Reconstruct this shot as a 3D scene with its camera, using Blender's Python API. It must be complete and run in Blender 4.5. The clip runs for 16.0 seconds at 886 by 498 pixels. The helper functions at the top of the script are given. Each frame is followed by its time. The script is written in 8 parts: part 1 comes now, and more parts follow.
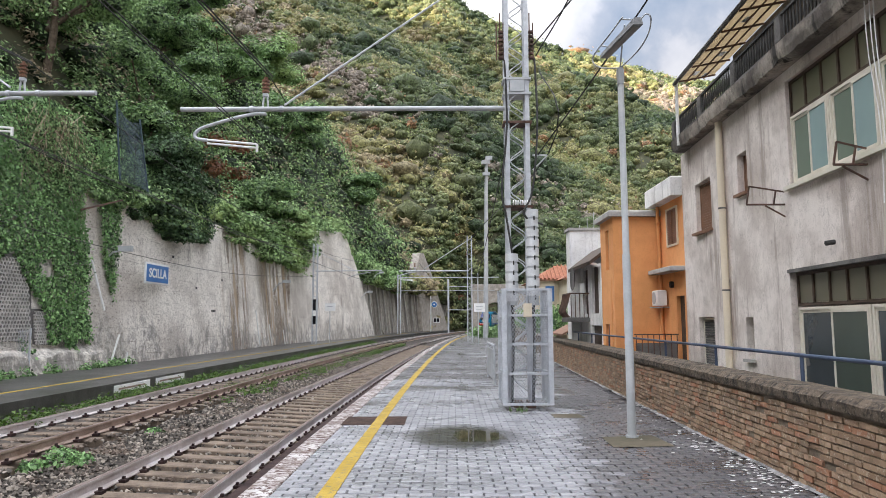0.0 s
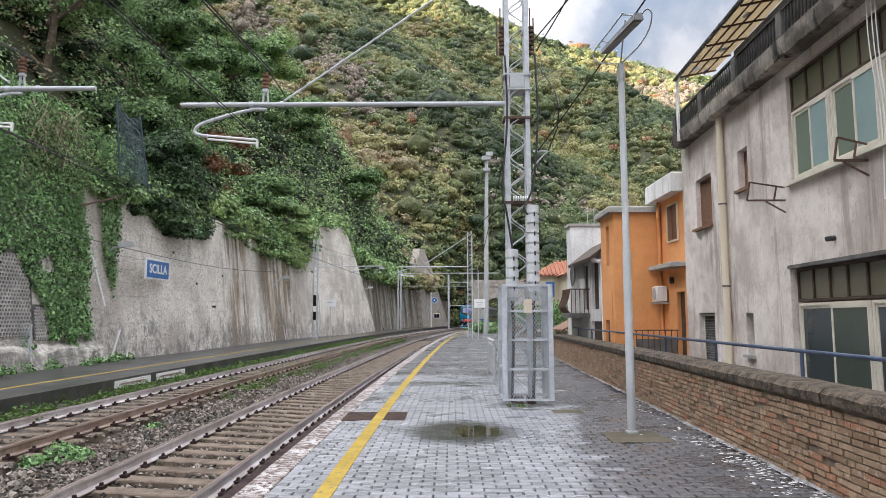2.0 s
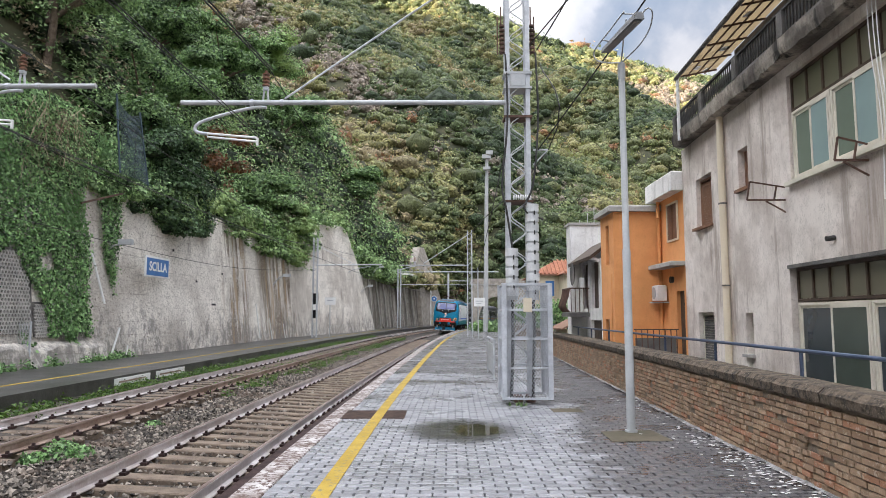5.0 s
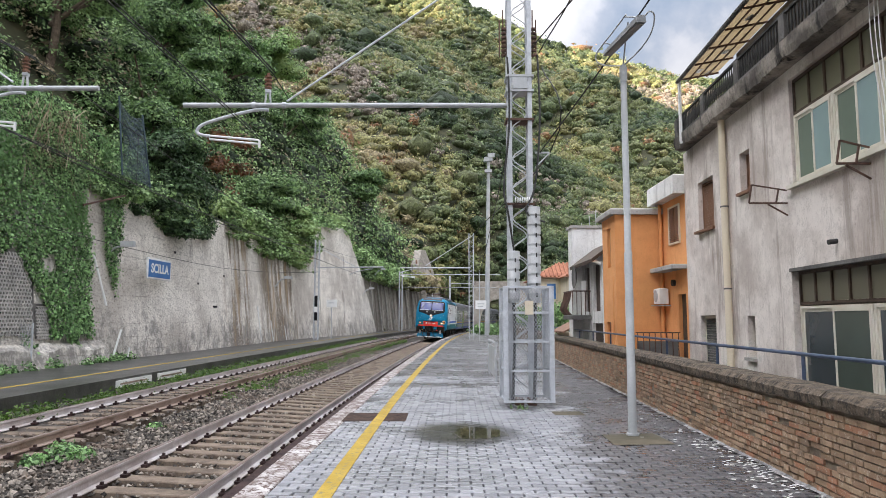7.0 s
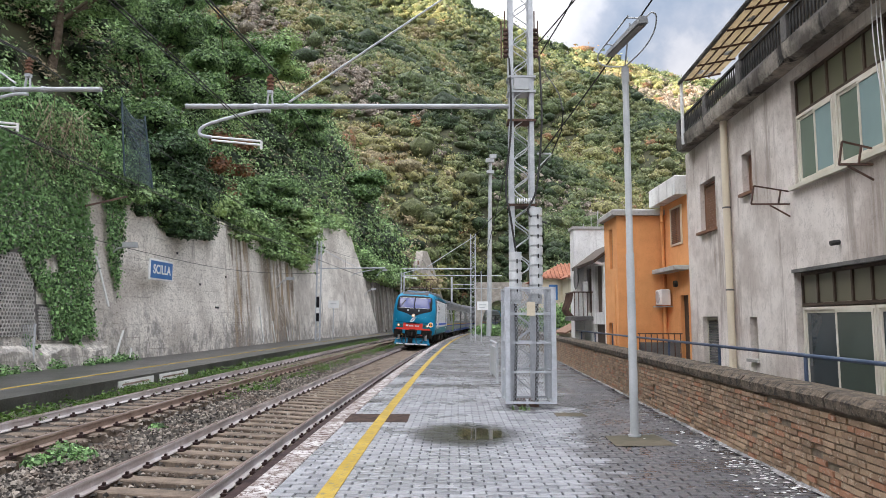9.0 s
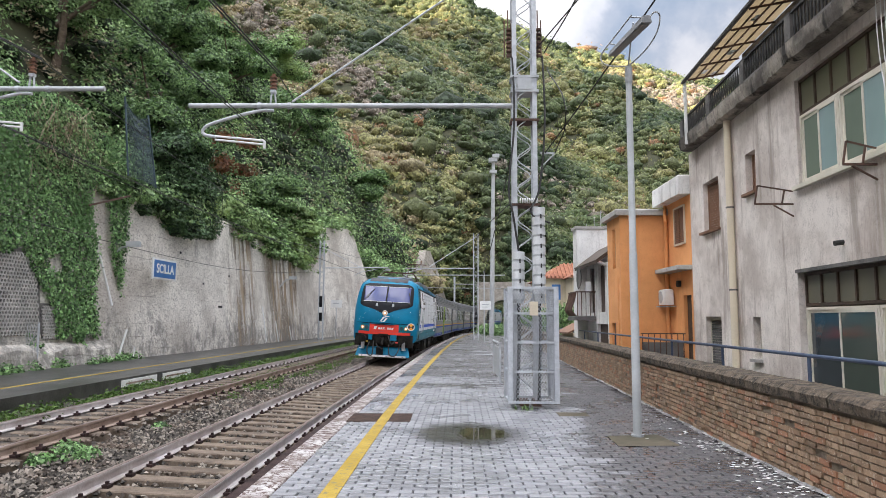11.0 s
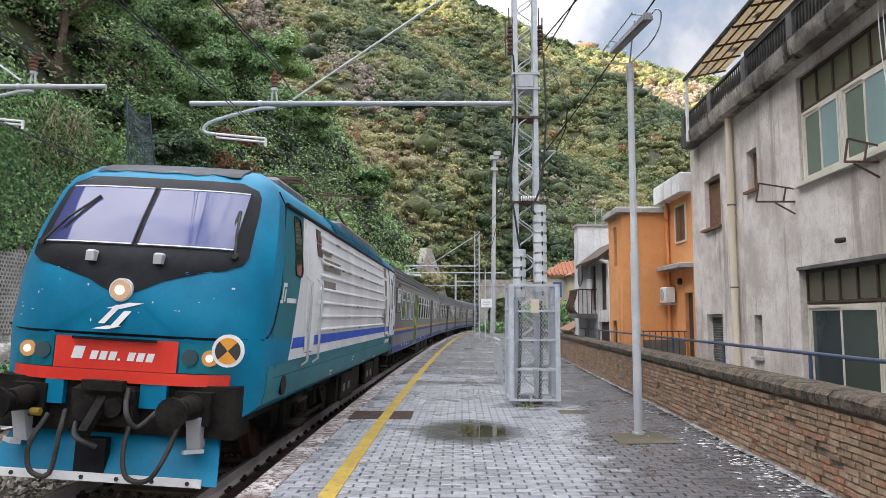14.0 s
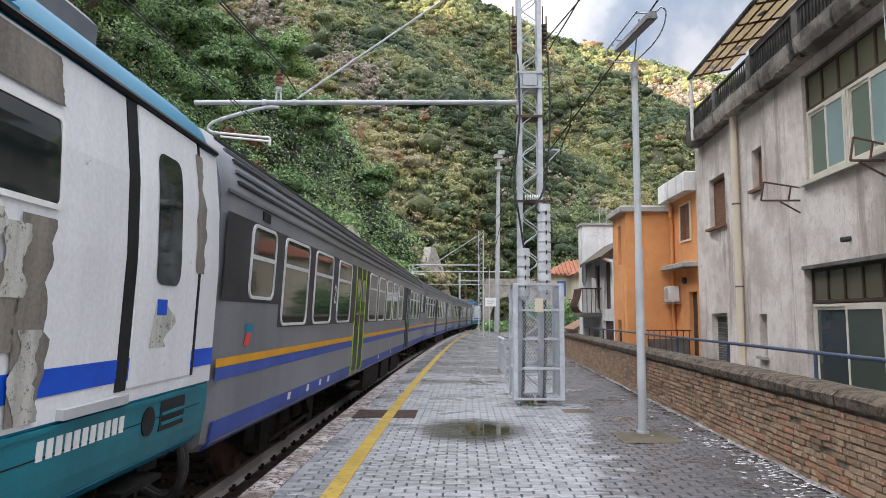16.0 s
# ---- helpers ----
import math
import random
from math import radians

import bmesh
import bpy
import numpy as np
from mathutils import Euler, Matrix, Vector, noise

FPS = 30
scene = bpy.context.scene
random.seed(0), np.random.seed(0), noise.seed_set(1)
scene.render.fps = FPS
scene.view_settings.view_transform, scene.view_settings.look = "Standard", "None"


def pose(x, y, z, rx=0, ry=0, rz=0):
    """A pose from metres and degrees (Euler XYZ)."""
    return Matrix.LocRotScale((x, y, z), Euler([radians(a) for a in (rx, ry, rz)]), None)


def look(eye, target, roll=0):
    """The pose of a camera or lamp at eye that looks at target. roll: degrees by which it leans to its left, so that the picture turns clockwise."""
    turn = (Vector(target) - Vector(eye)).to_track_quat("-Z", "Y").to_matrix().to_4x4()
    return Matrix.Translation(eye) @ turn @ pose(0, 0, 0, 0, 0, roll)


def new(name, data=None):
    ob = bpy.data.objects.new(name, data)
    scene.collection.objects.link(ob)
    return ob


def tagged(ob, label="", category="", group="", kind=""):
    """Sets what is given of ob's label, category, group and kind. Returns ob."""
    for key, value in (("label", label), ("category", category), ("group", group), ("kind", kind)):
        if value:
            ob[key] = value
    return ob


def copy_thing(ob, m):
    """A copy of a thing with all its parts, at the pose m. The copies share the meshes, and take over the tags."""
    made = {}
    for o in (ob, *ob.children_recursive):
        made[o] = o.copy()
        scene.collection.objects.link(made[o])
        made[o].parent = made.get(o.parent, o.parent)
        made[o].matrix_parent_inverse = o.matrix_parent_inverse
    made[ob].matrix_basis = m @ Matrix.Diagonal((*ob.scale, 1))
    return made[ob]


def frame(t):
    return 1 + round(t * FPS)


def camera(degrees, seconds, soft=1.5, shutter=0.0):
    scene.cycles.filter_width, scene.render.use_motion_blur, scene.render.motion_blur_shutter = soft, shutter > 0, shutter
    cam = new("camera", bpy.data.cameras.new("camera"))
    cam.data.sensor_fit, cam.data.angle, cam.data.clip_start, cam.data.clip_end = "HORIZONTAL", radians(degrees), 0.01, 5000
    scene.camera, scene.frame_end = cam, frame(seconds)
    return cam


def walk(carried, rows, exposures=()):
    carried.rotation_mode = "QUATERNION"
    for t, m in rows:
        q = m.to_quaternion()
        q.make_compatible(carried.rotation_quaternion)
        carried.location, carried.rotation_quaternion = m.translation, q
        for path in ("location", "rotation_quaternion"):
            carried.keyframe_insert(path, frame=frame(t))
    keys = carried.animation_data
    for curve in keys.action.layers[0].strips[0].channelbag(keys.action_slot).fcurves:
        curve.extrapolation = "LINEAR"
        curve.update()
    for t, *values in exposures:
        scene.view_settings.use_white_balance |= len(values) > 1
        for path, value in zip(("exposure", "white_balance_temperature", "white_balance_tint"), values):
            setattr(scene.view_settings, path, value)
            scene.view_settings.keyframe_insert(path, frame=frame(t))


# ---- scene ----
# The track runs along +y and bends to the right; z = 0 is the platform, x points away from the track.
EYE, RAIL, CANT = 1.644, -0.30, 0.0529
cam = camera(66.1, 16.0, soft=0.6)


def gaze(yaw, pitch, roll):
    return pose(0, 0, EYE, 90 + pitch, 0, yaw) @ pose(0, 0, 0, 0, 0, roll)


GAZES = [(0, 0.0, 6.098, -0.227), (0.5, -0.02, 6.057, -0.231), (1, -0.005, 5.949, -0.215), (1.5, 0.021, 5.814, -0.207),
         (2, 0.025, 5.744, -0.213), (2.5, 0.0, 5.720, -0.2), (3, -0.003, 5.624, -0.17), (3.5, 0.001, 5.57, -0.15),
         (4, 0.003, 5.57, -0.12), (6.5, 0.086, 5.799, 0.08), (7, 0.151, 5.845, 0.085), (7.5, 0.166, 5.893, 0.1),
         (8, 0.185, 5.905, 0.105), (8.5, 0.238, 5.911, 0.105), (9, 0.305, 5.926, 0.12), (11.5, 0.584, 5.889, 0.235),
         (12, 0.611, 5.896, 0.265), (12.5, 0.625, 5.87, 0.281), (13, 0.612, 5.802, 0.265), (13.5, 0.613, 5.737, 0.235),
         (14, 0.640, 5.695, 0.21), (14.5, 0.669, 5.698, 0.215), (15, 0.728, 5.71, 0.215), (15.5, 0.828, 5.682, 0.228),
         (16, 0.981, 5.608, 0.25)]
walk(cam, [(t, gaze(a, b, c)) for t, a, b, c in GAZES])

# ---- light ----
world = bpy.data.worlds.new("world")
scene.world = world
world.use_nodes = True
wn, wl = world.node_tree.nodes, world.node_tree.links
sky = wn.new("ShaderNodeTexSky")
sky.sky_type, sky.sun_disc = "NISHITA", False
sky.sun_elevation, sky.sun_rotation = radians(21), radians(-115)
dim = wn.new("ShaderNodeVectorMath")
dim.operation = "SCALE"
dim.inputs["Scale"].default_value = 0.10
wl.new(sky.outputs[0], dim.inputs[0])
cloud = wn.new("ShaderNodeTexNoise")
cloud.inputs["Scale"].default_value, cloud.inputs["Detail"].default_value, cloud.inputs["Roughness"].default_value = 3.2, 7, 0.55
ramp = wn.new("ShaderNodeValToRGB")
ramp.color_ramp.elements[0].position, ramp.color_ramp.elements[1].position = 0.30, 0.46
wl.new(cloud.outputs[0], ramp.inputs[0])
blend = wn.new("ShaderNodeMix")
blend.data_type = "RGBA"
wl.new(ramp.outputs[0], blend.inputs[0])
wl.new(dim.outputs[0], blend.inputs[6])
tone = wn.new("ShaderNodeValToRGB")
tone.color_ramp.elements[0].position, tone.color_ramp.elements[1].position = 0.42, 0.62
tone.color_ramp.elements[0].color, tone.color_ramp.elements[1].color = (0.437, 0.465, 0.54, 1), (0.80, 0.787, 0.803, 1)
wl.new(cloud.outputs[0], tone.inputs[0])
wl.new(tone.outputs[0], blend.inputs[7])
# an overcast sky is brighter overhead than near the horizon
way = wn.new("ShaderNodeTexCoord")
split = wn.new("ShaderNodeSeparateXYZ")
wl.new(way.outputs["Generated"], split.inputs[0])
high = wn.new("ShaderNodeMath")
high.operation, high.use_clamp = "MAXIMUM", True
wl.new(split.outputs["Z"], high.inputs[0])
high.inputs[1].default_value = 0.0
bow = wn.new("ShaderNodeMath")
bow.operation = "POWER"
wl.new(high.outputs[0], bow.inputs[0])
bow.inputs[1].default_value = 2.6
lift = wn.new("ShaderNodeMath")
lift.operation = "MULTIPLY_ADD"
wl.new(bow.outputs[0], lift.inputs[0])
lift.inputs[1].default_value, lift.inputs[2].default_value = 2.6, 0.74
# and brighter on the side where the low sun stands
side = wn.new("ShaderNodeVectorMath")
side.operation = "DOT_PRODUCT"
wl.new(way.outputs["Generated"], side.inputs[0])
side.inputs[1].default_value = (-0.50, -0.24, 0.0)
lean = wn.new("ShaderNodeMath")
lean.operation = "MULTIPLY_ADD"
wl.new(lift.outputs[0], lean.inputs[0])
wl.new(side.outputs["Value"], lean.inputs[1])
wl.new(lift.outputs[0], lean.inputs[2])
over = wn.new("ShaderNodeVectorMath")
over.operation = "SCALE"
wl.new(blend.outputs[2], over.inputs[0])
wl.new(lean.outputs[0], over.inputs["Scale"])
wl.new(over.outputs[0], wn["Background"].inputs[0])
wn["Background"].inputs[1].default_value = 0.72
sun = new("sun", bpy.data.lights.new("sun", "SUN"))
sun.data.energy, sun.data.angle, sun.data.color = 5.0, radians(0.5), (1.0, 0.86, 0.66)
sun.matrix_world = look((-84, -40, 36), (0, 0, 0))
scene.view_settings.exposure = 1.78


# ---- materials ----
class Mat:
    """A node material that grows step by step: colour from two noises, bump, gloss."""

    def __init__(self, name, moving=False):
        self.m = bpy.data.materials.new(name)
        self.m.use_nodes = True
        self.n, self.l = self.m.node_tree.nodes, self.m.node_tree.links
        self.b = self.n["Principled BSDF"]
        if moving:
            self.pos = self.n.new("ShaderNodeTexCoord").outputs["Object"]
        else:
            self.pos = self.n.new("ShaderNodeNewGeometry").outputs["Position"]

    def at(self, scale):
        q = self.n.new("ShaderNodeMapping")
        q.inputs["Scale"].default_value = scale if isinstance(scale, tuple) else (scale,) * 3
        self.l.new(self.pos, q.inputs[0])
        return q.outputs[0]

    def noise(self, scale, detail=5, rough=0.6):
        q = self.n.new("ShaderNodeTexNoise")
        q.inputs["Scale"].default_value, q.inputs["Detail"].default_value, q.inputs["Roughness"].default_value = 1, detail, rough
        self.l.new(self.at(scale), q.inputs["Vector"])
        return q.outputs["Fac"]

    def band(self, fac, lo, hi):
        q = self.n.new("ShaderNodeMapRange")
        q.inputs["From Min"].default_value, q.inputs["From Max"].default_value = lo, hi
        q.interpolation_type = "SMOOTHSTEP"
        self.l.new(fac, q.inputs[0])
        return q.outputs[0]

    def math(self, op, a, b=0.0, c=None):
        q = self.n.new("ShaderNodeMath")
        q.operation = op
        for i, v in enumerate((a, b, c)):
            if v is None:
                continue
            if isinstance(v, (int, float)):
                q.inputs[i].default_value = v
            else:
                self.l.new(v, q.inputs[i])
        return q.outputs[0]

    def axis(self, k):
        q = self.n.new("ShaderNodeSeparateXYZ")
        self.l.new(self.pos, q.inputs[0])
        return q.outputs[k]

    def mix(self, fac, a, b):
        q = self.n.new("ShaderNodeMix")
        q.data_type = "RGBA"
        for i, v in ((0, fac), (6, a), (7, b)):
            if isinstance(v, tuple):
                q.inputs[i].default_value = (*v, 1)
            elif isinstance(v, (int, float)):
                q.inputs[i].default_value = v
            else:
                self.l.new(v, q.inputs[i])
        return q.outputs[2]

    def rnd(self, island=False):
        if island:
            return self.n.new("ShaderNodeNewGeometry").outputs["Random Per Island"]
        return self.n.new("ShaderNodeObjectInfo").outputs["Random"]

    def each(self):
        """A random number for every piece, whether an object or an island of a mesh."""
        return self.math("FRACT", self.math("ADD", self.math("MULTIPLY", self.rnd(), 7.3), self.math("MULTIPLY", self.rnd(True), 5.1)))

    def out(self, colour, rough=0.8, bump=None, strength=0.3, dist=0.02, metal=0.0, spec=0.5):
        if isinstance(colour, tuple):
            self.b.inputs["Base Color"].default_value = (*colour, 1)
        else:
            self.l.new(colour, self.b.inputs["Base Color"])
        for key, v in (("Roughness", rough), ("Metallic", metal), ("Specular IOR Level", spec)):
            if isinstance(v, (int, float)):
                self.b.inputs[key].default_value = v
            else:
                self.l.new(v, self.b.inputs[key])
        if bump is not None:
            q = self.n.new("ShaderNodeBump")
            q.inputs["Strength"].default_value, q.inputs["Distance"].default_value = strength, dist
            self.l.new(bump, q.inputs["Height"])
            self.l.new(q.outputs[0], self.b.inputs["Normal"])
        return self.m


def plain(name, c1, c2, scale=3.0, rough=0.7, bump=0.2, grain=40.0, metal=0.0, moving=False, streak=False, spec=0.5, spots=None):
    """Two-tone surface: broad patches, fine grain, optional runs down the face and worn spots."""
    k = Mat(name, moving)
    broad = k.noise((scale, scale, scale * 0.12) if streak else scale, 6)
    fine = k.noise(grain, 3)
    f = k.band(k.math("ADD", k.math("MULTIPLY", broad, 0.75), k.math("MULTIPLY", fine, 0.25)), 0.36, 0.64)
    col = k.mix(f, c1, c2)
    if spots:
        s = k.band(k.noise(scale * 4.1, 6, 0.7), spots[1], spots[1] + 0.05)
        col = k.mix(s, col, spots[0])
    return k.out(col, rough, fine, bump, 0.01, metal, spec)


def glow(name, colour, power):
    k = Mat(name, True)
    k.b.inputs["Emission Color"].default_value, k.b.inputs["Emission Strength"].default_value = (*colour, 1), power
    return k.out(tuple(0.25 * c for c in colour), 0.2, k.noise(40, 2), 0.3, 0.01)


def glass(name, colour, rough=0.06, spec=0.7):
    k = Mat(name, True)
    f = k.noise(0.9, 3)
    return k.out(k.mix(f, colour, tuple(c * 1.5 for c in colour)), rough, k.noise(2.0, 2), 0.03, 0.02, 0.0, spec)


# ---- mesh helpers ----
class Bm:
    """Vertices and faces of one mesh."""

    def __init__(self):
        self.v, self.f = [], []

    def add(self, vs, fs):
        n = len(self.v)
        self.v += [tuple(p) for p in vs]
        self.f += [tuple(i + n for i in q) for q in fs]
        return self

    def box(self, x0, x1, y0, y1, z0, z1, bottom=True):
        vs = [(x, y, z) for z in (z0, z1) for y in (y0, y1) for x in (x0, x1)]
        fs = [(4, 5, 7, 6), (0, 1, 5, 4), (1, 3, 7, 5), (3, 2, 6, 7), (2, 0, 4, 6)]
        return self.add(vs, fs + ([(0, 2, 3, 1)] if bottom else []))

    def bevel(self, x0, x1, y0, y1, z0, z1, b):
        """A box with its upper edges chamfered."""
        vs = [(x0, y0, z0), (x1, y0, z0), (x1, y1, z0), (x0, y1, z0), (x0, y0, z1 - b), (x1, y0, z1 - b), (x1, y1, z1 - b), (x0, y1, z1 - b),
              (x0 + b, y0 + b, z1), (x1 - b, y0 + b, z1), (x1 - b, y1 - b, z1), (x0 + b, y1 - b, z1)]
        fs = [(8, 9, 10, 11), (3, 2, 1, 0)]
        for a in (0, 4):
            fs += [(a + i, a + (i + 1) % 4, a + 4 + (i + 1) % 4, a + 4 + i) for i in range(4)]
        return self.add(vs, fs)

    def bar(self, p, q, w, h=None):
        """A square bar from p to q."""
        p, q = Vector(p), Vector(q)
        h = w if h is None else h
        d = (q - p).normalized()
        a = d.cross(Vector((0, 0, 1)))
        a = Vector((1, 0, 0)) if a.length < 1e-4 else a.normalized()
        b = a.cross(d)
        vs = [e + a * sx * w / 2 + b * sy * h / 2 for e in (p, q) for sx, sy in ((-1, -1), (1, -1), (1, 1), (-1, 1))]
        return self.add(vs, [(3, 2, 1, 0), (4, 5, 6, 7)] + [(i, (i + 1) % 4, 4 + (i + 1) % 4, 4 + i) for i in range(4)])

    def tube(self, pts, r, n=8, closed=False):
        """A round tube along points; r may be one radius or one for each point."""
        pts = [Vector(p) for p in pts]
        rs = r if isinstance(r, (list, tuple)) else [r] * len(pts)
        rings, a = [], None
        for i, p in enumerate(pts):
            d = (pts[min(i + 1, len(pts) - 1)] - pts[max(i - 1, 0)]).normalized()
            if a is None:
                a = d.cross(Vector((0, 0, 1))) if abs(d.z) < 0.95 else d.cross(Vector((0, 1, 0)))
            a = (a - d * a.dot(d)).normalized()
            b = d.cross(a)
            rings.append([p + (a * math.cos(2 * math.pi * k / n) + b * math.sin(2 * math.pi * k / n)) * rs[i] for k in range(n)])
        return self.loft(rings, True)

    def loft(self, rings, caps=True, ring=True):
        n = len(rings[0])
        vs = [v for r in rings for v in r]
        fs = []
        for i in range(len(rings) - 1):
            for k in range(n if ring else n - 1):
                a, b = i * n + k, i * n + (k + 1) % n
                fs.append((a, b, b + n, a + n))
        if caps:
            fs += [tuple(range(n - 1, -1, -1)), tuple(range((len(rings) - 1) * n, len(rings) * n))]
        return self.add(vs, fs)

    def disc(self, c, axis, r, depth, n=16, hole=0.0):
        """A short cylinder round an axis."""
        c, ax = Vector(c), Vector(axis).normalized()
        return self.tube([c - ax * depth / 2, c + ax * depth / 2], r, n)

    def mesh(self, name, smooth=False):
        me = bpy.data.meshes.new(name)
        me.from_pydata([tuple(v) for v in self.v], [], self.f)
        if smooth:
            me.shade_smooth()
            me.set_sharp_from_angle(angle=radians(35))
        me.update()
        return me


def thing(name, m=None, label="", category="", group="", kind=""):
    ob = new(name)
    ob.empty_display_size = 0.2
    if m is not None:
        ob.matrix_world = m
    return tagged(ob, label, category, group, kind)


def part(name, bm, material, parent=None, label="", smooth=False, m=None):
    me = bm.mesh(name, smooth) if isinstance(bm, Bm) else bm
    if material is not None and not me.materials:
        me.materials.append(material)
    ob = new(name, me)
    if parent is not None:
        ob.parent = parent
    if m is not None:
        ob.matrix_local = m
    return tagged(ob, label)


def one(name, bm, material, label, category, group="", kind="", smooth=False, m=None):
    """A thing of one mesh."""
    return tagged(part(name, bm, material, None, label, smooth, m), "", category, group, kind)


def mesh_np(name, verts, faces, material, smooth=False):
    """A mesh from arrays, all faces with the same number of corners."""
    me = bpy.data.meshes.new(name)
    verts, faces = np.asarray(verts, np.float32), np.asarray(faces, np.int32)
    k = faces.shape[1]
    me.vertices.add(len(verts))
    me.vertices.foreach_set("co", verts.ravel())
    me.loops.add(faces.size)
    me.loops.foreach_set("vertex_index", faces.ravel())
    me.polygons.add(len(faces))
    me.polygons.foreach_set("loop_start", np.arange(len(faces), dtype=np.int32) * k)
    me.polygons.foreach_set("use_smooth", np.full(len(faces), smooth))
    me.update(calc_edges=True)
    me.materials.append(material)
    return me


# ---- the line of the track ----
KNOTS, BENDS = (-60, 0, 30, 60, 100, 400), (0.0022, 0.0022, 0.0006, 0.0016, 0.0018, 0.0018)
SS = np.arange(-60, 330, 0.5)
_k = np.interp(SS, KNOTS, BENDS)
_h = np.cumsum(_k) * 0.5
HEAD = _h - np.interp(0, SS, _h) - 0.0068
_x, _y = np.cumsum(np.sin(HEAD)) * 0.5, np.cumsum(np.cos(HEAD)) * 0.5
TX, TY = _x - np.interp(0, SS, _x) - 3.586, _y - np.interp(0, SS, _y)


def along(s, o=0.0, z=0.0):
    """The point s metres along the near track, o metres to its right."""
    h = np.interp(s, SS, HEAD)
    return Vector((np.interp(s, SS, TX) + o * math.cos(h), np.interp(s, SS, TY) - o * math.sin(h), z))


def turn(s):
    return -math.degrees(np.interp(s, SS, HEAD))


def strip(bm, stations, profile):
    """Sweeps an open or closed profile of (offset, height) along the track."""
    return bm.loft([[along(s, o, z) for o, z in profile] for s in stations], True)


def smooth_path(pts, n=5):
    """Rounds a chain of points."""
    pts = [Vector(p) for p in pts]
    out = []
    for i in range(len(pts) - 1):
        p0, p1, p2, p3 = pts[max(i - 1, 0)], pts[i], pts[i + 1], pts[min(i + 2, len(pts) - 1)]
        for k in range(n):
            t = k / n
            out.append(0.5 * (2 * p1 + (p2 - p0) * t + (2 * p0 - 5 * p1 + 4 * p2 - p3) * t * t + (3 * p1 - p0 - 3 * p2 + p3) * t ** 3))
    return out + [pts[-1]]


# ---- surfaces ----
def stone_paving():
    """Grey blocks with wet dark stains that have a shape of their own."""
    k = Mat("paving")
    tone = k.mix(k.each(), (0.17, 0.172, 0.185), (0.285, 0.287, 0.305))
    x, y = k.axis(0), k.axis(1)
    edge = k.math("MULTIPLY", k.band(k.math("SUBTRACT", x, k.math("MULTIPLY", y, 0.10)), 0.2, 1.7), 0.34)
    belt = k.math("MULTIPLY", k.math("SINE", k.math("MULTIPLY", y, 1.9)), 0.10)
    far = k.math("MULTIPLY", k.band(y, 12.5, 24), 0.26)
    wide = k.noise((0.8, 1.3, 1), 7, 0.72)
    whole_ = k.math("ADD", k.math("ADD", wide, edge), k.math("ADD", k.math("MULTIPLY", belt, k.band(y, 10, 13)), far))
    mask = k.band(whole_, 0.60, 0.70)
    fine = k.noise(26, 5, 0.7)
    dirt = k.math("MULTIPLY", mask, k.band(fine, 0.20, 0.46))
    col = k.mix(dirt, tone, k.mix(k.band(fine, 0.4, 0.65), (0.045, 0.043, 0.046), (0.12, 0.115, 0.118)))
    col = k.mix(k.math("MULTIPLY", k.band(k.noise(11, 6, 0.75), 0.55, 0.66), 0.8), col, (0.15, 0.145, 0.145))
    rough = k.math("SUBTRACT", 0.50, k.math("MULTIPLY", k.band(k.noise(0.9, 3), 0.4, 0.6), 0.26))
    return k.out(col, rough, fine, 0.35, 0.004)


def brickwork():
    k = Mat("brick")
    q = k.each()
    a = k.mix(q, (0.23, 0.145, 0.09), (0.42, 0.295, 0.195))
    a = k.mix(k.math("GREATER_THAN", q, 0.86), a, (0.34, 0.17, 0.10))
    a = k.mix(k.math("MULTIPLY", k.band(k.noise(2.4, 7, 0.75), 0.47, 0.60), 0.75), a, (0.20, 0.145, 0.10))
    a = k.mix(k.math("MULTIPLY", k.band(k.noise(14, 6, 0.8), 0.54, 0.64), 0.6), a, (0.55, 0.47, 0.37))
    g = k.noise(45, 5, 0.75)
    return k.out(a, 0.92, g, 0.9, 0.012)


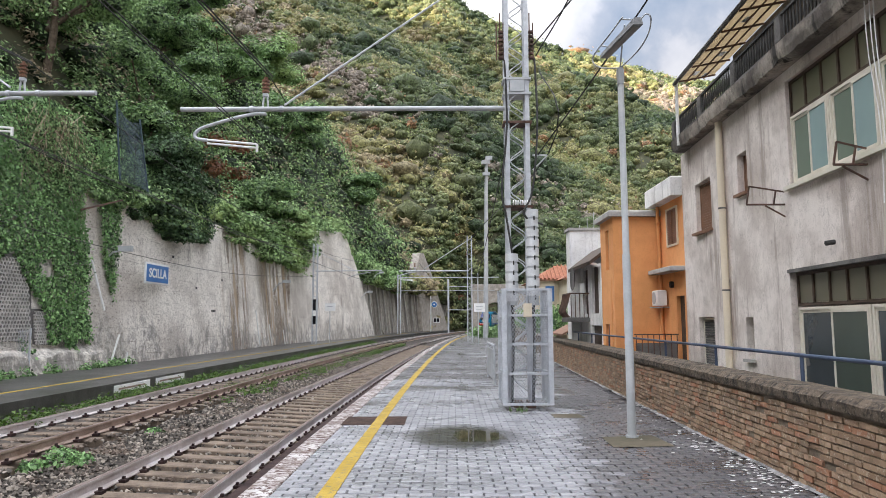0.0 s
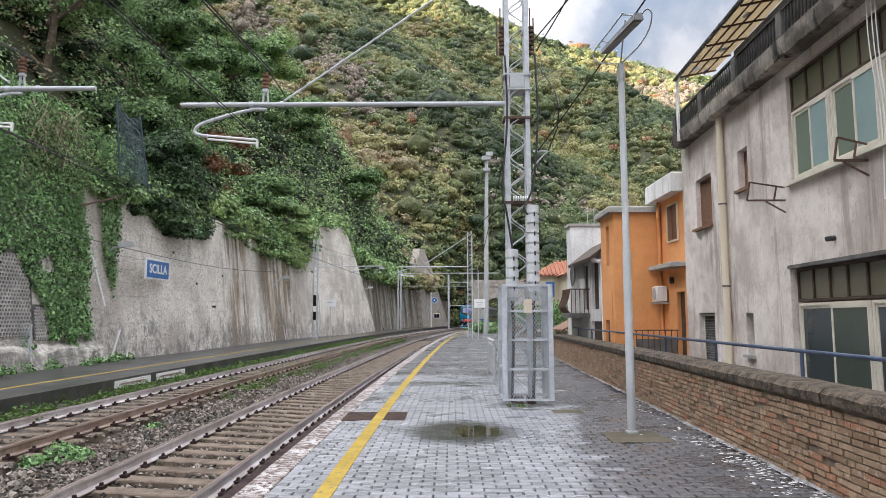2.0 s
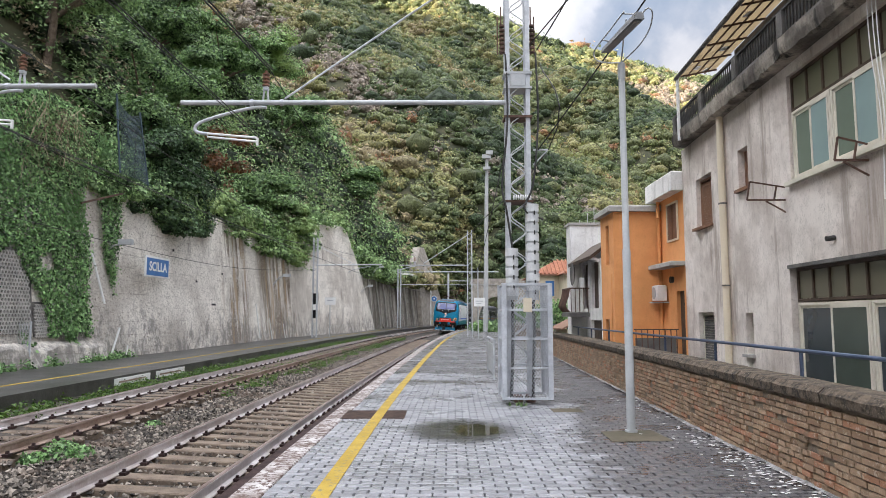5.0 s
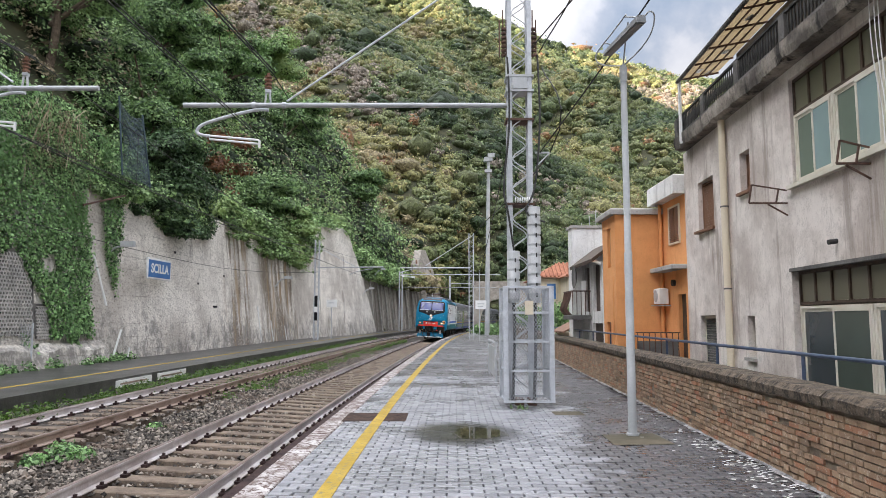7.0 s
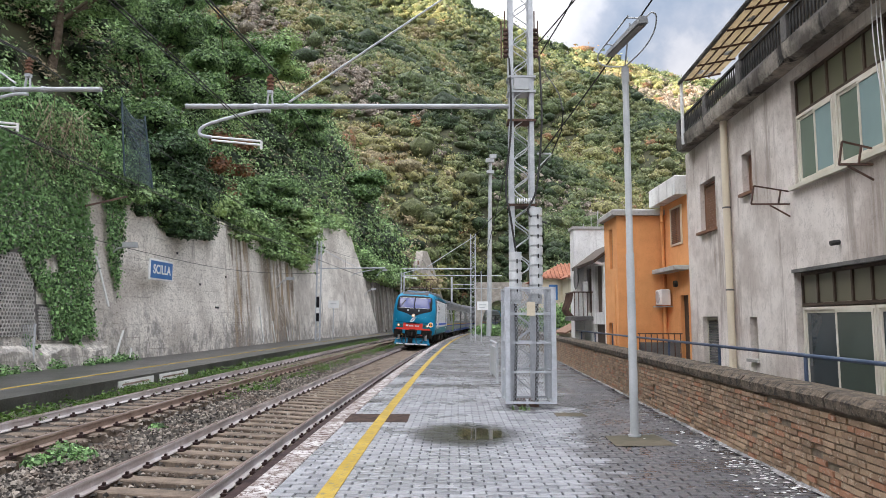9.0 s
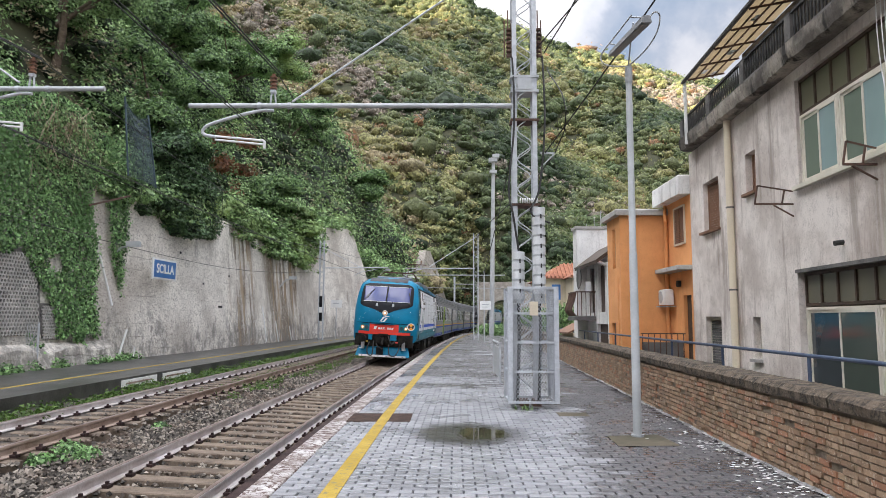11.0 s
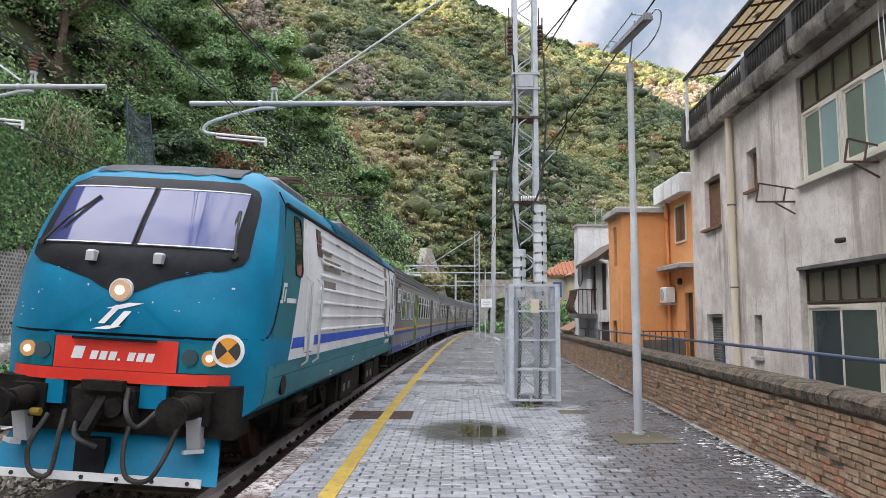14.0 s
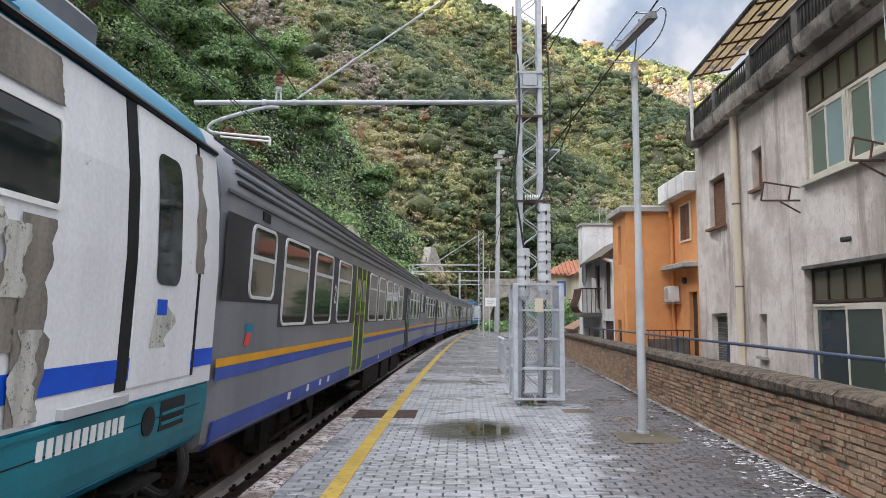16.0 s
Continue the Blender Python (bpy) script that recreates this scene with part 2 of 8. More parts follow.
def retaining():
    """Old rough concrete in lifts, pocked and stained, with a few rusty runs."""
    k = Mat("retaining_concrete")
    patch = k.noise(0.30, 7, 0.7)
    fine = k.noise((7, 7, 11), 8, 0.8)
    pock = k.noise((8, 8, 13), 6, 0.8)
    c = k.mix(k.band(patch, 0.36, 0.62), (0.52, 0.475, 0.42), (0.88, 0.835, 0.76))
    c = k.mix(k.math("MULTIPLY", k.band(fine, 0.47, 0.60), 0.62), c, (0.31, 0.28, 0.24))
    c = k.mix(k.math("MULTIPLY", k.band(pock, 0.575, 0.615), 0.85), c, (0.15, 0.13, 0.105))
    c = k.mix(k.math("MULTIPLY", k.band(k.noise((1.0, 1.0, 0.07), 8, 0.7), 0.57, 0.68), k.math("MULTIPLY", k.band(k.noise(0.22, 3), 0.46, 0.60), 0.75)), c, (0.17, 0.145, 0.12))
    y, z = k.axis(1), k.axis(2)
    # rusty brown runs where water comes over the top
    for y0, y1, top in ((37.5, 41.5, 7.5), (44.0, 51.5, 7.0)):
        belt = k.math("MULTIPLY", k.band(y, y0 - 1, y0 + 1), k.band(y, y1 + 1, y1 - 1))
        runs = k.band(k.noise((1.1, 1.1, 0.06), 7, 0.7), 0.44, 0.54)
        c = k.mix(k.math("MULTIPLY", k.math("MULTIPLY", belt, runs), k.math("MULTIPLY", k.band(fine, 0.36, 0.52), 0.9)), c, (0.15, 0.105, 0.065))
        c = k.mix(k.math("MULTIPLY", k.math("MULTIPLY", belt, k.band(k.noise((1.7, 1.7, 0.09), 6), 0.54, 0.60)), 0.7), c, (0.34, 0.235, 0.13))
    # damp splash zone with its own ragged edge
    damp = k.band(k.math("ADD", z, k.math("MULTIPLY", k.math("SUBTRACT", k.noise((0.7, 0.7, 0.5), 8, 0.8), 0.5), 8.0)), 1.9, 0.7)
    c = k.mix(k.math("MULTIPLY", damp, k.math("MULTIPLY", k.band(k.noise((2.5, 2.5, 1.6), 8, 0.8), 0.42, 0.56), 0.8)), c, (0.20, 0.185, 0.17))
    # lines between the lifts of concrete
    lift = k.math("FRACT", k.math("MULTIPLY", k.math("ADD", z, k.math("MULTIPLY", k.noise(0.6, 3), 0.25)), 1.9))
    seam = k.math("MULTIPLY", k.band(lift, 0.07, 0.0), k.band(k.noise(1.3, 4), 0.44, 0.58))
    c = k.mix(k.math("MULTIPLY", seam, 0.6), c, (0.19, 0.17, 0.145))
    h = k.math("ADD", k.math("MULTIPLY", fine, 0.6), k.math("SUBTRACT", pock, k.math("MULTIPLY", seam, 0.25)))
    return k.out(c, 0.92, h, 1.0, 0.05)


def plaster(name, c1, c2, dirt, amount=0.6):
    """Weathered render: patches, runs and a rough skin."""
    k = Mat(name)
    c = k.mix(k.band(k.noise(0.7, 7, 0.65), 0.38, 0.64), c1, c2)
    c = k.mix(k.math("MULTIPLY", k.band(k.noise((2.6, 2.6, 0.26), 7, 0.7), 0.52, 0.66), amount), c, dirt)
    c = k.mix(k.math("MULTIPLY", k.band(k.noise(5.0, 8, 0.75), 0.56, 0.72), amount * 0.7), c, tuple(q * 0.7 for q in dirt))
    grit = k.noise(26, 8, 0.8)
    c = k.mix(k.math("MULTIPLY", k.band(grit, 0.54, 0.66), amount * 0.55), c, tuple(q * 0.75 for q in dirt))
    crack = k.noise((1.3, 1.3, 0.9), 9, 0.8)
    c = k.mix(k.math("MULTIPLY", k.math("MULTIPLY", k.band(crack, 0.488, 0.498), k.band(crack, 0.512, 0.502)), amount * 0.45), c, tuple(q * 0.6 for q in dirt))
    return k.out(c, 0.9, grit, 0.6, 0.015)


def leaf(name, c1, c2, c3, share=0.35, broad=0.05, clump=0.0):
    """Leaves that let part of the light through; each leaf has its own tone."""
    k = Mat(name)
    c = k.mix(k.math("POWER", k.rnd(True), 1.0 if clump else 1.35), c1, c2)
    c = k.mix(k.math("MULTIPLY", k.band(k.noise(broad, 5, 0.65), 0.50, 0.64), 0.8), c, c3)
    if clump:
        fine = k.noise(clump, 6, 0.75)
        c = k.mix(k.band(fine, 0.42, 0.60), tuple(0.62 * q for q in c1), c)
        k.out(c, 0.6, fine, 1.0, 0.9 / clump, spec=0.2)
        return k.m
    k.out(c, 0.5, None, spec=0.35)
    thin = k.n.new("ShaderNodeBsdfTranslucent")
    k.l.new(c, thin.inputs["Color"])
    both = k.n.new("ShaderNodeMixShader")
    both.inputs[0].default_value = share
    k.l.new(k.b.outputs[0], both.inputs[1])
    k.l.new(thin.outputs[0], both.inputs[2])
    k.l.new(both.outputs[0], k.n["Material Output"].inputs["Surface"])
    return k.m


PAVING, BRICK, RETAIN = stone_paving(), brickwork(), retaining()
MORTAR = plain("mortar", (0.13, 0.10, 0.075), (0.22, 0.18, 0.135), 4, 0.95, 0.6)
COPING = plain("mossy_coping", (0.016, 0.012, 0.009), (0.125, 0.095, 0.066), 7.5, 0.95, 1.0, 30, spots=((0.22, 0.185, 0.145), 0.60))
CONCRETE = plain("concrete", (0.30, 0.29, 0.27), (0.44, 0.42, 0.39), 2.2, 0.9, 0.5, spots=((0.16, 0.15, 0.14), 0.6))
KERB = plain("kerb_paint", (0.125, 0.088, 0.074), (0.50, 0.48, 0.47), 2.6, 0.75, 0.5, 18, spots=((0.085, 0.05, 0.04), 0.50))
MAROON = plain("dark_maroon", (0.018, 0.010, 0.010), (0.05, 0.03, 0.028), 4, 0.8, 0.4, spec=0.2)
JOINT = plain("joint_sand", (0.018, 0.017, 0.016), (0.05, 0.047, 0.043), 3, 0.95, 0.4, spec=0.1)
DARKCONC = plain("dark_concrete", (0.06, 0.058, 0.055), (0.16, 0.15, 0.14), 1.6, 0.85, 0.5)
ASPHALT = plain("asphalt", (0.026, 0.025, 0.023), (0.080, 0.077, 0.073), 1.3, 0.42, 0.6, 24, spots=((0.24, 0.235, 0.23), 0.64))
YELLOW = plain("yellow_paint", (0.29, 0.195, 0.03), (0.41, 0.285, 0.055), 3, 0.75, 0.4, 50, spec=0.2, spots=((0.19, 0.16, 0.09), 0.55))
SLEEPER = plain("sleeper_concrete", (0.085, 0.062, 0.045), (0.19, 0.145, 0.107), 3, 0.9, 0.5)
RUST = plain("rail_rust", (0.19, 0.125, 0.09), (0.38, 0.29, 0.24), 2.0, 0.7, 0.3)
# pale web colour with some of the wet sheen on the sides painted in
PALERAIL = plain("pale_rail_with_sheen", (0.42, 0.365, 0.345), (0.70, 0.66, 0.66), 1.1, 0.30, 0.3, streak=True)
DARKRUST = plain("dark_rust", (0.055, 0.03, 0.022), (0.13, 0.07, 0.05), 3.0, 0.8, 0.4)
BRIGHT = plain("rail_head", (0.16, 0.11, 0.095), (0.27, 0.21, 0.19), 1.0, 0.4, 0.1, metal=0.5)
GALV = plain("galvanised", (0.40, 0.415, 0.44), (0.54, 0.56, 0.585), 6, 0.5, 0.1, metal=0.15)
GREYPAINT = plain("grey_paint", (0.36, 0.375, 0.385), (0.46, 0.475, 0.485), 2, 0.5, 0.1)
CAGEPAINT = plain("pale_zinc_paint", (0.40, 0.42, 0.45), (0.55, 0.575, 0.61), 5, 0.6, 0.1)
PALESLEEVE = plain("pale_sleeve", (0.52, 0.53, 0.54), (0.68, 0.69, 0.70), 4, 0.55, 0.1)
CREAMPIPE = plain("cream_paint", (0.60, 0.52, 0.39), (0.74, 0.65, 0.50), 1.2, 0.6, 0.2, streak=True)
BROWNGLAZE = plain("brown_glaze", (0.16, 0.07, 0.04), (0.24, 0.11, 0.06), 5, 0.3, 0.1)
BLACK = plain("black_rubber", (0.018, 0.018, 0.018), (0.04, 0.038, 0.036), 5, 0.7, 0.2)
BLUEPIPE = plain("blue_paint", (0.03, 0.048, 0.095), (0.06, 0.085, 0.14), 3, 0.5, 0.2)
WHITE = plain("white_paint", (0.68, 0.68, 0.66), (0.80, 0.80, 0.79), 2, 0.5, 0.1)
SIGNBLUE = plain("sign_blue", (0.03, 0.13, 0.36), (0.05, 0.17, 0.42), 2, 0.4, 0.05)
GREYWALL = plaster("grey_render", (0.50, 0.44, 0.395), (0.76, 0.70, 0.645), (0.31, 0.255, 0.215), 0.75)
ORANGE = plaster("orange_render", (0.70, 0.315, 0.115), (0.79, 0.37, 0.145), (0.55, 0.24, 0.09), 0.35)
WHITEWALL = plaster("white_render", (0.66, 0.65, 0.63), (0.80, 0.79, 0.77), (0.34, 0.32, 0.30), 0.6)
CREAMWALL = plaster("cream_render", (0.62, 0.54, 0.40), (0.70, 0.62, 0.48), (0.45, 0.38, 0.28), 0.4)
ROOFTILE = plain("roof_tile", (0.25, 0.09, 0.05), (0.37, 0.16, 0.09), 3, 0.85, 0.5)
DAMPSTONE = plain("damp_stone", (0.10, 0.085, 0.068), (0.42, 0.385, 0.34), 0.9, 0.9, 0.8, 5, streak=True, spots=((0.10, 0.078, 0.055), 0.55))
STONEWALL = plain("stone_wall", (0.26, 0.23, 0.20), (0.42, 0.38, 0.33), 1.5, 0.9, 0.8, 6)
SOIL = plain("soil", (0.055, 0.05, 0.03), (0.13, 0.105, 0.07), 0.6, 0.95, 0.6, 8)
# soil coloured extra dark: shade in the gaps between bushes is painted here
HILLSOILSHADE = plain("hill_soil_and_shade", (0.022, 0.028, 0.012), (0.065, 0.062, 0.03), 0.35, 0.95, 1.0, 2.2, spots=((0.15, 0.115, 0.07), 0.66))
DARKWOOD = plain("dark_wood", (0.045, 0.028, 0.02), (0.085, 0.055, 0.038), 4, 0.6, 0.2)
SHUTTER = plain("brown_shutter", (0.17, 0.085, 0.05), (0.24, 0.13, 0.08), 4, 0.6, 0.2)
DARKGLASS = glass("dark_glass", (0.035, 0.045, 0.05))
FROST = glass("frosted_glass", (0.20, 0.27, 0.27), 0.25)
DIMFROST = glass("dim_frosted_glass", (0.13, 0.16, 0.13), 0.22)
GREENGLASS = glass("green_dark_glass", (0.05, 0.065, 0.055))
AMBERGLASS = glass("stained_glass", (0.095, 0.088, 0.058), 0.3)
FRAMEWHITE = plain("cream_frame", (0.55, 0.51, 0.42), (0.66, 0.62, 0.53), 2, 0.5, 0.1)
IVYLEAF = leaf("ivy_leaf", (0.016, 0.045, 0.012), (0.40, 0.66, 0.27), (0.13, 0.25, 0.085), broad=0.4)
NEARLEAF = leaf("slope_leaf", (0.04, 0.08, 0.025), (0.46, 0.67, 0.29), (0.32, 0.43, 0.15), broad=0.16)
DARKLEAF = leaf("dark_leaf", (0.022, 0.055, 0.02), (0.31, 0.48, 0.19), (0.14, 0.25, 0.08), broad=0.2)
# near-black tone that puts the shade inside bushes and crowns into colour
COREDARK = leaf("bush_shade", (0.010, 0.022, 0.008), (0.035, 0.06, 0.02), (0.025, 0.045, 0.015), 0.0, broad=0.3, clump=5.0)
DRYLEAF = leaf("dry_twig", (0.24, 0.19, 0.125), (0.44, 0.365, 0.25), (0.28, 0.24, 0.14), broad=0.4)
REDLEAF = leaf("red_leaf", (0.14, 0.06, 0.03), (0.28, 0.13, 0.06), (0.07, 0.07, 0.03), broad=0.4)
EVERGREEN = leaf("evergreen_leaf", (0.010, 0.030, 0.012), (0.15, 0.26, 0.11), (0.07, 0.13, 0.05), 0.2, broad=0.3)
BARK = plain("bark", (0.07, 0.05, 0.035), (0.16, 0.12, 0.09), 5, 0.95, 0.8)


# ---- ground and hills ----
def wall_line(y):
    """Where the foot of the retaining wall runs, in x."""
    return float(np.interp(y, (-60, 12, 24, 30, 48, 57, 64, 80, 95, 130, 200), (-13.6, -13.2, -12.5, -11.95, -11.4, -10.5, -8.9, -7.9, -6.4, -0.3, 14)))


WY = np.arange(-60, 401, 2.0)
WX = np.array([wall_line(min(y, 200)) + max(0, y - 200) * 0.35 for y in WY])


def wob(x, y, f, seed=0.0):
    """Smooth pseudo-noise of arrays, about -1 to 1."""
    return (np.sin(x * f + 1.7 * seed + 1.3 * np.sin(y * f * 0.7 + seed)) + np.sin(y * f * 1.13 + 2.1 + seed + 1.1 * np.sin(x * f * 0.9))) * 0.5


def land(x, y):
    """Height of the land above the railway, for arrays."""
    x, y = np.asarray(x, float), np.asarray(y, float)
    u = np.interp(y, WY, WX) - x - 1.6
    top = np.interp(y, (-60, 0, 22, 30, 46, 62, 78, 100, 130), (7.5, 7.5, 7.0, 6.4, 6.2, 8.0, 6.8, 6.5, 6.0))
    near = top - 0.3 + 1.62 * u + 1.6 * wob(x, y, 0.16) + 0.5 * wob(x, y, 0.5, 2)
    ridge = np.interp(y, (-60, 50, 85, 130, 170, 220), (30, 30, 35, 38, 34, 20)) + 0.05 * np.maximum(u - 20, 0) + 2.0 * wob(x, y, 0.07, 1)
    k = 3.0
    a = -k * np.logaddexp(-near / k, -ridge / k)
    # ridge mostly out of view, raised to hold the low sun off the valley
    back = np.maximum(-x - 95, 0) * 0.95
    back = np.minimum(back, 236 + 12 * wob(x, y, 0.02, 4))
    a = a + np.where(u > 0, back, 0)
    run = np.clip((y - 105 - 0.15 * np.maximum(x, 0)) / 255, 0, 1.25)
    crest = np.interp(x, (-400, -150, -60, 0, 20, 60, 100, 150, 200, 400), (335, 245, 203, 184, 174, 156, 147, 142, 134, 105))
    far = crest * np.minimum(run, 1.0) ** 1.12 - np.maximum(run - 1, 0) * 120
    far = far + (13 * wob(x + 0.5 * y, y * 0.25, 0.055, 3) + 4 * wob(x, y, 0.09, 5)) * np.clip(run * 3, 0, 1) * np.clip((1.02 - run) * 6, 0.15, 1)
    far = np.where(run > 0, far, -1.5)
    side = np.where((x > wall_far(y)) & (y < 105), -1.5, -1.5)
    whole_land = np.maximum(np.where(u > 0, a, side), far - 1.5)
    off = np.abs(x - np.interp(y, TY, TX) + 1.5)
    cut = -1.5 + np.maximum(off - 6.5, 0) * 1.5 + np.maximum(y - 138, 0) * 1.6
    return np.where((y > 90) & (y < 215) & (u <= 0.5), np.minimum(whole_land, cut), whole_land)


def wall_far(y):
    return np.interp(y, WY, WX)


def terrain():
    xs = np.unique(np.concatenate([np.arange(-420, -60, 10.0), np.arange(-60, 40, 1.6), np.arange(40, 420, 8.0)]))
    ys = np.unique(np.concatenate([np.arange(-220, -20, 10.0), np.arange(-20, 150, 1.6), np.arange(150, 470, 6.0)]))
    gx, gy = np.meshgrid(xs, ys)
    gz = land(gx, gy)
    v = np.stack([gx, gy, gz], -1).reshape(-1, 3)
    n, m = len(xs), len(ys)
    i = (np.arange(m - 1)[:, None] * n + np.arange(n - 1)[None]).ravel()
    f = np.stack([i, i + 1, i + n + 1, i + n], 1)
    ob = new("hillside", mesh_np("hillside", v, f, HILLSOILSHADE, True))
    tagged(ob, "steep scrub-covered hillside above the railway line", "hill", "", "structure")
    bm = Bm().add([(-4500, -4500, -1.7), (4500, -4500, -1.7), (4500, 4500, -1.7), (-4500, 4500, -1.7)], [(0, 1, 2, 3)])
    one("ground", bm, SOIL, "bare earth and scrub reaching to the horizon", "ground", "", "structure")


terrain()


def station_bed():
    st = [s for s in np.arange(-20, 260, 4.0)]
    bm = strip(Bm(), st, [(-5.1, -1.6), (-5.1, -0.20), (-4.5, -0.30), (-2.6, -0.46), (-1.85, -0.50), (1.65, -0.56), (1.65, -1.6)])
    one("ballast_bed", bm, plain("ballast", (0.020, 0.016, 0.013), (0.074, 0.061, 0.050), 6.0, 0.95, 1.0, 26), "grey-brown crushed stone ballast bed under both tracks", "ballast", "", "structure")


station_bed()


def platform():
    st = list(np.arange(-16, 92, 2.0))
    wall_o = [(s, 7.15 + 0.017 * max(s - 6, -20)) for s in st]
    bm = Bm().loft([[along(s, 1.66, -1.5), along(s, 1.66, -0.035), along(s, w + 0.3, -0.035), along(s, w + 0.3, -1.5)] for s, w in wall_o], True)
    one("platform", bm, JOINT, "station platform slab with a low concrete edge", "platform", "", "structure")
    far = Bm().loft([[along(s, 1.92, -0.05), along(s, 1.92, 0.0), along(s, w + 0.2, 0.0), along(s, w + 0.2, -0.05)] for s, w in wall_o if s >= 34], True)
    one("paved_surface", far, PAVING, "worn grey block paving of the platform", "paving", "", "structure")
    line = strip(Bm(), st, [(2.37, 0.0), (2.37, 0.007), (2.54, 0.007), (2.54, 0.0)])
    one("yellow_line", line, YELLOW, "worn yellow safety line painted along the platform", "marking", "", "structure")
    bm = strip(Bm(), list(np.arange(-16, 130, 2.0)), [(-9.5, -1.2), (-9.5, 0.1), (-5.05, 0.1), (-5.05, -1.2)])
    one("far_platform", bm, ASPHALT, "dark wet asphalt platform below the retaining wall", "platform", "", "structure")
    bm = strip(Bm(), list(np.arange(-16, 130, 2.0)), [(-6.4, 0.1), (-6.4, 0.106), (-6.27, 0.106), (-6.27, 0.1)])
    one("yellow_line", bm, YELLOW, "thin yellow line along the far platform", "marking", "", "structure")


platform()


def rails():
    st = list(np.arange(-14, 250, 2.0))
    for name, o, dz, tone in (("rail", -0.75, CANT * 0.75, PALERAIL), ("rail", 0.75, -CANT * 0.75, PALERAIL), ("rail", -4.20, 0.15, PALERAIL), ("rail", -2.70, 0.15, RUST)):
        z = RAIL + dz
        track = thing(name, None, "rusty steel rail with a bright worn running surface", "rail", "rails of both tracks", "structure")
        foot = [(o - 0.07, z - 0.165), (o - 0.07, z - 0.15), (o - 0.012, z - 0.13), (o - 0.012, z - 0.045), (o - 0.034, z - 0.035), (o - 0.034, z - 0.004),
                (o + 0.034, z - 0.004), (o + 0.034, z - 0.035), (o + 0.012, z - 0.045), (o + 0.012, z - 0.13), (o + 0.07, z - 0.15), (o + 0.07, z - 0.165)]
        part("web", strip(Bm(), st, foot), tone, track)
        part("running_surface", strip(Bm(), st, [(o - 0.03, z - 0.004), (o - 0.026, z + 0.001), (o + 0.026, z + 0.001), (o + 0.03, z - 0.004)]), BRIGHT, track, "polished rail head")


rails()


def big_wall():
    """The retaining wall, leaning back, in three bays of unequal height."""
    def bay(name, rows, label):
        bm = Bm()
        rings = []
        for y, x, h in rows:
            b = 0.10 * h
            rings.append([(x, y, 0.0), (x - b, y, h), (x - b - 1.2, y, h), (x - 2.6, y, 0.0)])
        bm.loft(rings, True)
        return one(name, bm, RETAIN, label, "wall", "", "structure")
    bay("retaining_wall_1", [(y, wall_line(y), np.interp(y, (-20, 20, 22, 28, 37, 44, 52), (8.5, 8.5, 6.2, 6.6, 7.0, 6.9, 5.6))) for y in np.arange(-20, 53, 1.5)],
        "tall stained concrete retaining wall with rust runs")
    bay("retaining_wall_2", [(50.5, -11.0, 5.4), (55, -10.55, 7.8), (59, -9.9, 9.6), (64, -8.7, 10.2), (66, -8.45, 9.9), (71, -8.2, 6.8), (76, -8.0, 3.0), (79, -7.9, 0.6)],
        "tall pale concrete buttress wall with sloping ends")
    bay("retaining_wall_3", [(y, wall_line(y) - 0.5, np.interp(y, (70, 80, 112, 135), (6.4, 6.6, 6.2, 5.0))) for y in np.arange(68, 160, 2.0)],
        "lower ribbed stone retaining wall streaked with damp").data.materials[0] = DAMPSTONE
    bay("retaining_wall_4", [(112, -3.3, 10.5), (114.5, -2.6, 13.2), (117, -2.0, 13.4), (121, -0.9, 9.6), (126, 0.1, 4.4), (131, 0.9, 0.6)], "pointed masonry buttress with sloping edge").data.materials[0] = STONEWALL


big_wall()


# ---- brick parapet ----
def par_x(y):
    return 3.59 + 0.044 * (y - 6.73)


def parapet():
    ys = np.arange(-6, 76, 2.0)
    bm = Bm().loft([[(par_x(y) + 0.012, y, -1.5), (par_x(y) + 0.012, y, 0.82), (par_x(y) + 0.30, y, 0.82), (par_x(y) + 0.30, y, -1.5)] for y in ys], True)
    base = one("parapet_wall", bm, MORTAR, "low old brick parapet wall with missing bricks", "wall", "", "structure")
    rail = thing("handrail", None, "dark blue steel pipe handrail above the parapet wall", "railing")
    part("pipe", Bm().tube([(par_x(y) + 0.42, y, 1.25) for y in (-5, 10, 25, 45, 74)], 0.023, 10), BLUEPIPE, rail, smooth=True)
    for y in np.arange(-3.2, 74, 2.75):
        part("post", Bm().tube([(par_x(y) + 0.42, y, 0.3), (par_x(y) + 0.42, y, 1.25)], 0.022, 8), BLUEPIPE, rail, smooth=True)
    return base


PARAPET = parapet()
lane = Bm().add([(par_x(-8) + 0.2, -8, -0.45), (7.2, -8, -0.45), (9.5, 76, -0.45), (par_x(76) + 0.2, 76, -0.45)], [(0, 1, 2, 3)])
one("lane", lane, ASPHALT, "narrow asphalt lane below the houses", "road", "", "structure")
# ---- the train ----
TEAL = plain("teal_paint", (0.002, 0.135, 0.245), (0.003, 0.195, 0.335), 1.3, 0.42, 0.05, 60, moving=True, spec=0.22, spots=((0.02, 0.17, 0.22), 0.76))
DTEAL = plain("dark_teal_paint", (0.002, 0.12, 0.165), (0.004, 0.175, 0.23), 1.6, 0.45, 0.1, 60, moving=True, streak=True, spec=0.25, spots=((0.05, 0.075, 0.075), 0.70))
CARWHITE = plain("dirty_white_paint", (0.61, 0.62, 0.64), (0.80, 0.81, 0.83), 1.1, 0.42, 0.1, 30, moving=True, streak=True, spots=((0.44, 0.43, 0.42), 0.68))
CARBLUE = plain("blue_stripe_paint", (0.002, 0.06, 0.46), (0.004, 0.085, 0.60), 2, 0.45, 0.05, moving=True, spec=0.25)
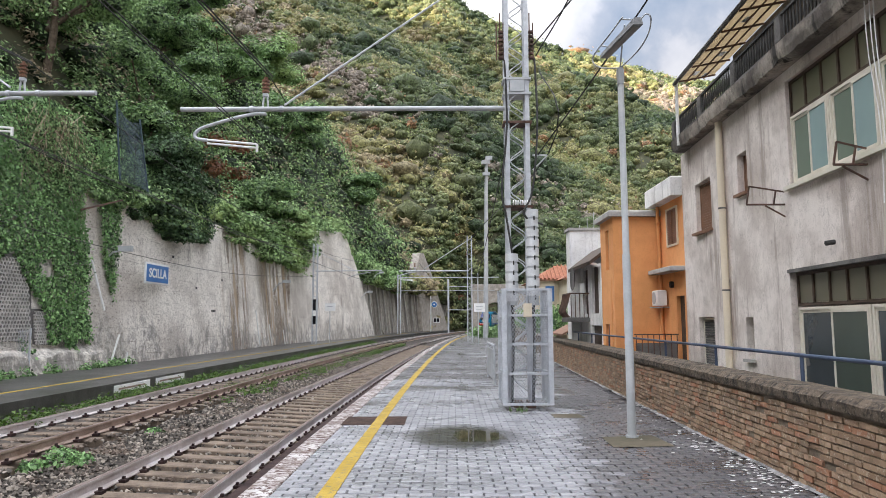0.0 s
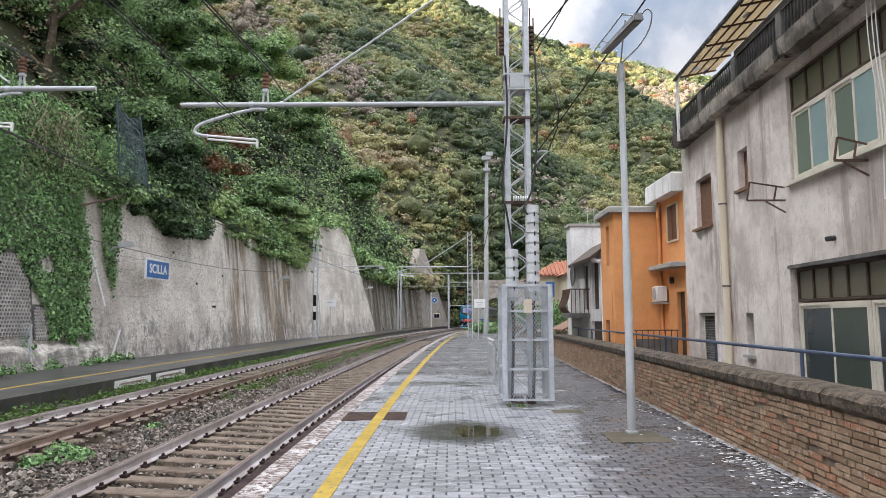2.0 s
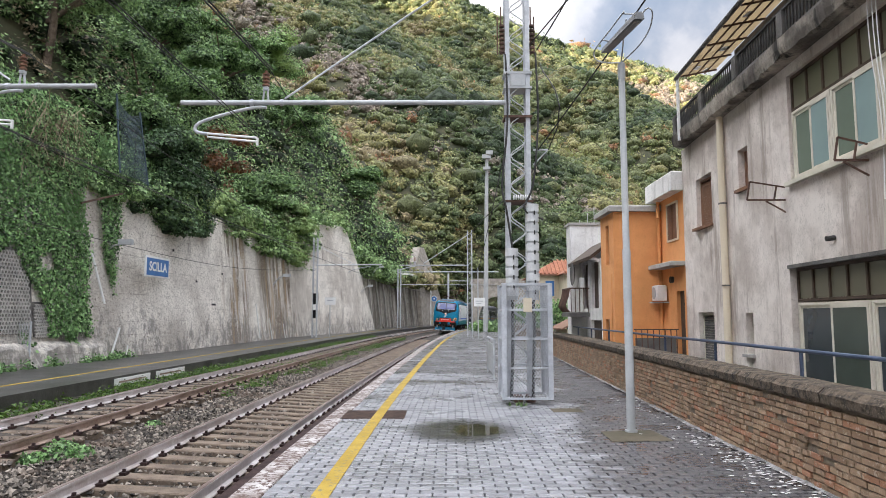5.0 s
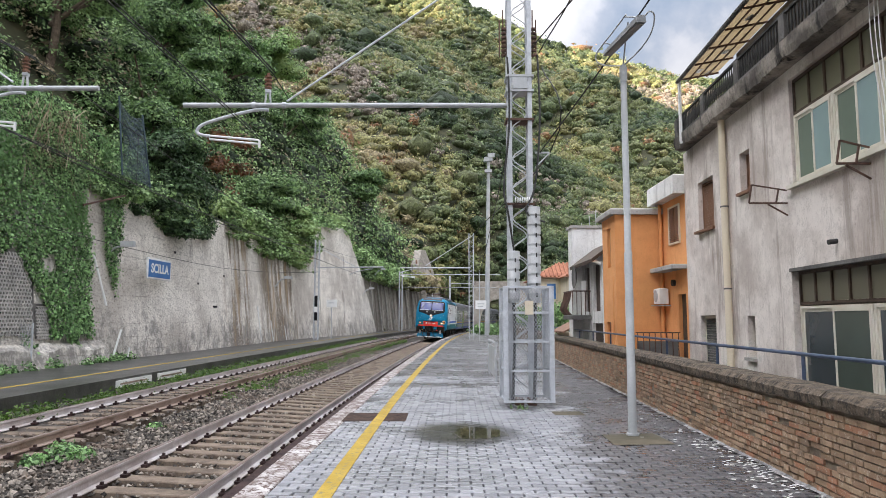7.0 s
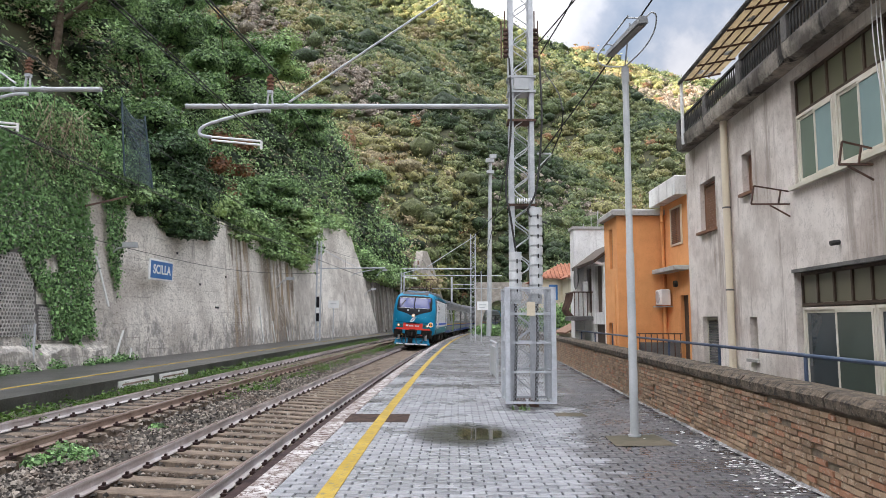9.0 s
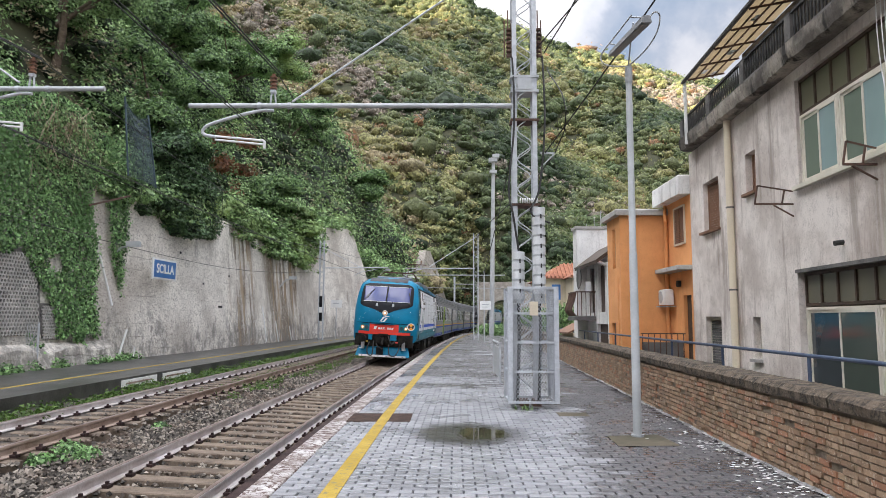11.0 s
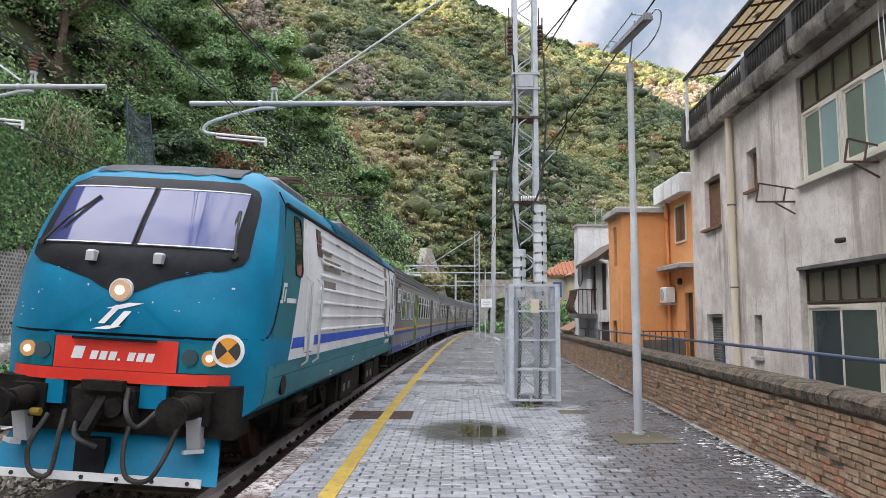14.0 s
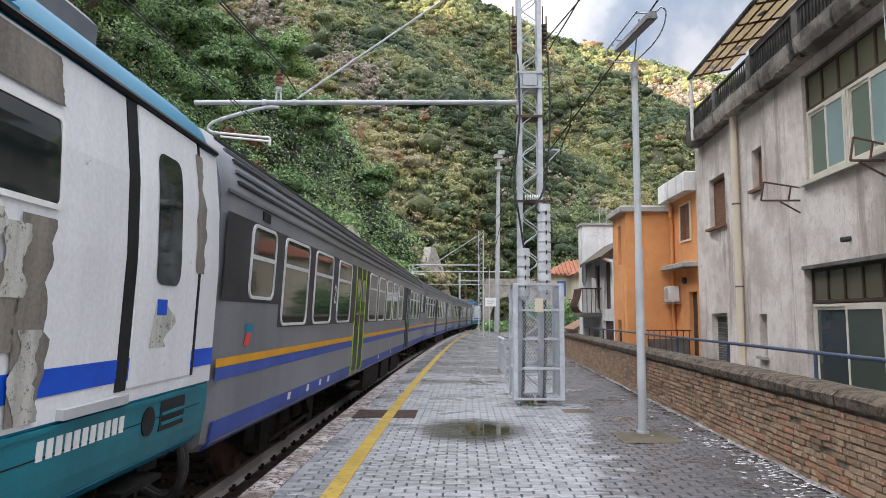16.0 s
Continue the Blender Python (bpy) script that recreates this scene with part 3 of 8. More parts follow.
SIGNALRED = plain("red_paint", (0.62, 0.03, 0.016), (0.72, 0.042, 0.022), 2, 0.45, 0.05, moving=True)
MASK = plain("black_mask", (0.006, 0.006, 0.008), (0.014, 0.015, 0.018), 3, 0.5, 0.1, moving=True, spec=0.15)
GRIME = plain("underframe_grime", (0.005, 0.0045, 0.004), (0.022, 0.019, 0.016), 3, 0.8, 0.5, moving=True, spec=0.15)
COACHGREY = plain("coach_grey", (0.125, 0.13, 0.145), (0.185, 0.19, 0.208), 1.0, 0.34, 0.05, moving=True, streak=True)
COACHDARK = plain("coach_dark_grey", (0.022, 0.023, 0.028), (0.042, 0.044, 0.052), 1.4, 0.45, 0.05, moving=True, spec=0.18)
COACHROOF = plain("coach_roof", (0.085, 0.093, 0.108), (0.15, 0.16, 0.178), 1.2, 0.5, 0.1, moving=True)
STRIPEYELLOW = plain("yellow_stripe_paint", (0.60, 0.28, 0.008), (0.68, 0.35, 0.015), 2, 0.5, 0.05, moving=True, spec=0.25)
VIOLET = plain("indigo_paint", (0.026, 0.058, 0.27), (0.042, 0.085, 0.36), 1.5, 0.5, 0.05, moving=True, spec=0.25)
LIME = plain("lime_paint", (0.30, 0.47, 0.02), (0.38, 0.55, 0.04), 2, 0.5, 0.05, moving=True)
CARFRAME = plain("window_frame_paint", (0.50, 0.51, 0.52), (0.60, 0.61, 0.62), 5, 0.5, 0.05, moving=True)
CARGLASS = glass("coach_glass", (0.010, 0.014, 0.014), 0.05, 0.38)
SHIELD = glass("windscreen_glass", (0.04, 0.045, 0.13), 0.03, 0.7)
LAMPLIT = glow("lamp_lit", (1.0, 0.66, 0.42), 0.12)
LAMPWARM = glow("lamp_amber", (1.0, 0.50, 0.20), 0.10)
BULB = glow("lamp_bulb", (1.0, 0.86, 0.66), 0.7)
LENS = glass("lamp_glass", (0.03, 0.06, 0.07), 0.1, 0.8)
DISCORANGE = plain("orange_disc", (0.70, 0.28, 0.03), (0.75, 0.33, 0.04), 4, 0.5, 0.05, moving=True)
PEELED = plain("peeled_paint", (0.11, 0.10, 0.085), (0.24, 0.215, 0.18), 3, 0.8, 0.3, moving=True, streak=True)
PEELEDPALE = plain("flaked_primer", (0.30, 0.31, 0.28), (0.52, 0.51, 0.46), 7, 0.8, 0.4, moving=True, streak=True, spots=((0.16, 0.15, 0.13), 0.56))
VENTBROWN = plain("rusty_vent", (0.055, 0.035, 0.028), (0.12, 0.08, 0.06), 8, 0.8, 0.4, moving=True)

LOCO_HALF = [(1.30, 0.92), (1.42, 1.02), (1.455, 1.2), (1.46, 1.75), (1.455, 2.4), (1.42, 2.9), (1.345, 3.40), (1.25, 3.60), (1.02, 3.78), (0.6, 3.88), (0.0, 3.92)]
COACH_HALF = [(1.30, 0.78), (1.39, 0.86), (1.41, 1.1), (1.41, 2.9), (1.39, 3.20), (1.30, 3.50), (1.05, 3.76), (0.60, 3.92), (0.0, 3.97)]


def half_width(shape, z):
    """Half the car's width at a height on its side."""
    zs, vs = [q[1] for q in shape[:-2]], [q[0] for q in shape[:-2]]
    return float(np.interp(z, zs, vs))


def whole(shape):
    return [(v, z) for v, z in shape] + [(-v, z) for v, z in reversed(shape[:-1])]


def nose(v, z):
    """How far the cab front lies behind the foremost plane."""
    rake = np.interp(z, (0.9, 1.72, 1.78, 2.2, 2.6, 3.0, 3.45, 3.7, 3.82, 3.92), (0.06, 0.06, 0.0, 0.05, 0.16, 0.39, 0.69, 0.95, 1.25, 1.7))
    return float(rake + 0.50 * (abs(v) / 1.46) ** 4.5)


def front_patch(bm, zs, left, right, lift, n=9):
    """A sheet that follows the cab front between two edges."""
    rows = []
    for z in zs:
        a, b = left(z), right(z)
        rows.append([(a + (b - a) * i / (n - 1), nose(a + (b - a) * i / (n - 1), z) - lift, z) for i in range(n)])
    return bm.loft(rows, False, False)


def side_patch(bm, shape, zs, near, far, lift, side=1, n=2):
    rows = []
    for z in zs:
        a, b = near(z), far(z)
        rows.append([(side * (half_width(shape, z) + lift), a + (b - a) * i / (n - 1), z) for i in range(n)])
    return bm.loft(rows, False, False)


def side_slab(bm, shape, u0, u1, z0, z1, lift, side=1, steps=3):
    steps = max(steps, int((z1 - z0) * 10))
    """A raised plate on the car's side."""
    zs = [z0 + (z1 - z0) * i / steps for i in range(steps + 1)]
    outer = [(side * (half_width(shape, z) + lift), z) for z in zs]
    inner = [(side * (half_width(shape, z) - 0.01), z) for z in reversed(zs)]
    return bm.loft([[(v, u, z) for v, z in outer + inner] for u in (u0, u1)], True)


def pane_ring(bm, shape, u0, u1, z0, z1, w, lift, side=1, r=0.09):
    """A window frame with rounded corners on the car's side."""
    def loop(e, l):
        pts = []
        for cu, cz, a0 in ((u1 - r, z1 - r, 0), (u0 + r, z1 - r, 90), (u0 + r, z0 + r, 180), (u1 - r, z0 + r, 270)):
            for k in range(4):
                a = radians(a0 + k * 30)
                z = cz + (r + e) * math.sin(a)
                pts.append((side * (half_width(shape, z) + l), cu + (r + e) * math.cos(a), z))
        return pts
    return bm.loft([loop(w, 0.0), loop(w, lift), loop(0, lift), loop(0, 0.0)], False)


def pane_face(bm, shape, u0, u1, z0, z1, lift, side=1, r=0.09):
    """A pane with rounded corners that follows the bulge of the side."""
    zs = [z0, z0 + r * 0.13, z0 + r * 0.5, z0 + r] + list(np.linspace(z0 + r, z1 - r, 8)[1:-1]) + [z1 - r, z1 - r * 0.5, z1 - r * 0.13, z1]
    rows = []
    for z in zs:
        q = max(0.0, (z0 + r - z) / r, (z - z1 + r) / r)
        d = r * (1 - math.sqrt(max(0.0, 1 - q * q)))
        v = side * (half_width(shape, z) + lift)
        rows.append([(v, u0 + d, z), (v, u1 - d, z)])
    return bm.loft(rows, False, False)


def bogie(parent, u, base, r):
    """A bogie frame with two turning wheelsets."""
    bm = Bm()
    for sd in (-1, 1):
        bm.bevel(sd * 1.02 - 0.09, sd * 1.02 + 0.09, -base / 2 - 0.55, base / 2 + 0.55, 0.48, 0.80, 0.03)
        for e in (-1, 1):
            bm.box(sd * 1.06 - 0.12, sd * 1.06 + 0.12, e * base / 2 - 0.17, e * base / 2 + 0.17, 0.34, 0.72)
            bm.tube([(sd * 1.12, e * 0.34, 0.55), (sd * 1.12, e * 0.34, 1.0)], 0.12, 10)
        bm.tube([(sd * 1.17, -base / 2 + 0.2, 0.40), (sd * 1.17, base / 2 - 0.2, 0.44)], 0.03, 6)
        bm.bar((sd * 1.17, 0.55, 0.95), (sd * 1.17, 1.1, 0.5), 0.08)
    bm.box(-1.0, 1.0, -0.25, 0.25, 0.5, 0.85)
    b = part("bogie", bm, GRIME, parent, "grimy black bogie frame", m=pose(0, u, 0))
    for e in (-1, 1):
        w = Bm()
        for sd in (-1, 1):
            w.disc((sd * 0.75, 0, 0), (1, 0, 0), r, 0.12, 28).disc((sd * 0.70, 0, 0), (1, 0, 0), r + 0.03, 0.03, 28)
            w.disc((sd * 0.83, 0, 0), (1, 0, 0), 0.16, 0.08, 12)
            for k in range(4):
                a = math.pi * k / 2
                w.bar((sd * 0.82, 0.2 * math.cos(a), 0.2 * math.sin(a)), (sd * 0.82, (r - 0.1) * math.cos(a), (r - 0.1) * math.sin(a)), 0.05)
        w.tube([(-0.9, 0, 0), (0.9, 0, 0)], 0.09, 10)
        part("wheelset", w, DARKRUST, b, "steel wheels on an axle", True, pose(0, e * base / 2, r))
    return b


def number_bars(parent, name, u0, u1, z0, z1, shape, lift, n, side):
    """Unreadable figures as plain upright bars on the side."""
    w = (u1 - u0) / n
    for i in range(n):
        part(name, side_slab(Bm(), shape, u0 + i * w, u0 + (i + 0.62) * w, z0, z1, lift, side, 1), WHITE, parent, "small white figure as a bar")


def locomotive():
    e = thing("locomotive", None, "teal and white electric locomotive with a red nose plate", "locomotive")
    ring = whole(LOCO_HALF)
    bm = Bm()
    caps = []
    for tau in (0.04, 0.25, 0.45, 0.62, 0.76, 0.87, 0.94, 1.0):
        row = []
        for v, z in ring:
            q, w = v * tau, 2.3 + (z - 2.3) * tau
            row.append((q, nose(q, w), w))
        caps.append(row)
    for u in (2.4, 4.0, 8.0, 12.0, 14.3):
        caps.append([(v, u, z) for v, z in ring])
    caps.append([(v * 0.97, 14.5, z) for v, z in ring])
    bm.loft(caps, True)
    part("body", bm, TEAL, e, "glossy teal body shell", True)
    # cab front
    zs = list(np.linspace(2.16, 3.58, 18))
    edge = lambda z: float(np.interp(z, (2.16, 2.24, 2.36, 2.44, 2.52, 2.62, 3.2, 3.42, 3.52, 3.58), (0.02, 0.22, 0.46, 0.80, 1.14, 1.22, 1.20, 1.17, 1.10, 0.92)))
    part("windscreen_mask", front_patch(Bm(), zs, lambda z: -edge(z), edge, 0.008, 15), MASK, e, "matt black windscreen surround", True)
    for a, b in ((-1.06, -0.035), (0.035, 1.06)):
        p = part("windscreen", front_patch(Bm(), np.linspace(2.74, 3.44, 7), lambda z: a, lambda z: b, 0.018, 8), SHIELD, e, "bluish reflecting windscreen pane", True)
        rim = Bm()
        for z0, z1 in ((2.715, 2.74), (3.44, 3.465)):
            front_patch(rim, (z0, z1), lambda z: a - 0.02, lambda z: b + 0.02, 0.022, 8)
        for c in (a - 0.02, b):
            front_patch(rim, np.linspace(2.74, 3.44, 7), lambda z: c, lambda z: c + 0.02, 0.022, 2)
        part("windscreen_seal", rim, MASK, p, "dark seal round the pane")
    for v0, v1, z0, z1 in ((-1.10, -0.62, 2.72, 3.30), (1.10, 1.02, 2.66, 3.20)):
        w = Bm().tube([(v0, nose(v0, z0) - 0.05, z0), ((v0 + v1) / 2, nose((v0 + v1) / 2, (z0 + z1) / 2) - 0.07, (z0 + z1) / 2), (v1, nose(v1, z1) - 0.04, z1)], 0.014, 6)
        w.bar((v0 * 0.35 + v1 * 0.65 - 0.1, nose(v1, z1 - 0.3) - 0.045, z1 - 0.42), (v1, nose(v1, z1) - 0.04, z1), 0.03)
        w.disc((v0, nose(v0, z0) - 0.04, z0), (0, 1, 0), 0.035, 0.06, 10)
        part("wiper", w, BLACK, e)
    for v in (-0.40, 0.34):
        part("nozzle", Bm().bevel(v - 0.045, v + 0.045, nose(v, 2.58) - 0.09, nose(v, 2.58) + 0.02, 2.52, 2.64, 0.02), GREYPAINT, e)
    top = part("head_lamp", Bm().disc((0, nose(0, 2.22) - 0.005, 2.22), (0, 1, 0), 0.125, 0.06, 24), CARFRAME, e, "round upper head lamp")
    part("lamp_glass", Bm().disc((0, nose(0, 2.22) - 0.03, 2.22), (0, 1, 0.1), 0.105, 0.05, 24), LAMPLIT, top, "lit lamp glass")
    part("bulb", Bm().disc((0, nose(0, 2.22) - 0.05, 2.22), (0, 1, 0.1), 0.05, 0.03, 16), BULB, top, "bright bulb")
    # emblem of two slanted strokes
    emb = Bm()
    for z0, z1, c0, c1, w in ((1.86, 2.06, -0.20, -0.04, 0.07), (1.84, 2.00, -0.06, 0.06, 0.08), (2.02, 2.09, -0.14, 0.10, 0.16), (1.80, 1.84, -0.26, -0.10, 0.16)):
        front_patch(emb, (z0, (z0 + z1) / 2, z1), lambda z: c0 + (c1 - c0) * (z - z0) / (z1 - z0), lambda z: c0 + w + (c1 - c0) * (z - z0) / (z1 - z0), 0.007, 3)
    part("emblem", emb, WHITE, e, "white painted emblem of slanted strokes")
    part("seam", front_patch(Bm(), (1.735, 1.765), lambda z: -1.44, lambda z: 1.44, 0.008, 21), MASK, e)
    red = Bm()
    front_patch(red, np.linspace(1.38, 1.71, 3), lambda z: -0.66, lambda z: 0.66, 0.02, 9)
    front_patch(red, (1.25, 1.375), lambda z: -1.18, lambda z: 1.18, 0.022, 13)
    plate = part("nose_plate", red, SIGNALRED, e, "red plate with pale running number")
    for i, (w, h) in enumerate(((0.12, 0.13), (0.05, 0.0), (0.075, 0.09), (0.075, 0.09), (0.075, 0.09), (0.03, 0.02), (0.075, 0.09), (0.075, 0.09), (0.075, 0.09))):
        v = -0.47 + i * 0.10
        if h:
            part("figure", front_patch(Bm(), (1.48, 1.48 + h), lambda z: v + (z - 1.48) * 0.25, lambda z: v + w + (z - 1.48) * 0.25, 0.026, 2), WHITE, plate, "white figure as a plain bar")
    part("grip", Bm().bar((-0.45, 0.0, 1.70), (0.45, 0.0, 1.70), 0.03), MASK, e)
    for sd in (-1, 1):
        h = part("lamp_housing", front_patch(Bm(), (1.385, 1.70), lambda z: sd * 0.93 - 0.25, lambda z: sd * 0.93 + 0.25, 0.012, 5), DTEAL, e, "recessed lamp housing")
        for v, mat, nm in ((sd * 0.985, LAMPWARM, "lit amber lamp"), (sd * 0.79, LENS, "unlit lamp")):
            part("lamp", Bm().disc((v, nose(v, 1.55) - 0.02, 1.55), (0, 1, 0), 0.085, 0.05, 20), mat, h, nm)
        v = sd * 0.985
        part("bulb", Bm().disc((v, nose(v, 1.55) - 0.04, 1.55), (0, 1, 0), 0.038, 0.03, 14), BULB, h, "bright bulb")
        part("buffer", Bm().tube([(sd * 0.875, 0.12, 1.05), (sd * 0.875, -0.28, 1.05)], [0.14, 0.11], 16).tube([(sd * 0.875, -0.28, 1.05), (sd * 0.875, -0.45, 1.05)], 0.08, 14)
             .disc((sd * 0.875, -0.47, 1.05), (0, 1, 0), 0.155, 0.04, 20).box(sd * 0.875 - 0.19, sd * 0.875 + 0.19, 0.02, 0.12, 0.86, 1.20), GRIME, e, "black oily buffer", True)
        part("rail_guard", Bm().bar((sd * 0.92, 0.12, 0.62), (sd * 0.92, 0.02, 0.95), 0.14).bar((sd * 0.92, 0.0, 0.60), (sd * 0.98, -0.08, 0.62), 0.2, 0.04), GREYPAINT, e)
    disc = part("signal_disc", Bm().disc((1.22, -0.02, 1.65), (0, 1, 0), 0.17, 0.02, 28), WHITE, e, "round white and orange marker disc")
    for k, mat in ((0, DISCORANGE), (1, BLACK), (2, DISCORANGE), (3, BLACK)):
        pts = [(1.22, -0.036, 1.65)] + [(1.22 + 0.135 * math.cos(radians(45 + 90 * k + 15 * j)), -0.036, 1.65 + 0.135 * math.sin(radians(45 + 90 * k + 15 * j))) for j in range(7)]
        part("quarter", Bm().add(pts, [tuple(range(8))]), mat, disc)
    part("buffer_beam", Bm().box(-1.3, 1.3, 0.12, 0.6, 0.72, 1.26), GRIME, e, "dark buffer beam")
    part("beam_panel", Bm().box(0.30, 0.58, 0.05, 0.13, 1.0, 1.25), TEAL, e)
    part("beam_panel", Bm().box(-0.72, -0.52, 0.05, 0.13, 1.0, 1.25), TEAL, e)
    cp = Bm().bevel(-0.36, 0.30, -0.06, 0.14, 0.82, 1.22, 0.04).disc((-0.16, -0.1, 1.0), (0, 1, 0), 0.13, 0.12, 18).disc((0.12, -0.1, 1.02), (0, 1, 0), 0.10, 0.12, 18)
    cp.bar((0.0, -0.1, 1.1), (0.0, -0.42, 0.80), 0.09).bar((-0.2, -0.14, 1.24), (0.22, -0.14, 1.24), 0.1)
    part("coupler", cp, GRIME, e, "black screw coupler and sockets", True)
    for pts in ([(-0.62, 0.0, 0.9), (-0.68, -0.18, 0.6), (-0.62, -0.2, 0.36), (-0.45, -0.16, 0.34), (-0.42, -0.1, 0.75), (-0.44, 0, 0.95)], [(0.22, -0.05, 1.2), (0.32, -0.25, 1.0), (0.42, -0.2, 0.85), (0.55, -0.05, 1.0)],
                [(0.78, 0.0, 0.9), (0.72, -0.2, 0.55), (0.58, -0.22, 0.34), (0.36, -0.2, 0.36), (0.28, -0.15, 0.6), (0.26, 0, 0.9)], [(-0.3, -0.02, 0.85), (-0.2, -0.2, 0.72), (0.0, -0.14, 0.62)]):
        part("hose", Bm().tube(smooth_path(pts), 0.026, 8), BLACK, e, "black rubber hose", True)
    part("cock", Bm().disc((-0.72, -0.06, 0.92), (1, 0, 0), 0.04, 0.1, 10), YELLOW, e, "yellow valve handle")
    part("cock", Bm().disc((0.62, -0.06, 0.92), (1, 0, 0), 0.04, 0.1, 10), SIGNALRED, e, "red valve handle")
    plough = Bm().loft([[(v * k, y, z) for v in np.linspace(-1, 1, 9)] for k, y, z in ((1.12, 0.22, 0.70), (1.18, 0.10, 0.5), (1.22, -0.02, 0.27), (1.20, 0.02, 0.27), (1.12, 0.30, 0.70))], False, False)
    part("snow_plough", plough, TEAL, e, "teal snow plough under the buffers")
    part("plough_edge", Bm().box(-1.06, 1.06, -0.035, -0.015, 0.25, 0.335), WHITE, e, "white edge with dark bolts")
    for v in np.linspace(-0.92, 0.92, 6):
        part("bolt", Bm().disc((v, -0.04, 0.29), (0, 1, 0), 0.024, 0.012, 6), BLACK, e)
    part("hatch", Bm().box(-0.30, 0.02, 0.0, 0.1, 0.33, 0.68), MASK, e)
    worn = lambda v: 3.67 + 0.03 * noise.fractal(Vector((v * 4.0, 0.5, 0.1)), 0.6, 2.2, 4)
    rows = [[(v, nose(v, z) - 0.006, z) for v, z in ((v, worn(v) + (3.86 - worn(v)) * k / 4) for k in range(5))] for v in np.linspace(-0.92, 0.86, 28)]
    part("worn_roof_edge", Bm().loft(rows, False, False), COACHDARK, e, "sooty worn edge of the cab roof", True)
    for a, b in ((-1.06, -0.035), (0.035, 1.06)):
        for z0 in (2.728, 3.428):
            part("bright_trim", front_patch(Bm(), (z0, z0 + 0.014), lambda z: a, lambda z: b, 0.026, 8), CARFRAME, e, "thin bright trim of the pane")
    chips = random.Random(8)
    for i in range(34):
        v, z, w = chips.uniform(-1.2, 1.2), chips.uniform(1.80, 2.45), chips.uniform(0.006, 0.03)
        part("paint_chip", front_patch(Bm(), (z, z + chips.uniform(0.006, 0.03)), lambda q: v, lambda q: v + w, 0.004, 2), CARFRAME if i % 3 else DTEAL, e)
    # sides
    for sd in (1, -1):
        shape = LOCO_HALF
        front = lambda z: float(np.interp(z, (1.47, 3.37), (1.51, 2.2)))
        part("white_side", side_patch(Bm(), shape, [1.47, 1.75, 2.1, 2.4, 2.65, 2.9, 3.15, 3.385], front, lambda z: 14.48, 0.006, sd, 6), CARWHITE, e, "grimy white painted side")
        part("side_stripe", side_patch(Bm(), shape, (1.61, 1.75), lambda z: 1.60 + (z - 1.61) * 0.5, lambda z: 14.48, 0.010, sd), CARBLUE, e, "blue stripe")
        part("skirt", side_slab(Bm(), shape, 0.62, 14.45, 0.94, 1.455, 0.008, sd), DTEAL, e, "stained dark teal skirt")
        for i, z in enumerate(np.linspace(1.80, 3.24, 8)):
            part("rib", Bm().tube([(sd * (half_width(shape, z + 0.022) + 0.008), u, z + 0.022) for u in (3.05 + 0.02 * i, 7.0, 11.35)], 0.027, 10), CARWHITE, e, "", True)
        cabw = part("cab_window", pane_ring(Bm(), shape, 1.63, 1.98, 2.56, 3.31, 0.025, 0.02, sd, 0.08), MASK, e, "tall cab side window")
        part("pane", pane_face(Bm(), shape, 1.63, 1.98, 2.56, 3.31, 0.010, sd, 0.08), CARGLASS, cabw)
        part("dark_panel", side_patch(Bm(), shape, np.linspace(1.77, 3.37, 7), lambda z: float(np.interp(z, (1.77, 1.9, 2.3, 3.39, 3.4), (0.72, 0.75, 0.95, 1.26, 1.26))), lambda z: float(np.interp(z, (1.47, 3.37), (1.51, 2.2))) - 0.01, 0.005, sd, 4), DTEAL, e, "darker teal cab side")
        part("seam", Bm().tube([(sd * (half_width(shape, z) + 0.004), u, z) for u, z in ((0.50, 1.78), (0.62, 1.82), (0.75, 1.93), (0.95, 2.30), (1.26, 3.38), (1.18, 3.55))], 0.012, 6), MASK, e)
        door = part("cab_door", side_slab(Bm(), shape, 2.30, 2.86, 1.53, 3.38, 0.018, sd, 6), CARWHITE, e, "white cab door")
        part("door_seam", pane_ring(Bm(), shape, 2.31, 2.85, 1.54, 3.37, 0.020, 0.012, sd, 0.07), MASK, door, "dark rubber door seam")
        chips = random.Random(31 + sd)
        for i in range(26):
            z = float(np.linspace(1.80, 3.24, 8)[chips.randrange(8)])
            u = chips.uniform(3.2, 10.9)
            part("paint_chip", side_slab(Bm(), shape, u, u + chips.uniform(0.06, 0.38), z - 0.004, z + chips.uniform(0.006, 0.022), 0.036, sd, 1), PEELED, e)
        part("handle", side_slab(Bm(), shape, 2.40, 2.50, 1.82, 1.95, 0.04, sd, 1), GREYPAINT, door)
        for u, w, z in ((4.4, 0.20, 1.10), (4.45, 0.14, 1.04), (6.6, 0.16, 1.22), (6.62, 0.12, 1.16), (8.2, 0.30, 1.02), (10.1, 0.24, 1.02)):
            part("marking", side_slab(Bm(), shape, u, u + w, z, z + 0.022, 0.011, sd, 1), WHITE, e, "small white marking")
        part("skirt_seam", side_slab(Bm(), shape, 0.9, 14.3, 1.30, 1.308, 0.010, sd, 1), MASK, e)
        for u in (2.24, 2.93):
            part("handrail", Bm().tube([(sd * 1.46, u, 1.36), (sd * 1.54, u, 1.42), (sd * 1.54, u, 2.50), (sd * 1.45, u, 2.58)], 0.018, 8), GREYPAINT, e, "", True)
        for z0, z1 in ((2.92, 3.11), (3.13, 3.32)):
            part("vent", side_slab(Bm(), shape, 2.95, 3.24, z0, z1, 0.024, sd, 1), VENTBROWN, e, "rusty brown vent grille")
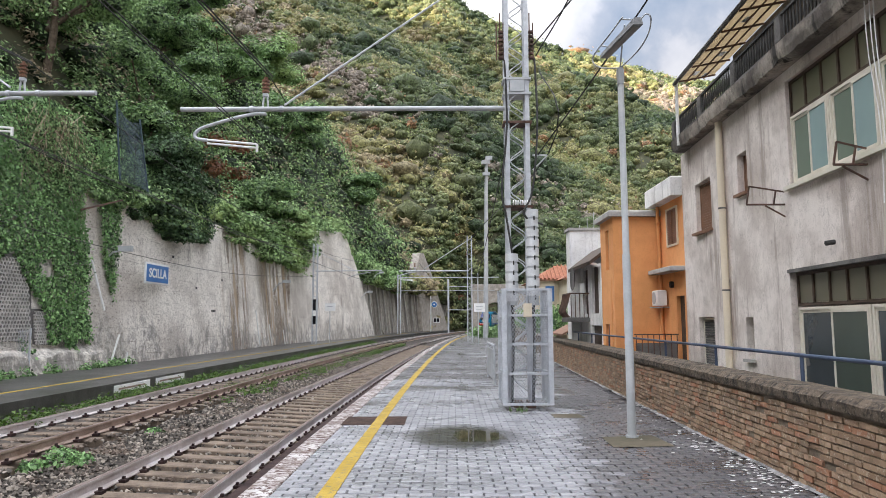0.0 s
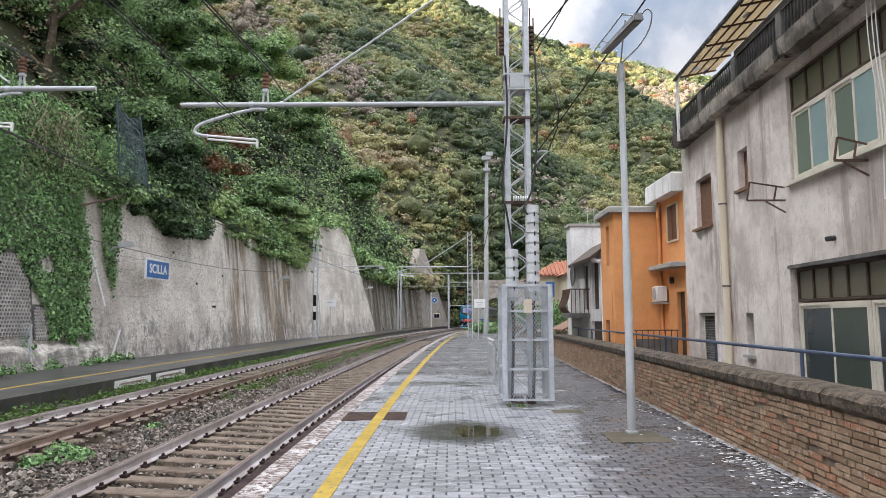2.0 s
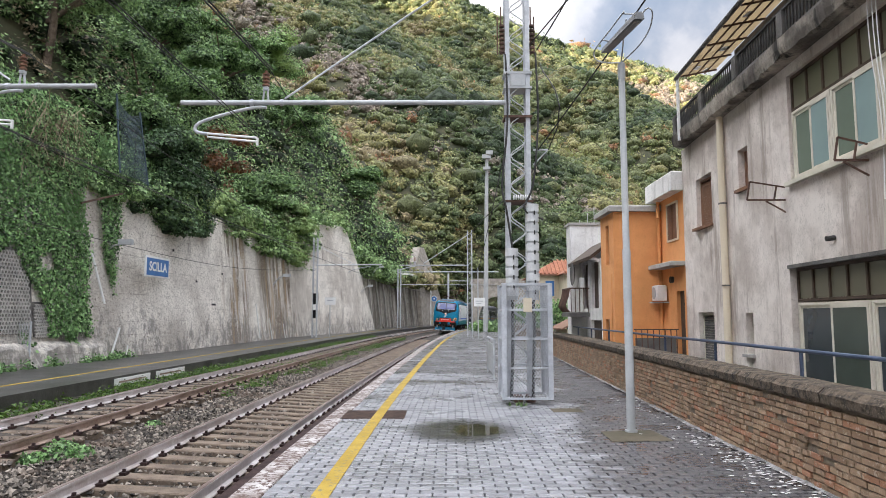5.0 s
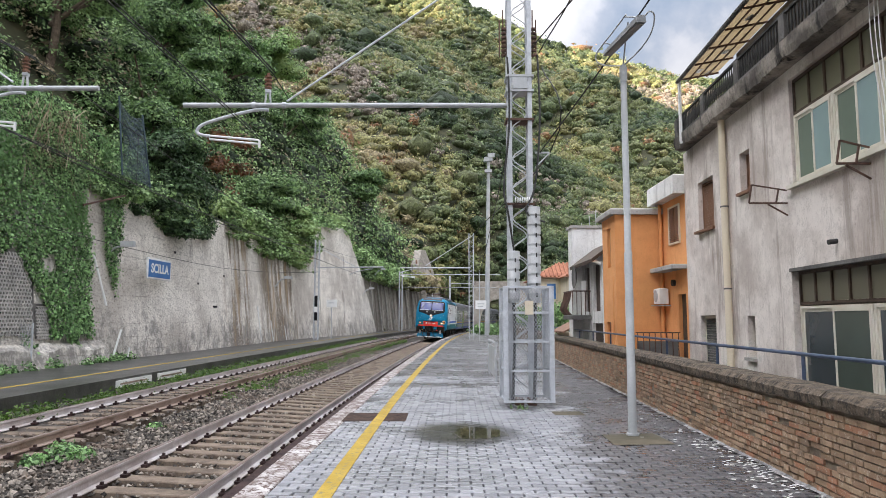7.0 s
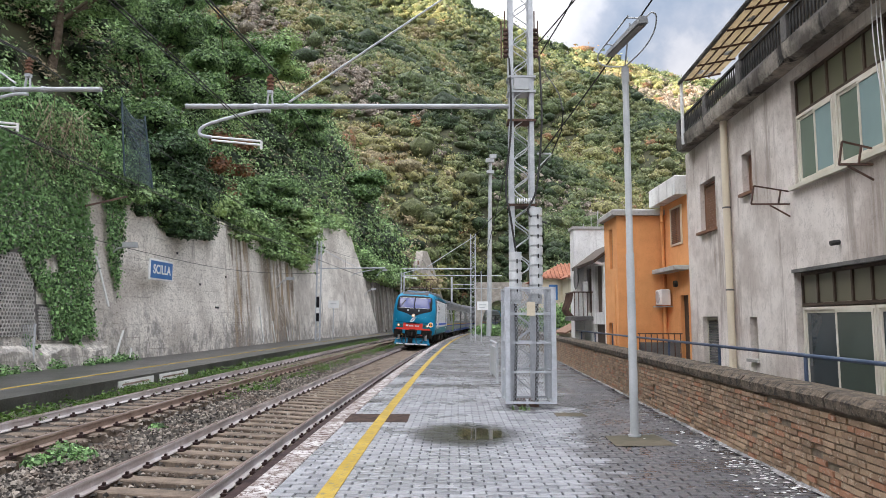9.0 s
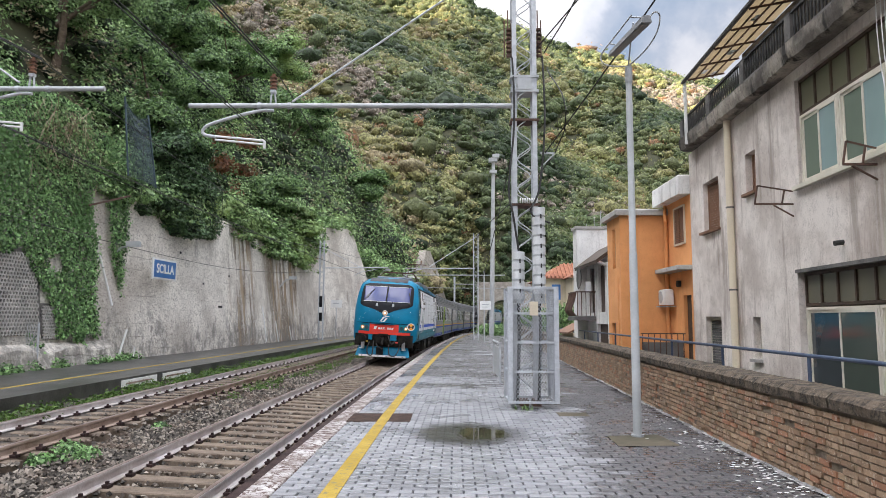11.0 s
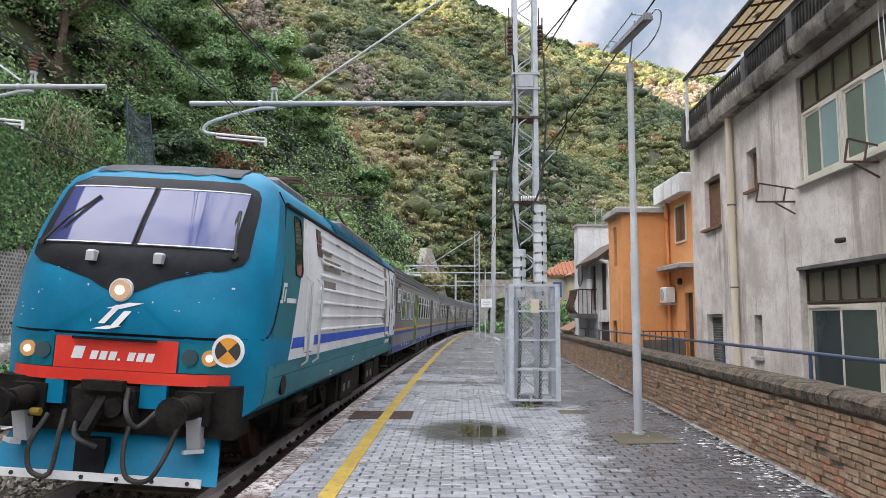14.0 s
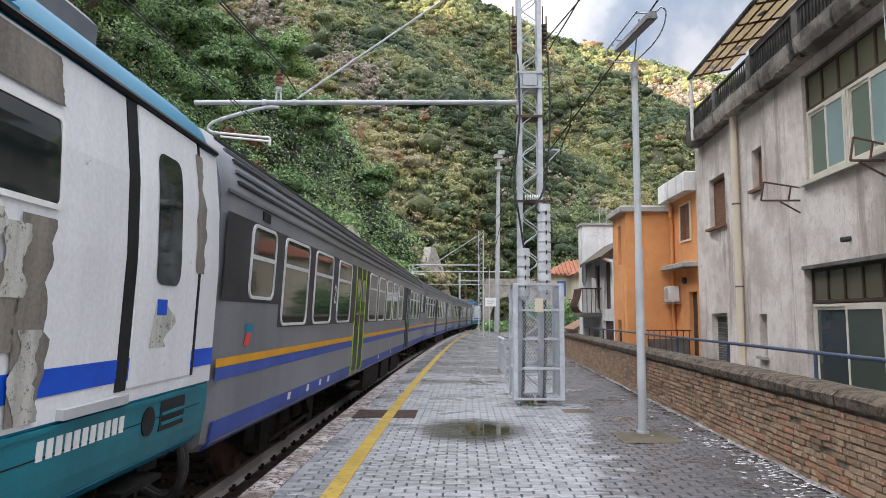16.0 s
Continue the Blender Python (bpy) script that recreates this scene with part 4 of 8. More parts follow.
        for u0, u1, z0, z1 in ((3.35, 4.75, 2.74, 2.92), (3.35, 4.3, 2.42, 2.58), (3.4, 3.95, 2.98, 3.06), (11.42, 11.75, 1.85, 2.25), (11.45, 12.05, 3.10, 3.36), (11.75, 12.02, 1.5, 2.5), (13.95, 14.1, 2.35, 3.3), (10.9, 11.3, 1.95, 2.08)):
            zs = np.linspace(z0, z1, 26)
            torn = lambda z, k: 0.09 * noise.fractal(Vector((z * 3.1, u0 + k, 0.3)), 0.6, 2.2, 5)
            part("peeled_patch", side_patch(Bm(), shape, zs, lambda z: u0 + 0.4 * torn(z, 3.0), lambda z: u1 + torn(z, 7.0), 0.020, sd, 3), PEELED, e, "bare patch of peeled paint")
        for u0, u1 in ((12.80, 12.94), (14.02, 14.06)):
            part("door_slot", side_slab(Bm(), shape, u0, u1, 1.55, 3.40, 0.012, sd), MASK, e)
        rear = part("rear_door", side_slab(Bm(), shape, 12.96, 13.98, 1.56, 3.39, 0.016, sd, 6), CARWHITE, e, "white rear side door")
        part("door_window", pane_face(Bm(), shape, 13.22, 13.63, 2.23, 3.15, 0.022, sd), CARGLASS, rear, "dark rounded door pane")
        pan = part("display_window", pane_ring(Bm(), shape, 11.5, 12.04, 2.58, 3.02, 0.03, 0.02, sd, 0.03), WHITE, e)
        part("pane", pane_face(Bm(), shape, 11.5, 12.04, 2.58, 3.02, 0.012, sd, 0.03), CARGLASS, pan)
        number_bars(e, "figure", 12.06, 13.0, 1.29, 1.39, shape, 0.014, 11, sd)
        # holes and recess are raised black plates; the shade within is their colour
        part("step_hole", Bm().disc((sd * 1.462, 13.33, 1.30), (1, 0, 0), 0.1, 0.02, 16), MASK, e)
        part("step_hole", Bm().disc((sd * 1.45, 1.35, 1.18), (1, 0, 0), 0.12, 0.05, 16), MASK, e)
        recess = part("step_recess", side_slab(Bm(), shape, 13.52, 13.96, 1.20, 1.41, 0.012, sd, 2), MASK, e, "raised black plate for the shaded step recess in the skirt")
        for z in (1.24, 1.31):
            part("tread", side_slab(Bm(), shape, 13.54, 13.94, z, z + 0.02, 0.022, sd, 1), DTEAL, recess)
        part("skirt_lip", side_slab(Bm(), shape, 0.9, 14.40, 1.425, 1.455, 0.020, sd, 1), DTEAL, e)
        part("door_sill", side_slab(Bm(), shape, 12.20, 12.92, 1.475, 1.53, 0.05, sd, 1), GREYPAINT, e, "scuffed metal door sill")
        part("loose_flap", side_slab(Bm(), shape, 13.28, 13.44, 2.02, 2.13, 0.020, sd, 1), CARBLUE, e, "torn blue sticker")
        part("scraped_patch", side_patch(Bm(), shape, np.linspace(1.80, 2.10, 8), lambda z: 13.20 + 0.2 * (z - 1.8), lambda z: 13.52 + 0.10 * math.sin(z * 23), 0.019, sd, 3), PEELEDPALE, e, "pale scraped patch")
        for u0, u1, z0, z1 in ((11.78, 12.0, 1.5, 1.95), (11.62, 11.8, 2.1, 2.45), (11.5, 11.6, 2.2, 2.5)):
            torn2 = lambda z, k: 0.07 * noise.fractal(Vector((z * 4.1, u0 + k, 1.3)), 0.6, 2.2, 5)
            part("peeled_patch", side_patch(Bm(), shape, np.linspace(z0, z1, 20), lambda z: u0 + torn2(z, 3.0), lambda z: u1 + torn2(z, 7.0), 0.024, sd, 3), PEELEDPALE, e, "pale flaking paint")
        for u in (14.52, 14.60):
            part("hose", Bm().tube(smooth_path([(sd * 1.15, u - 0.1, 1.25), (sd * 1.28, u, 0.75), (sd * 1.15, u + 0.06, 0.45), (sd * 0.8, u + 0.1, 0.6), (sd * 0.6, u + 0.05, 1.0)]), 0.035, 8), BLACK, e, "black rubber hose", True)
        for u in (6.0, 9.2):
            plates = part("battery_box", Bm().bevel(sd * 1.28 - 0.10, sd * 1.28 + 0.10, u, u + 1.3, 0.42, 0.90, 0.04), GRIME, e, "grimy dark equipment box")
            for du in (0.2, 0.75):
                part("plate", Bm().box(sd * 1.385 - 0.006, sd * 1.385 + 0.006, u + du, u + du + 0.18, 0.58, 0.72), PEELED, plates, "stained brown plate")
        for u in (2.6, 13.4):
            for z in (0.52, 0.84, 1.16):
                part("step", Bm().box(sd * 1.30 - 0.14, sd * 1.30 + 0.14, u - 0.3, u + 0.3, z, z + 0.035), GRIME, e)
            for du in (-0.295, 0.295):
                part("step_frame", Bm().box(sd * 1.24 - 0.03, sd * 1.24 + 0.03, u + du - 0.025, u + du + 0.025, 0.5, 1.2), GRIME, e)
        mark = Bm()
        for u0, z0, z1, w in ((0.98, 2.22, 2.40, 0.06), (1.08, 2.20, 2.36, 0.06), (1.04, 2.38, 2.43, 0.16), (0.92, 2.18, 2.22, 0.12)):
            side_patch(mark, shape, (z0, z1), lambda z: u0 + (z - z0) * 0.3, lambda z: u0 + w + (z - z0) * 0.3, 0.010, sd)
        part("emblem", mark, WHITE, e, "white painted emblem of slanted strokes")
        number_bars(e, "letter", 1.24, 1.70, 2.19, 2.25, shape, 0.012, 10, sd)
        part("gutter", Bm().tube([(sd * 1.36, u, 3.42) for u in (1.3, 5, 10, 14.45)], 0.025, 6), MASK, e)
        for u in np.arange(4.6, 11.6, 0.72):
            slope = [(float(np.interp(z, (3.40, 3.60, 3.78), (1.345, 1.25, 1.02))), z) for z in (3.44, 3.52, 3.60, 3.68, 3.76)]
            # black sheet on the roof skin: shade behind the bars as colour
            part("louvre_recess", Bm().loft([[(sd * (v + 0.012), w, z + 0.004) for v, z in slope] for w in (u, u + 0.62)], False, False), MASK, e, "black sheet for the shaded gap behind the louvre")
            g = Bm()
            for k in range(6):
                z = 3.45 + k * 0.055
                v = float(np.interp(z, (3.40, 3.60, 3.78), (1.345, 1.25, 1.02)))
                g.bar((sd * (v + 0.03), u, z), (sd * (v + 0.03), u + 0.62, z), 0.024)
            part("roof_louvre", g, TEAL, e, "teal roof louvre")
        for k, u in enumerate((4.9, 6.6, 8.3, 10.2)):
            part("tank", Bm().bevel(sd * 1.12 - 0.2, sd * 1.12 + 0.2, u + 0.9, u + 2.0, 0.42, 0.95, 0.05), GRIME, e)
    bogie(e, 4.1, 2.65, 0.55)
    bogie(e, 11.0, 2.65, 0.55)
    part("underframe", Bm().box(-1.2, 1.2, 0.7, 14.2, 0.80, 1.05), GRIME, e)
    part("roof_box", Bm().bevel(-0.85, 0.85, 2.6, 4.2, 3.86, 4.02, 0.05), COACHROOF, e, "grey roof equipment cover")
    part("roof_box", Bm().bevel(-0.9, 0.9, 7.4, 13.2, 3.86, 4.05, 0.05), COACHROOF, e, "grey roof equipment cover")
    pan = Bm().bar((-0.5, 4.6, 4.05), (0.5, 4.6, 4.05), 0.06).bar((-0.5, 6.8, 4.05), (0.5, 6.8, 4.05), 0.06)
    for sd in (-1, 1):
        pan.bar((sd * 0.5, 4.6, 4.05), (sd * 0.5, 6.8, 4.05), 0.05).bar((sd * 0.4, 6.7, 4.1), (sd * 0.15, 4.5, 4.28), 0.04).tube(smooth_path([(sd * 0.95, 4.35, 4.12), (sd * 0.7, 4.35, 4.30), (0, 4.35, 4.34)]), 0.02, 6)
        pan.tube([(sd * 0.45, 4.7, 3.9), (sd * 0.45, 4.7, 4.05)], 0.06, 8).tube([(sd * 0.45, 6.7, 3.9), (sd * 0.45, 6.7, 4.05)], 0.06, 8)
    pan.bar((-0.75, 4.3, 4.33), (0.75, 4.3, 4.33), 0.05).bar((-0.75, 4.6, 4.33), (0.75, 4.6, 4.33), 0.05)
    part("pantograph", pan, DARKRUST, e, "folded rusty pantograph on the roof")
    up = Bm()
    for sd in (-1, 1):
        up.bar((sd * 0.4, 12.4, 4.1), (sd * 0.15, 10.3, 4.75), 0.045).bar((sd * 0.15, 10.3, 4.75), (sd * 0.3, 12.0, 5.35), 0.035)
    up.bar((-0.8, 12.0, 5.38), (0.8, 12.0, 5.38), 0.05).bar((-0.5, 12.4, 4.1), (0.5, 12.4, 4.1), 0.08)
    part("raised_pantograph", up, DARKRUST, e, "raised pantograph reaching to the wire")
    return e


def coach(lime):
    e = thing("passenger_coach", None, "grey railway coach with yellow and blue stripes", "coach", "coaches of the train")
    shape, L = COACH_HALF, 26.1
    ring = whole(shape)
    bm = Bm().loft([[(v * 0.96, -0.02, z * 0.99 + 0.02) for v, z in ring]] + [[(v, u, z) for v, z in ring] for u in (0.12, 6, 13, 20, L - 0.12)] + [[(v * 0.96, L + 0.02, z * 0.99 + 0.02) for v, z in ring]])
    part("body", bm, COACHGREY, e, "mid-grey coach body", True)
    doors = (7.05, 17.45)
    for sd in (1, -1):
        part("window_band", side_patch(Bm(), shape, np.linspace(1.88, 2.98, 5), lambda z: 1.85, lambda z: L - 1.85, 0.005, sd, 3), COACHDARK, e, "dark grey window band")
        for a, b in ((0.0, 1.85), (L - 1.85, L)):
            part("end_band", side_patch(Bm(), shape, np.linspace(2.15, 2.98, 4), lambda z: a, lambda z: b, 0.005, sd), COACHDARK, e)
        cuts = [0.0, doors[0], doors[0] + 1.35, doors[1], doors[1] + 1.35, L]
        for a, b in zip(cuts[::2], cuts[1::2]):
            part("yellow_stripe", side_patch(Bm(), shape, (1.545, 1.625), lambda z: a, lambda z: b, 0.007, sd), STRIPEYELLOW, e, "yellow stripe")
            part("blue_stripe", side_patch(Bm(), shape, (1.425, 1.54), lambda z: a, lambda z: b, 0.007, sd), VIOLET, e, "indigo stripe")
            part("blue_skirt", side_slab(Bm(), shape, a + 0.05, b - 0.05, 0.80, 1.06, 0.008, sd, 3), VIOLET, e, "indigo skirt")
        wins = [(0.74, 0.80, 2.22)] + [(u, 1.18, 1.93) for u in (1.98, 3.60, 5.32, 8.85, 10.38, 11.91, 13.44, 14.97, 18.95, 20.55, 22.15)] + [(L - 1.54, 0.80, 2.22)]
        for u, w, z0 in wins:
            f = pane_ring(Bm(), shape, u, u + w, z0, 2.93, 0.034, 0.022, sd)
            side_slab(f, shape, u, u + w, 2.60, 2.645, 0.020, sd, 1)
            win = part("window", f, CARFRAME, e, "framed window with a hopper light")
            part("pane", pane_face(Bm(), shape, u, u + w, z0, 2.93, 0.010, sd), CARGLASS, win)
        for u in doors:
            d = part("door", side_slab(Bm(), shape, u + 0.10, u + 1.25, 0.90, 2.96, -0.0, sd, 6), COACHDARK, e, "folding door with lime edges")
            for k in (u + 0.05, u + 0.66, u + 1.24):
                part("door_edge", side_slab(Bm(), shape, k, k + 0.045, 0.88, 2.98, 0.016, sd, 6), LIME if lime and u == doors[0] else COACHDARK, d, "lime green door edge" if lime and u == doors[0] else "")
            for k in (u + 0.22, u + 0.82):
                part("pane", pane_face(Bm(), shape, k, k + 0.34, 1.75, 2.75, 0.012, sd, 0.06), CARGLASS, d)
                part("leaf_panel", side_slab(Bm(), shape, k - 0.06, k + 0.40, 0.95, 1.65, 0.006, sd, 2), COACHDARK, d)
            part("step", Bm().box(sd * 1.28 - 0.14, sd * 1.28 + 0.14, u + 0.1, u + 1.25, 0.62, 0.67), GRIME, e)
        for k in range(5):
            z = 3.30 + k * 0.105
            v = float(np.interp(z, (3.20, 3.50, 3.76, 3.92), (1.39, 1.30, 1.05, 0.60)))
            part("roof_rib", Bm().bar((sd * (v + 0.012), 0.3, z), (sd * (v + 0.012), L - 0.3, z), 0.03), COACHROOF if k % 2 else COACHDARK, e)
        part("gutter", Bm().bar((sd * 1.40, 0.0, 3.17), (sd * 1.40, L, 3.17), 0.03), COACHROOF, e)
        part("class_number", Bm().add([(sd * (1.41 + 0.012), u, z) for u, z in ((5.02, 2.22), (5.16, 2.22), (5.16, 2.26), (5.07, 2.26), (5.16, 2.40), (5.16, 2.48), (5.12, 2.52), (5.06, 2.52), (5.02, 2.48), (5.02, 2.44), (5.06, 2.44), (5.08, 2.48), (5.11, 2.48), (5.12, 2.42), (5.02, 2.27))], [tuple(range(15))]), WHITE, e, "white figure 2")
        for u in (2.6, 3.6, 4.4, 5.0, 11.0, 13.6, 20.2):
            part("data_plate", side_slab(Bm(), shape, u, u + 0.12, 0.95, 1.04, 0.014, sd, 1), WHITE, e)
        part("emblem", side_patch(Bm(), shape, (1.72, 1.84), lambda z: 0.70 + (z - 1.7) * 0.5, lambda z: 0.85 + (z - 1.7) * 0.5, 0.009, sd), SIGNALRED, e, "faded red emblem")
        part("emblem", side_patch(Bm(), shape, (1.84, 1.93), lambda z: 0.72, lambda z: 0.98, 0.009, sd), TEAL, e, "faded green emblem")
        part("vent", side_slab(Bm(), shape, 1.05, 1.30, 3.03, 3.13, 0.016, sd, 1), MASK, e)
        for u0, u1 in ((9.2, 11.6), (12.2, 13.8), (14.4, 16.4)):
            part("equipment_box", Bm().bevel(sd * 1.05 - 0.3, sd * 1.05 + 0.3, u0, u1, 0.35, 0.85, 0.05), GRIME, e)
    part("gangway", Bm().box(-0.7, 0.7, -0.14, 0.05, 1.1, 3.4).box(-0.7, 0.7, L - 0.05, L + 0.14, 1.1, 3.4), BLACK, e, "black rubber gangway")
    part("underframe", Bm().box(-1.15, 1.15, 0.3, L - 0.3, 0.7, 0.95), GRIME, e)
    bogie(e, 3.7, 2.4, 0.46)
    bogie(e, L - 3.4, 2.4, 0.46)
    return e


LOCO = locomotive()
COACHES = [coach(True), coach(False)]
COACHES.append(copy_thing(COACHES[1], pose(0, 260, 0)))
TAIL = tagged(copy_thing(LOCO, pose(0, 300, 0)), "white and teal locomotive pushing at the rear of the train")

RUN_T = (0, 2.5, 4, 6.5, 8, 9, 11.5, 12.5, 13, 13.5, 14, 14.5, 15.5, 16)
RUN_S = (130.0, 104.8, 89.6, 67.3, 54.9, 46.5, 26.84, 19.05, 15.12, 11.16, 7.2, 3.2, -4.7, -8.7)
_fit = np.polyfit(RUN_T, RUN_S, 5)


def run(t):
    """Where the train's nose is along the track."""
    return float(np.polyval(_fit, t))


def car_pose(t, front, a, b, back=False):
    s = run(t) + front
    p, q = along(s + a), along(s + b)
    d = (q - p).normalized()
    o = p - d * a
    m = pose(o.x, o.y, RAIL, 0, 0, math.degrees(math.atan2(-d.x, d.y))) @ pose(0, 0, 0, 0, math.degrees(CANT), 0)
    return m @ pose(0, 14.7, 0, 0, 0, 180) if back else m


def motions():
    rows = [float(t) for t in np.arange(0, 16.01, 0.5)]
    fine = [k / 15 for k in range(241)]
    for ob, front, a, b, back in [(LOCO, 0, 4.1, 11.0, False)] + [(c, 14.85 + 26.4 * i, 3.7, 22.7, False) for i, c in enumerate(COACHES)] + [(TAIL, 14.85 + 79.3, 4.1, 11.0, True)]:
        walk(ob, [(t, car_pose(t, front, a, b, back)) for t in rows])
        for w in ob.children_recursive:
            if w.name.startswith("wheelset"):
                r, y = w.location.z, w.location.y
                walk(w, [(t, pose(0, y, r, (-1 if back else 1) * math.degrees((run(0) - run(t)) / r), 0, 0)) for t in fine])


# ---- houses beside the line ----
def fx(y):
    """The line of the grey house's front."""
    return 6.40 + 0.05 * (y - 17.95)


def pierced(bm, y0, y1, z0, z1, holes, x_of, thick):
    """One connected wall along y with openings cut right through."""
    ys = sorted({y0, y1, *[h[0] for h in holes], *[h[1] for h in holes]})
    zs = sorted({z0, z1, *[h[2] for h in holes], *[h[3] for h in holes]})
    def solid(i, j):
        if not (0 <= i < len(ys) - 1 and 0 <= j < len(zs) - 1):
            return False
        return not any(h[0] <= ys[i] and ys[i + 1] <= h[1] and h[2] <= zs[j] and zs[j + 1] <= h[3] for h in holes)
    vs, ids, fs = [], {}, []
    def at(i, j, back):
        if (i, j, back) not in ids:
            ids[i, j, back] = len(vs)
            vs.append((x_of(ys[i]) + (thick if back else 0), ys[i], zs[j]))
        return ids[i, j, back]
    for i in range(len(ys) - 1):
        for j in range(len(zs) - 1):
            if not solid(i, j):
                continue
            a, b, c, d = [(i, j), (i + 1, j), (i + 1, j + 1), (i, j + 1)]
            fs.append(tuple(at(*p, 0) for p in (d, c, b, a)))
            fs.append(tuple(at(*p, 1) for p in (a, b, c, d)))
            for p, q, n in ((a, b, (i, j - 1)), (b, c, (i + 1, j)), (c, d, (i, j + 1)), (d, a, (i - 1, j))):
                if not solid(*n):
                    fs.append((at(*p, 0), at(*q, 0), at(*q, 1), at(*p, 1)))
    return bm.add(vs, fs)


def frame_in(bm, y0, y1, z0, z1, x, w=0.06, d=0.06):
    bm.box(x, x + d, y0, y0 + w, z0, z1).box(x, x + d, y1 - w, y1, z0, z1)
    return bm.box(x, x + d, y0 + w, y1 - w, z0, z0 + w).box(x, x + d, y0 + w, y1 - w, z1 - w, z1)


SLABGREY = plaster("slab_concrete", (0.09, 0.078, 0.066), (0.40, 0.355, 0.30), (0.022, 0.019, 0.016), 1.0)


def grey_house():
    h = thing("house", None, "grey rendered two-storey house with a roof terrace", "house")
    holes = [(3.6, 11.74, 3.92, 5.86), (3.6, 11.97, -0.4, 2.50), (13.58, 14.10, 4.24, 5.10), (15.75, 16.86, 3.78, 5.02), (13.65, 14.03, 0.85, 1.71), (15.9, 17.0, -0.4, 1.73)]
    part("wall", pierced(Bm(), 3.0, 17.95, -0.5, 6.05, holes, fx, 0.30), GREYWALL, h, "stained grey rendered front wall")
    part("end_wall", Bm().box(6.75, 14, 17.75, 17.94, -0.5, 6.0), GREYWALL, h)
    part("rear_wall", Bm().box(13.8, 14, 3.0, 17.7, -0.5, 6.0).box(6.6, 13.8, 3.0, 3.2, -0.5, 6.0), GREYWALL, h)
    part("room_floor", Bm().box(6.6, 13.7, 3.3, 17.6, 2.9, 3.1), CONCRETE, h)
    # upper window: amber lights over white casements, following the slant of the front
    def strip_of(y0, y1, z0, z1, inset, depth=0.07):
        return Bm().loft([[(fx(y) + inset, y, z0), (fx(y) + inset, y, z1), (fx(y) + inset + depth, y, z1), (fx(y) + inset + depth, y, z0)] for y in (y0, y1)])
    def lights(y1, z0, z1, step, n, inset, label):
        t = part("transom", strip_of(y1 - n * step - 0.04, y1, z0, z0 + 0.05, inset), DARKWOOD, h, label)
        part("head_rail", strip_of(y1 - n * step - 0.04, y1, z1 - 0.05, z1, inset), DARKWOOD, t)
        for i in range(n + 1):
            y = y1 - i * step
            part("mullion", strip_of(y - 0.04, y, z0 + 0.05, z1 - 0.05, inset), DARKWOOD, t)
            if i < n:
                part("pane", strip_of(y - step + 0.005, y - 0.045, z0 + 0.055, z1 - 0.055, inset + 0.03, 0.012), AMBERGLASS, t)
    def casement(y0, y1, z0, z1, inset, panes, label):
        win = part("window", strip_of(y0, y1, z0, z0 + 0.05, inset).add([], []), FRAMEWHITE, h, label)
        part("head", strip_of(y0, y1, z1 - 0.05, z1, inset), FRAMEWHITE, win)
        for y in (y0, y1 - 0.05):
            part("jamb", strip_of(y, y + 0.05, z0 + 0.05, z1 - 0.05, inset), FRAMEWHITE, win)
        step = (y1 - y0 - 0.1) / len(panes)
        for i, mat in enumerate(panes):
            a, d = y0 + 0.05 + i * step, inset - 0.012 + 0.035 * (i % 2)
            f = Bm()
            for q in (strip_of(a, a + step, z0 + 0.05, z0 + 0.10, d, 0.03), strip_of(a, a + step, z1 - 0.10, z1 - 0.05, d, 0.03), strip_of(a, a + 0.045, z0 + 0.10, z1 - 0.10, d, 0.03), strip_of(a + step - 0.045, a + step, z0 + 0.10, z1 - 0.10, d, 0.03)):
                f.add(q.v, q.f)
            part("leaf_frame", f, FRAMEWHITE, win)
            part("pane", strip_of(a + 0.04, a + step - 0.04, z0 + 0.095, z1 - 0.095, d + 0.012, 0.008), mat, win)
    lights(11.72, 5.21, 5.85, 0.53, 14, 0.06, "row of stained upper lights")
    for i in range(6):
        y = 11.72 - (i + 1) * 1.32
        casement(y, y + 1.30, 3.98, 5.20, 0.04, (FROST, DIMFROST), "cream framed sliding window with frosted panes")
    part("sill", strip_of(3.6, 11.82, 3.90, 3.97, -0.10, 0.2), FRAMEWHITE, h, "cream window sill")
    # ground floor glazing
    lights(11.93, 1.89, 2.47, 0.53, 14, 0.10, "dark upper lights of the ground floor")
    for i in range(3):
        y = 11.93 - (i + 1) * 2.22
        casement(y, y + 2.20, -0.40, 1.87, 0.09, (GREENGLASS, DARKGLASS), "cream framed glass door with dark panes")
    part("lintel", strip_of(3.6, 12.0, 2.47, 2.53, -0.03, 0.2), DARKCONC, h)
    # small openings
    for y0, y1, z0, z1 in ((15.77, 16.84, 3.80, 5.00), (13.60, 14.08, 4.26, 5.08), (15.92, 16.98, -0.40, 1.71), (13.67, 14.01, 0.87, 1.69)):
        x = fx(y0) + 0.16
        w = part("window", frame_in(Bm(), y0, y1, z0, z1, x, 0.05), SHUTTER if z0 > 2 else FRAMEWHITE, h, "brown shuttered window" if z0 > 2 else "narrow grey window")
        for i in range(int((z1 - z0 - 0.1) / 0.06)):
            z = z0 + 0.05 + i * 0.06
            part("slat", Bm().box(x + 0.01, x + 0.03, y0 + 0.05, y1 - 0.05, z, z + 0.05), SHUTTER if z0 > 2 else DARKCONC, w)
        part("sill", Bm().box(fx(y0) - 0.07, fx(y0) + 0.2, y0 - 0.06, y1 + 0.06, z0 - 0.06, z0), SHUTTER if z0 > 2 else CONCRETE, w)
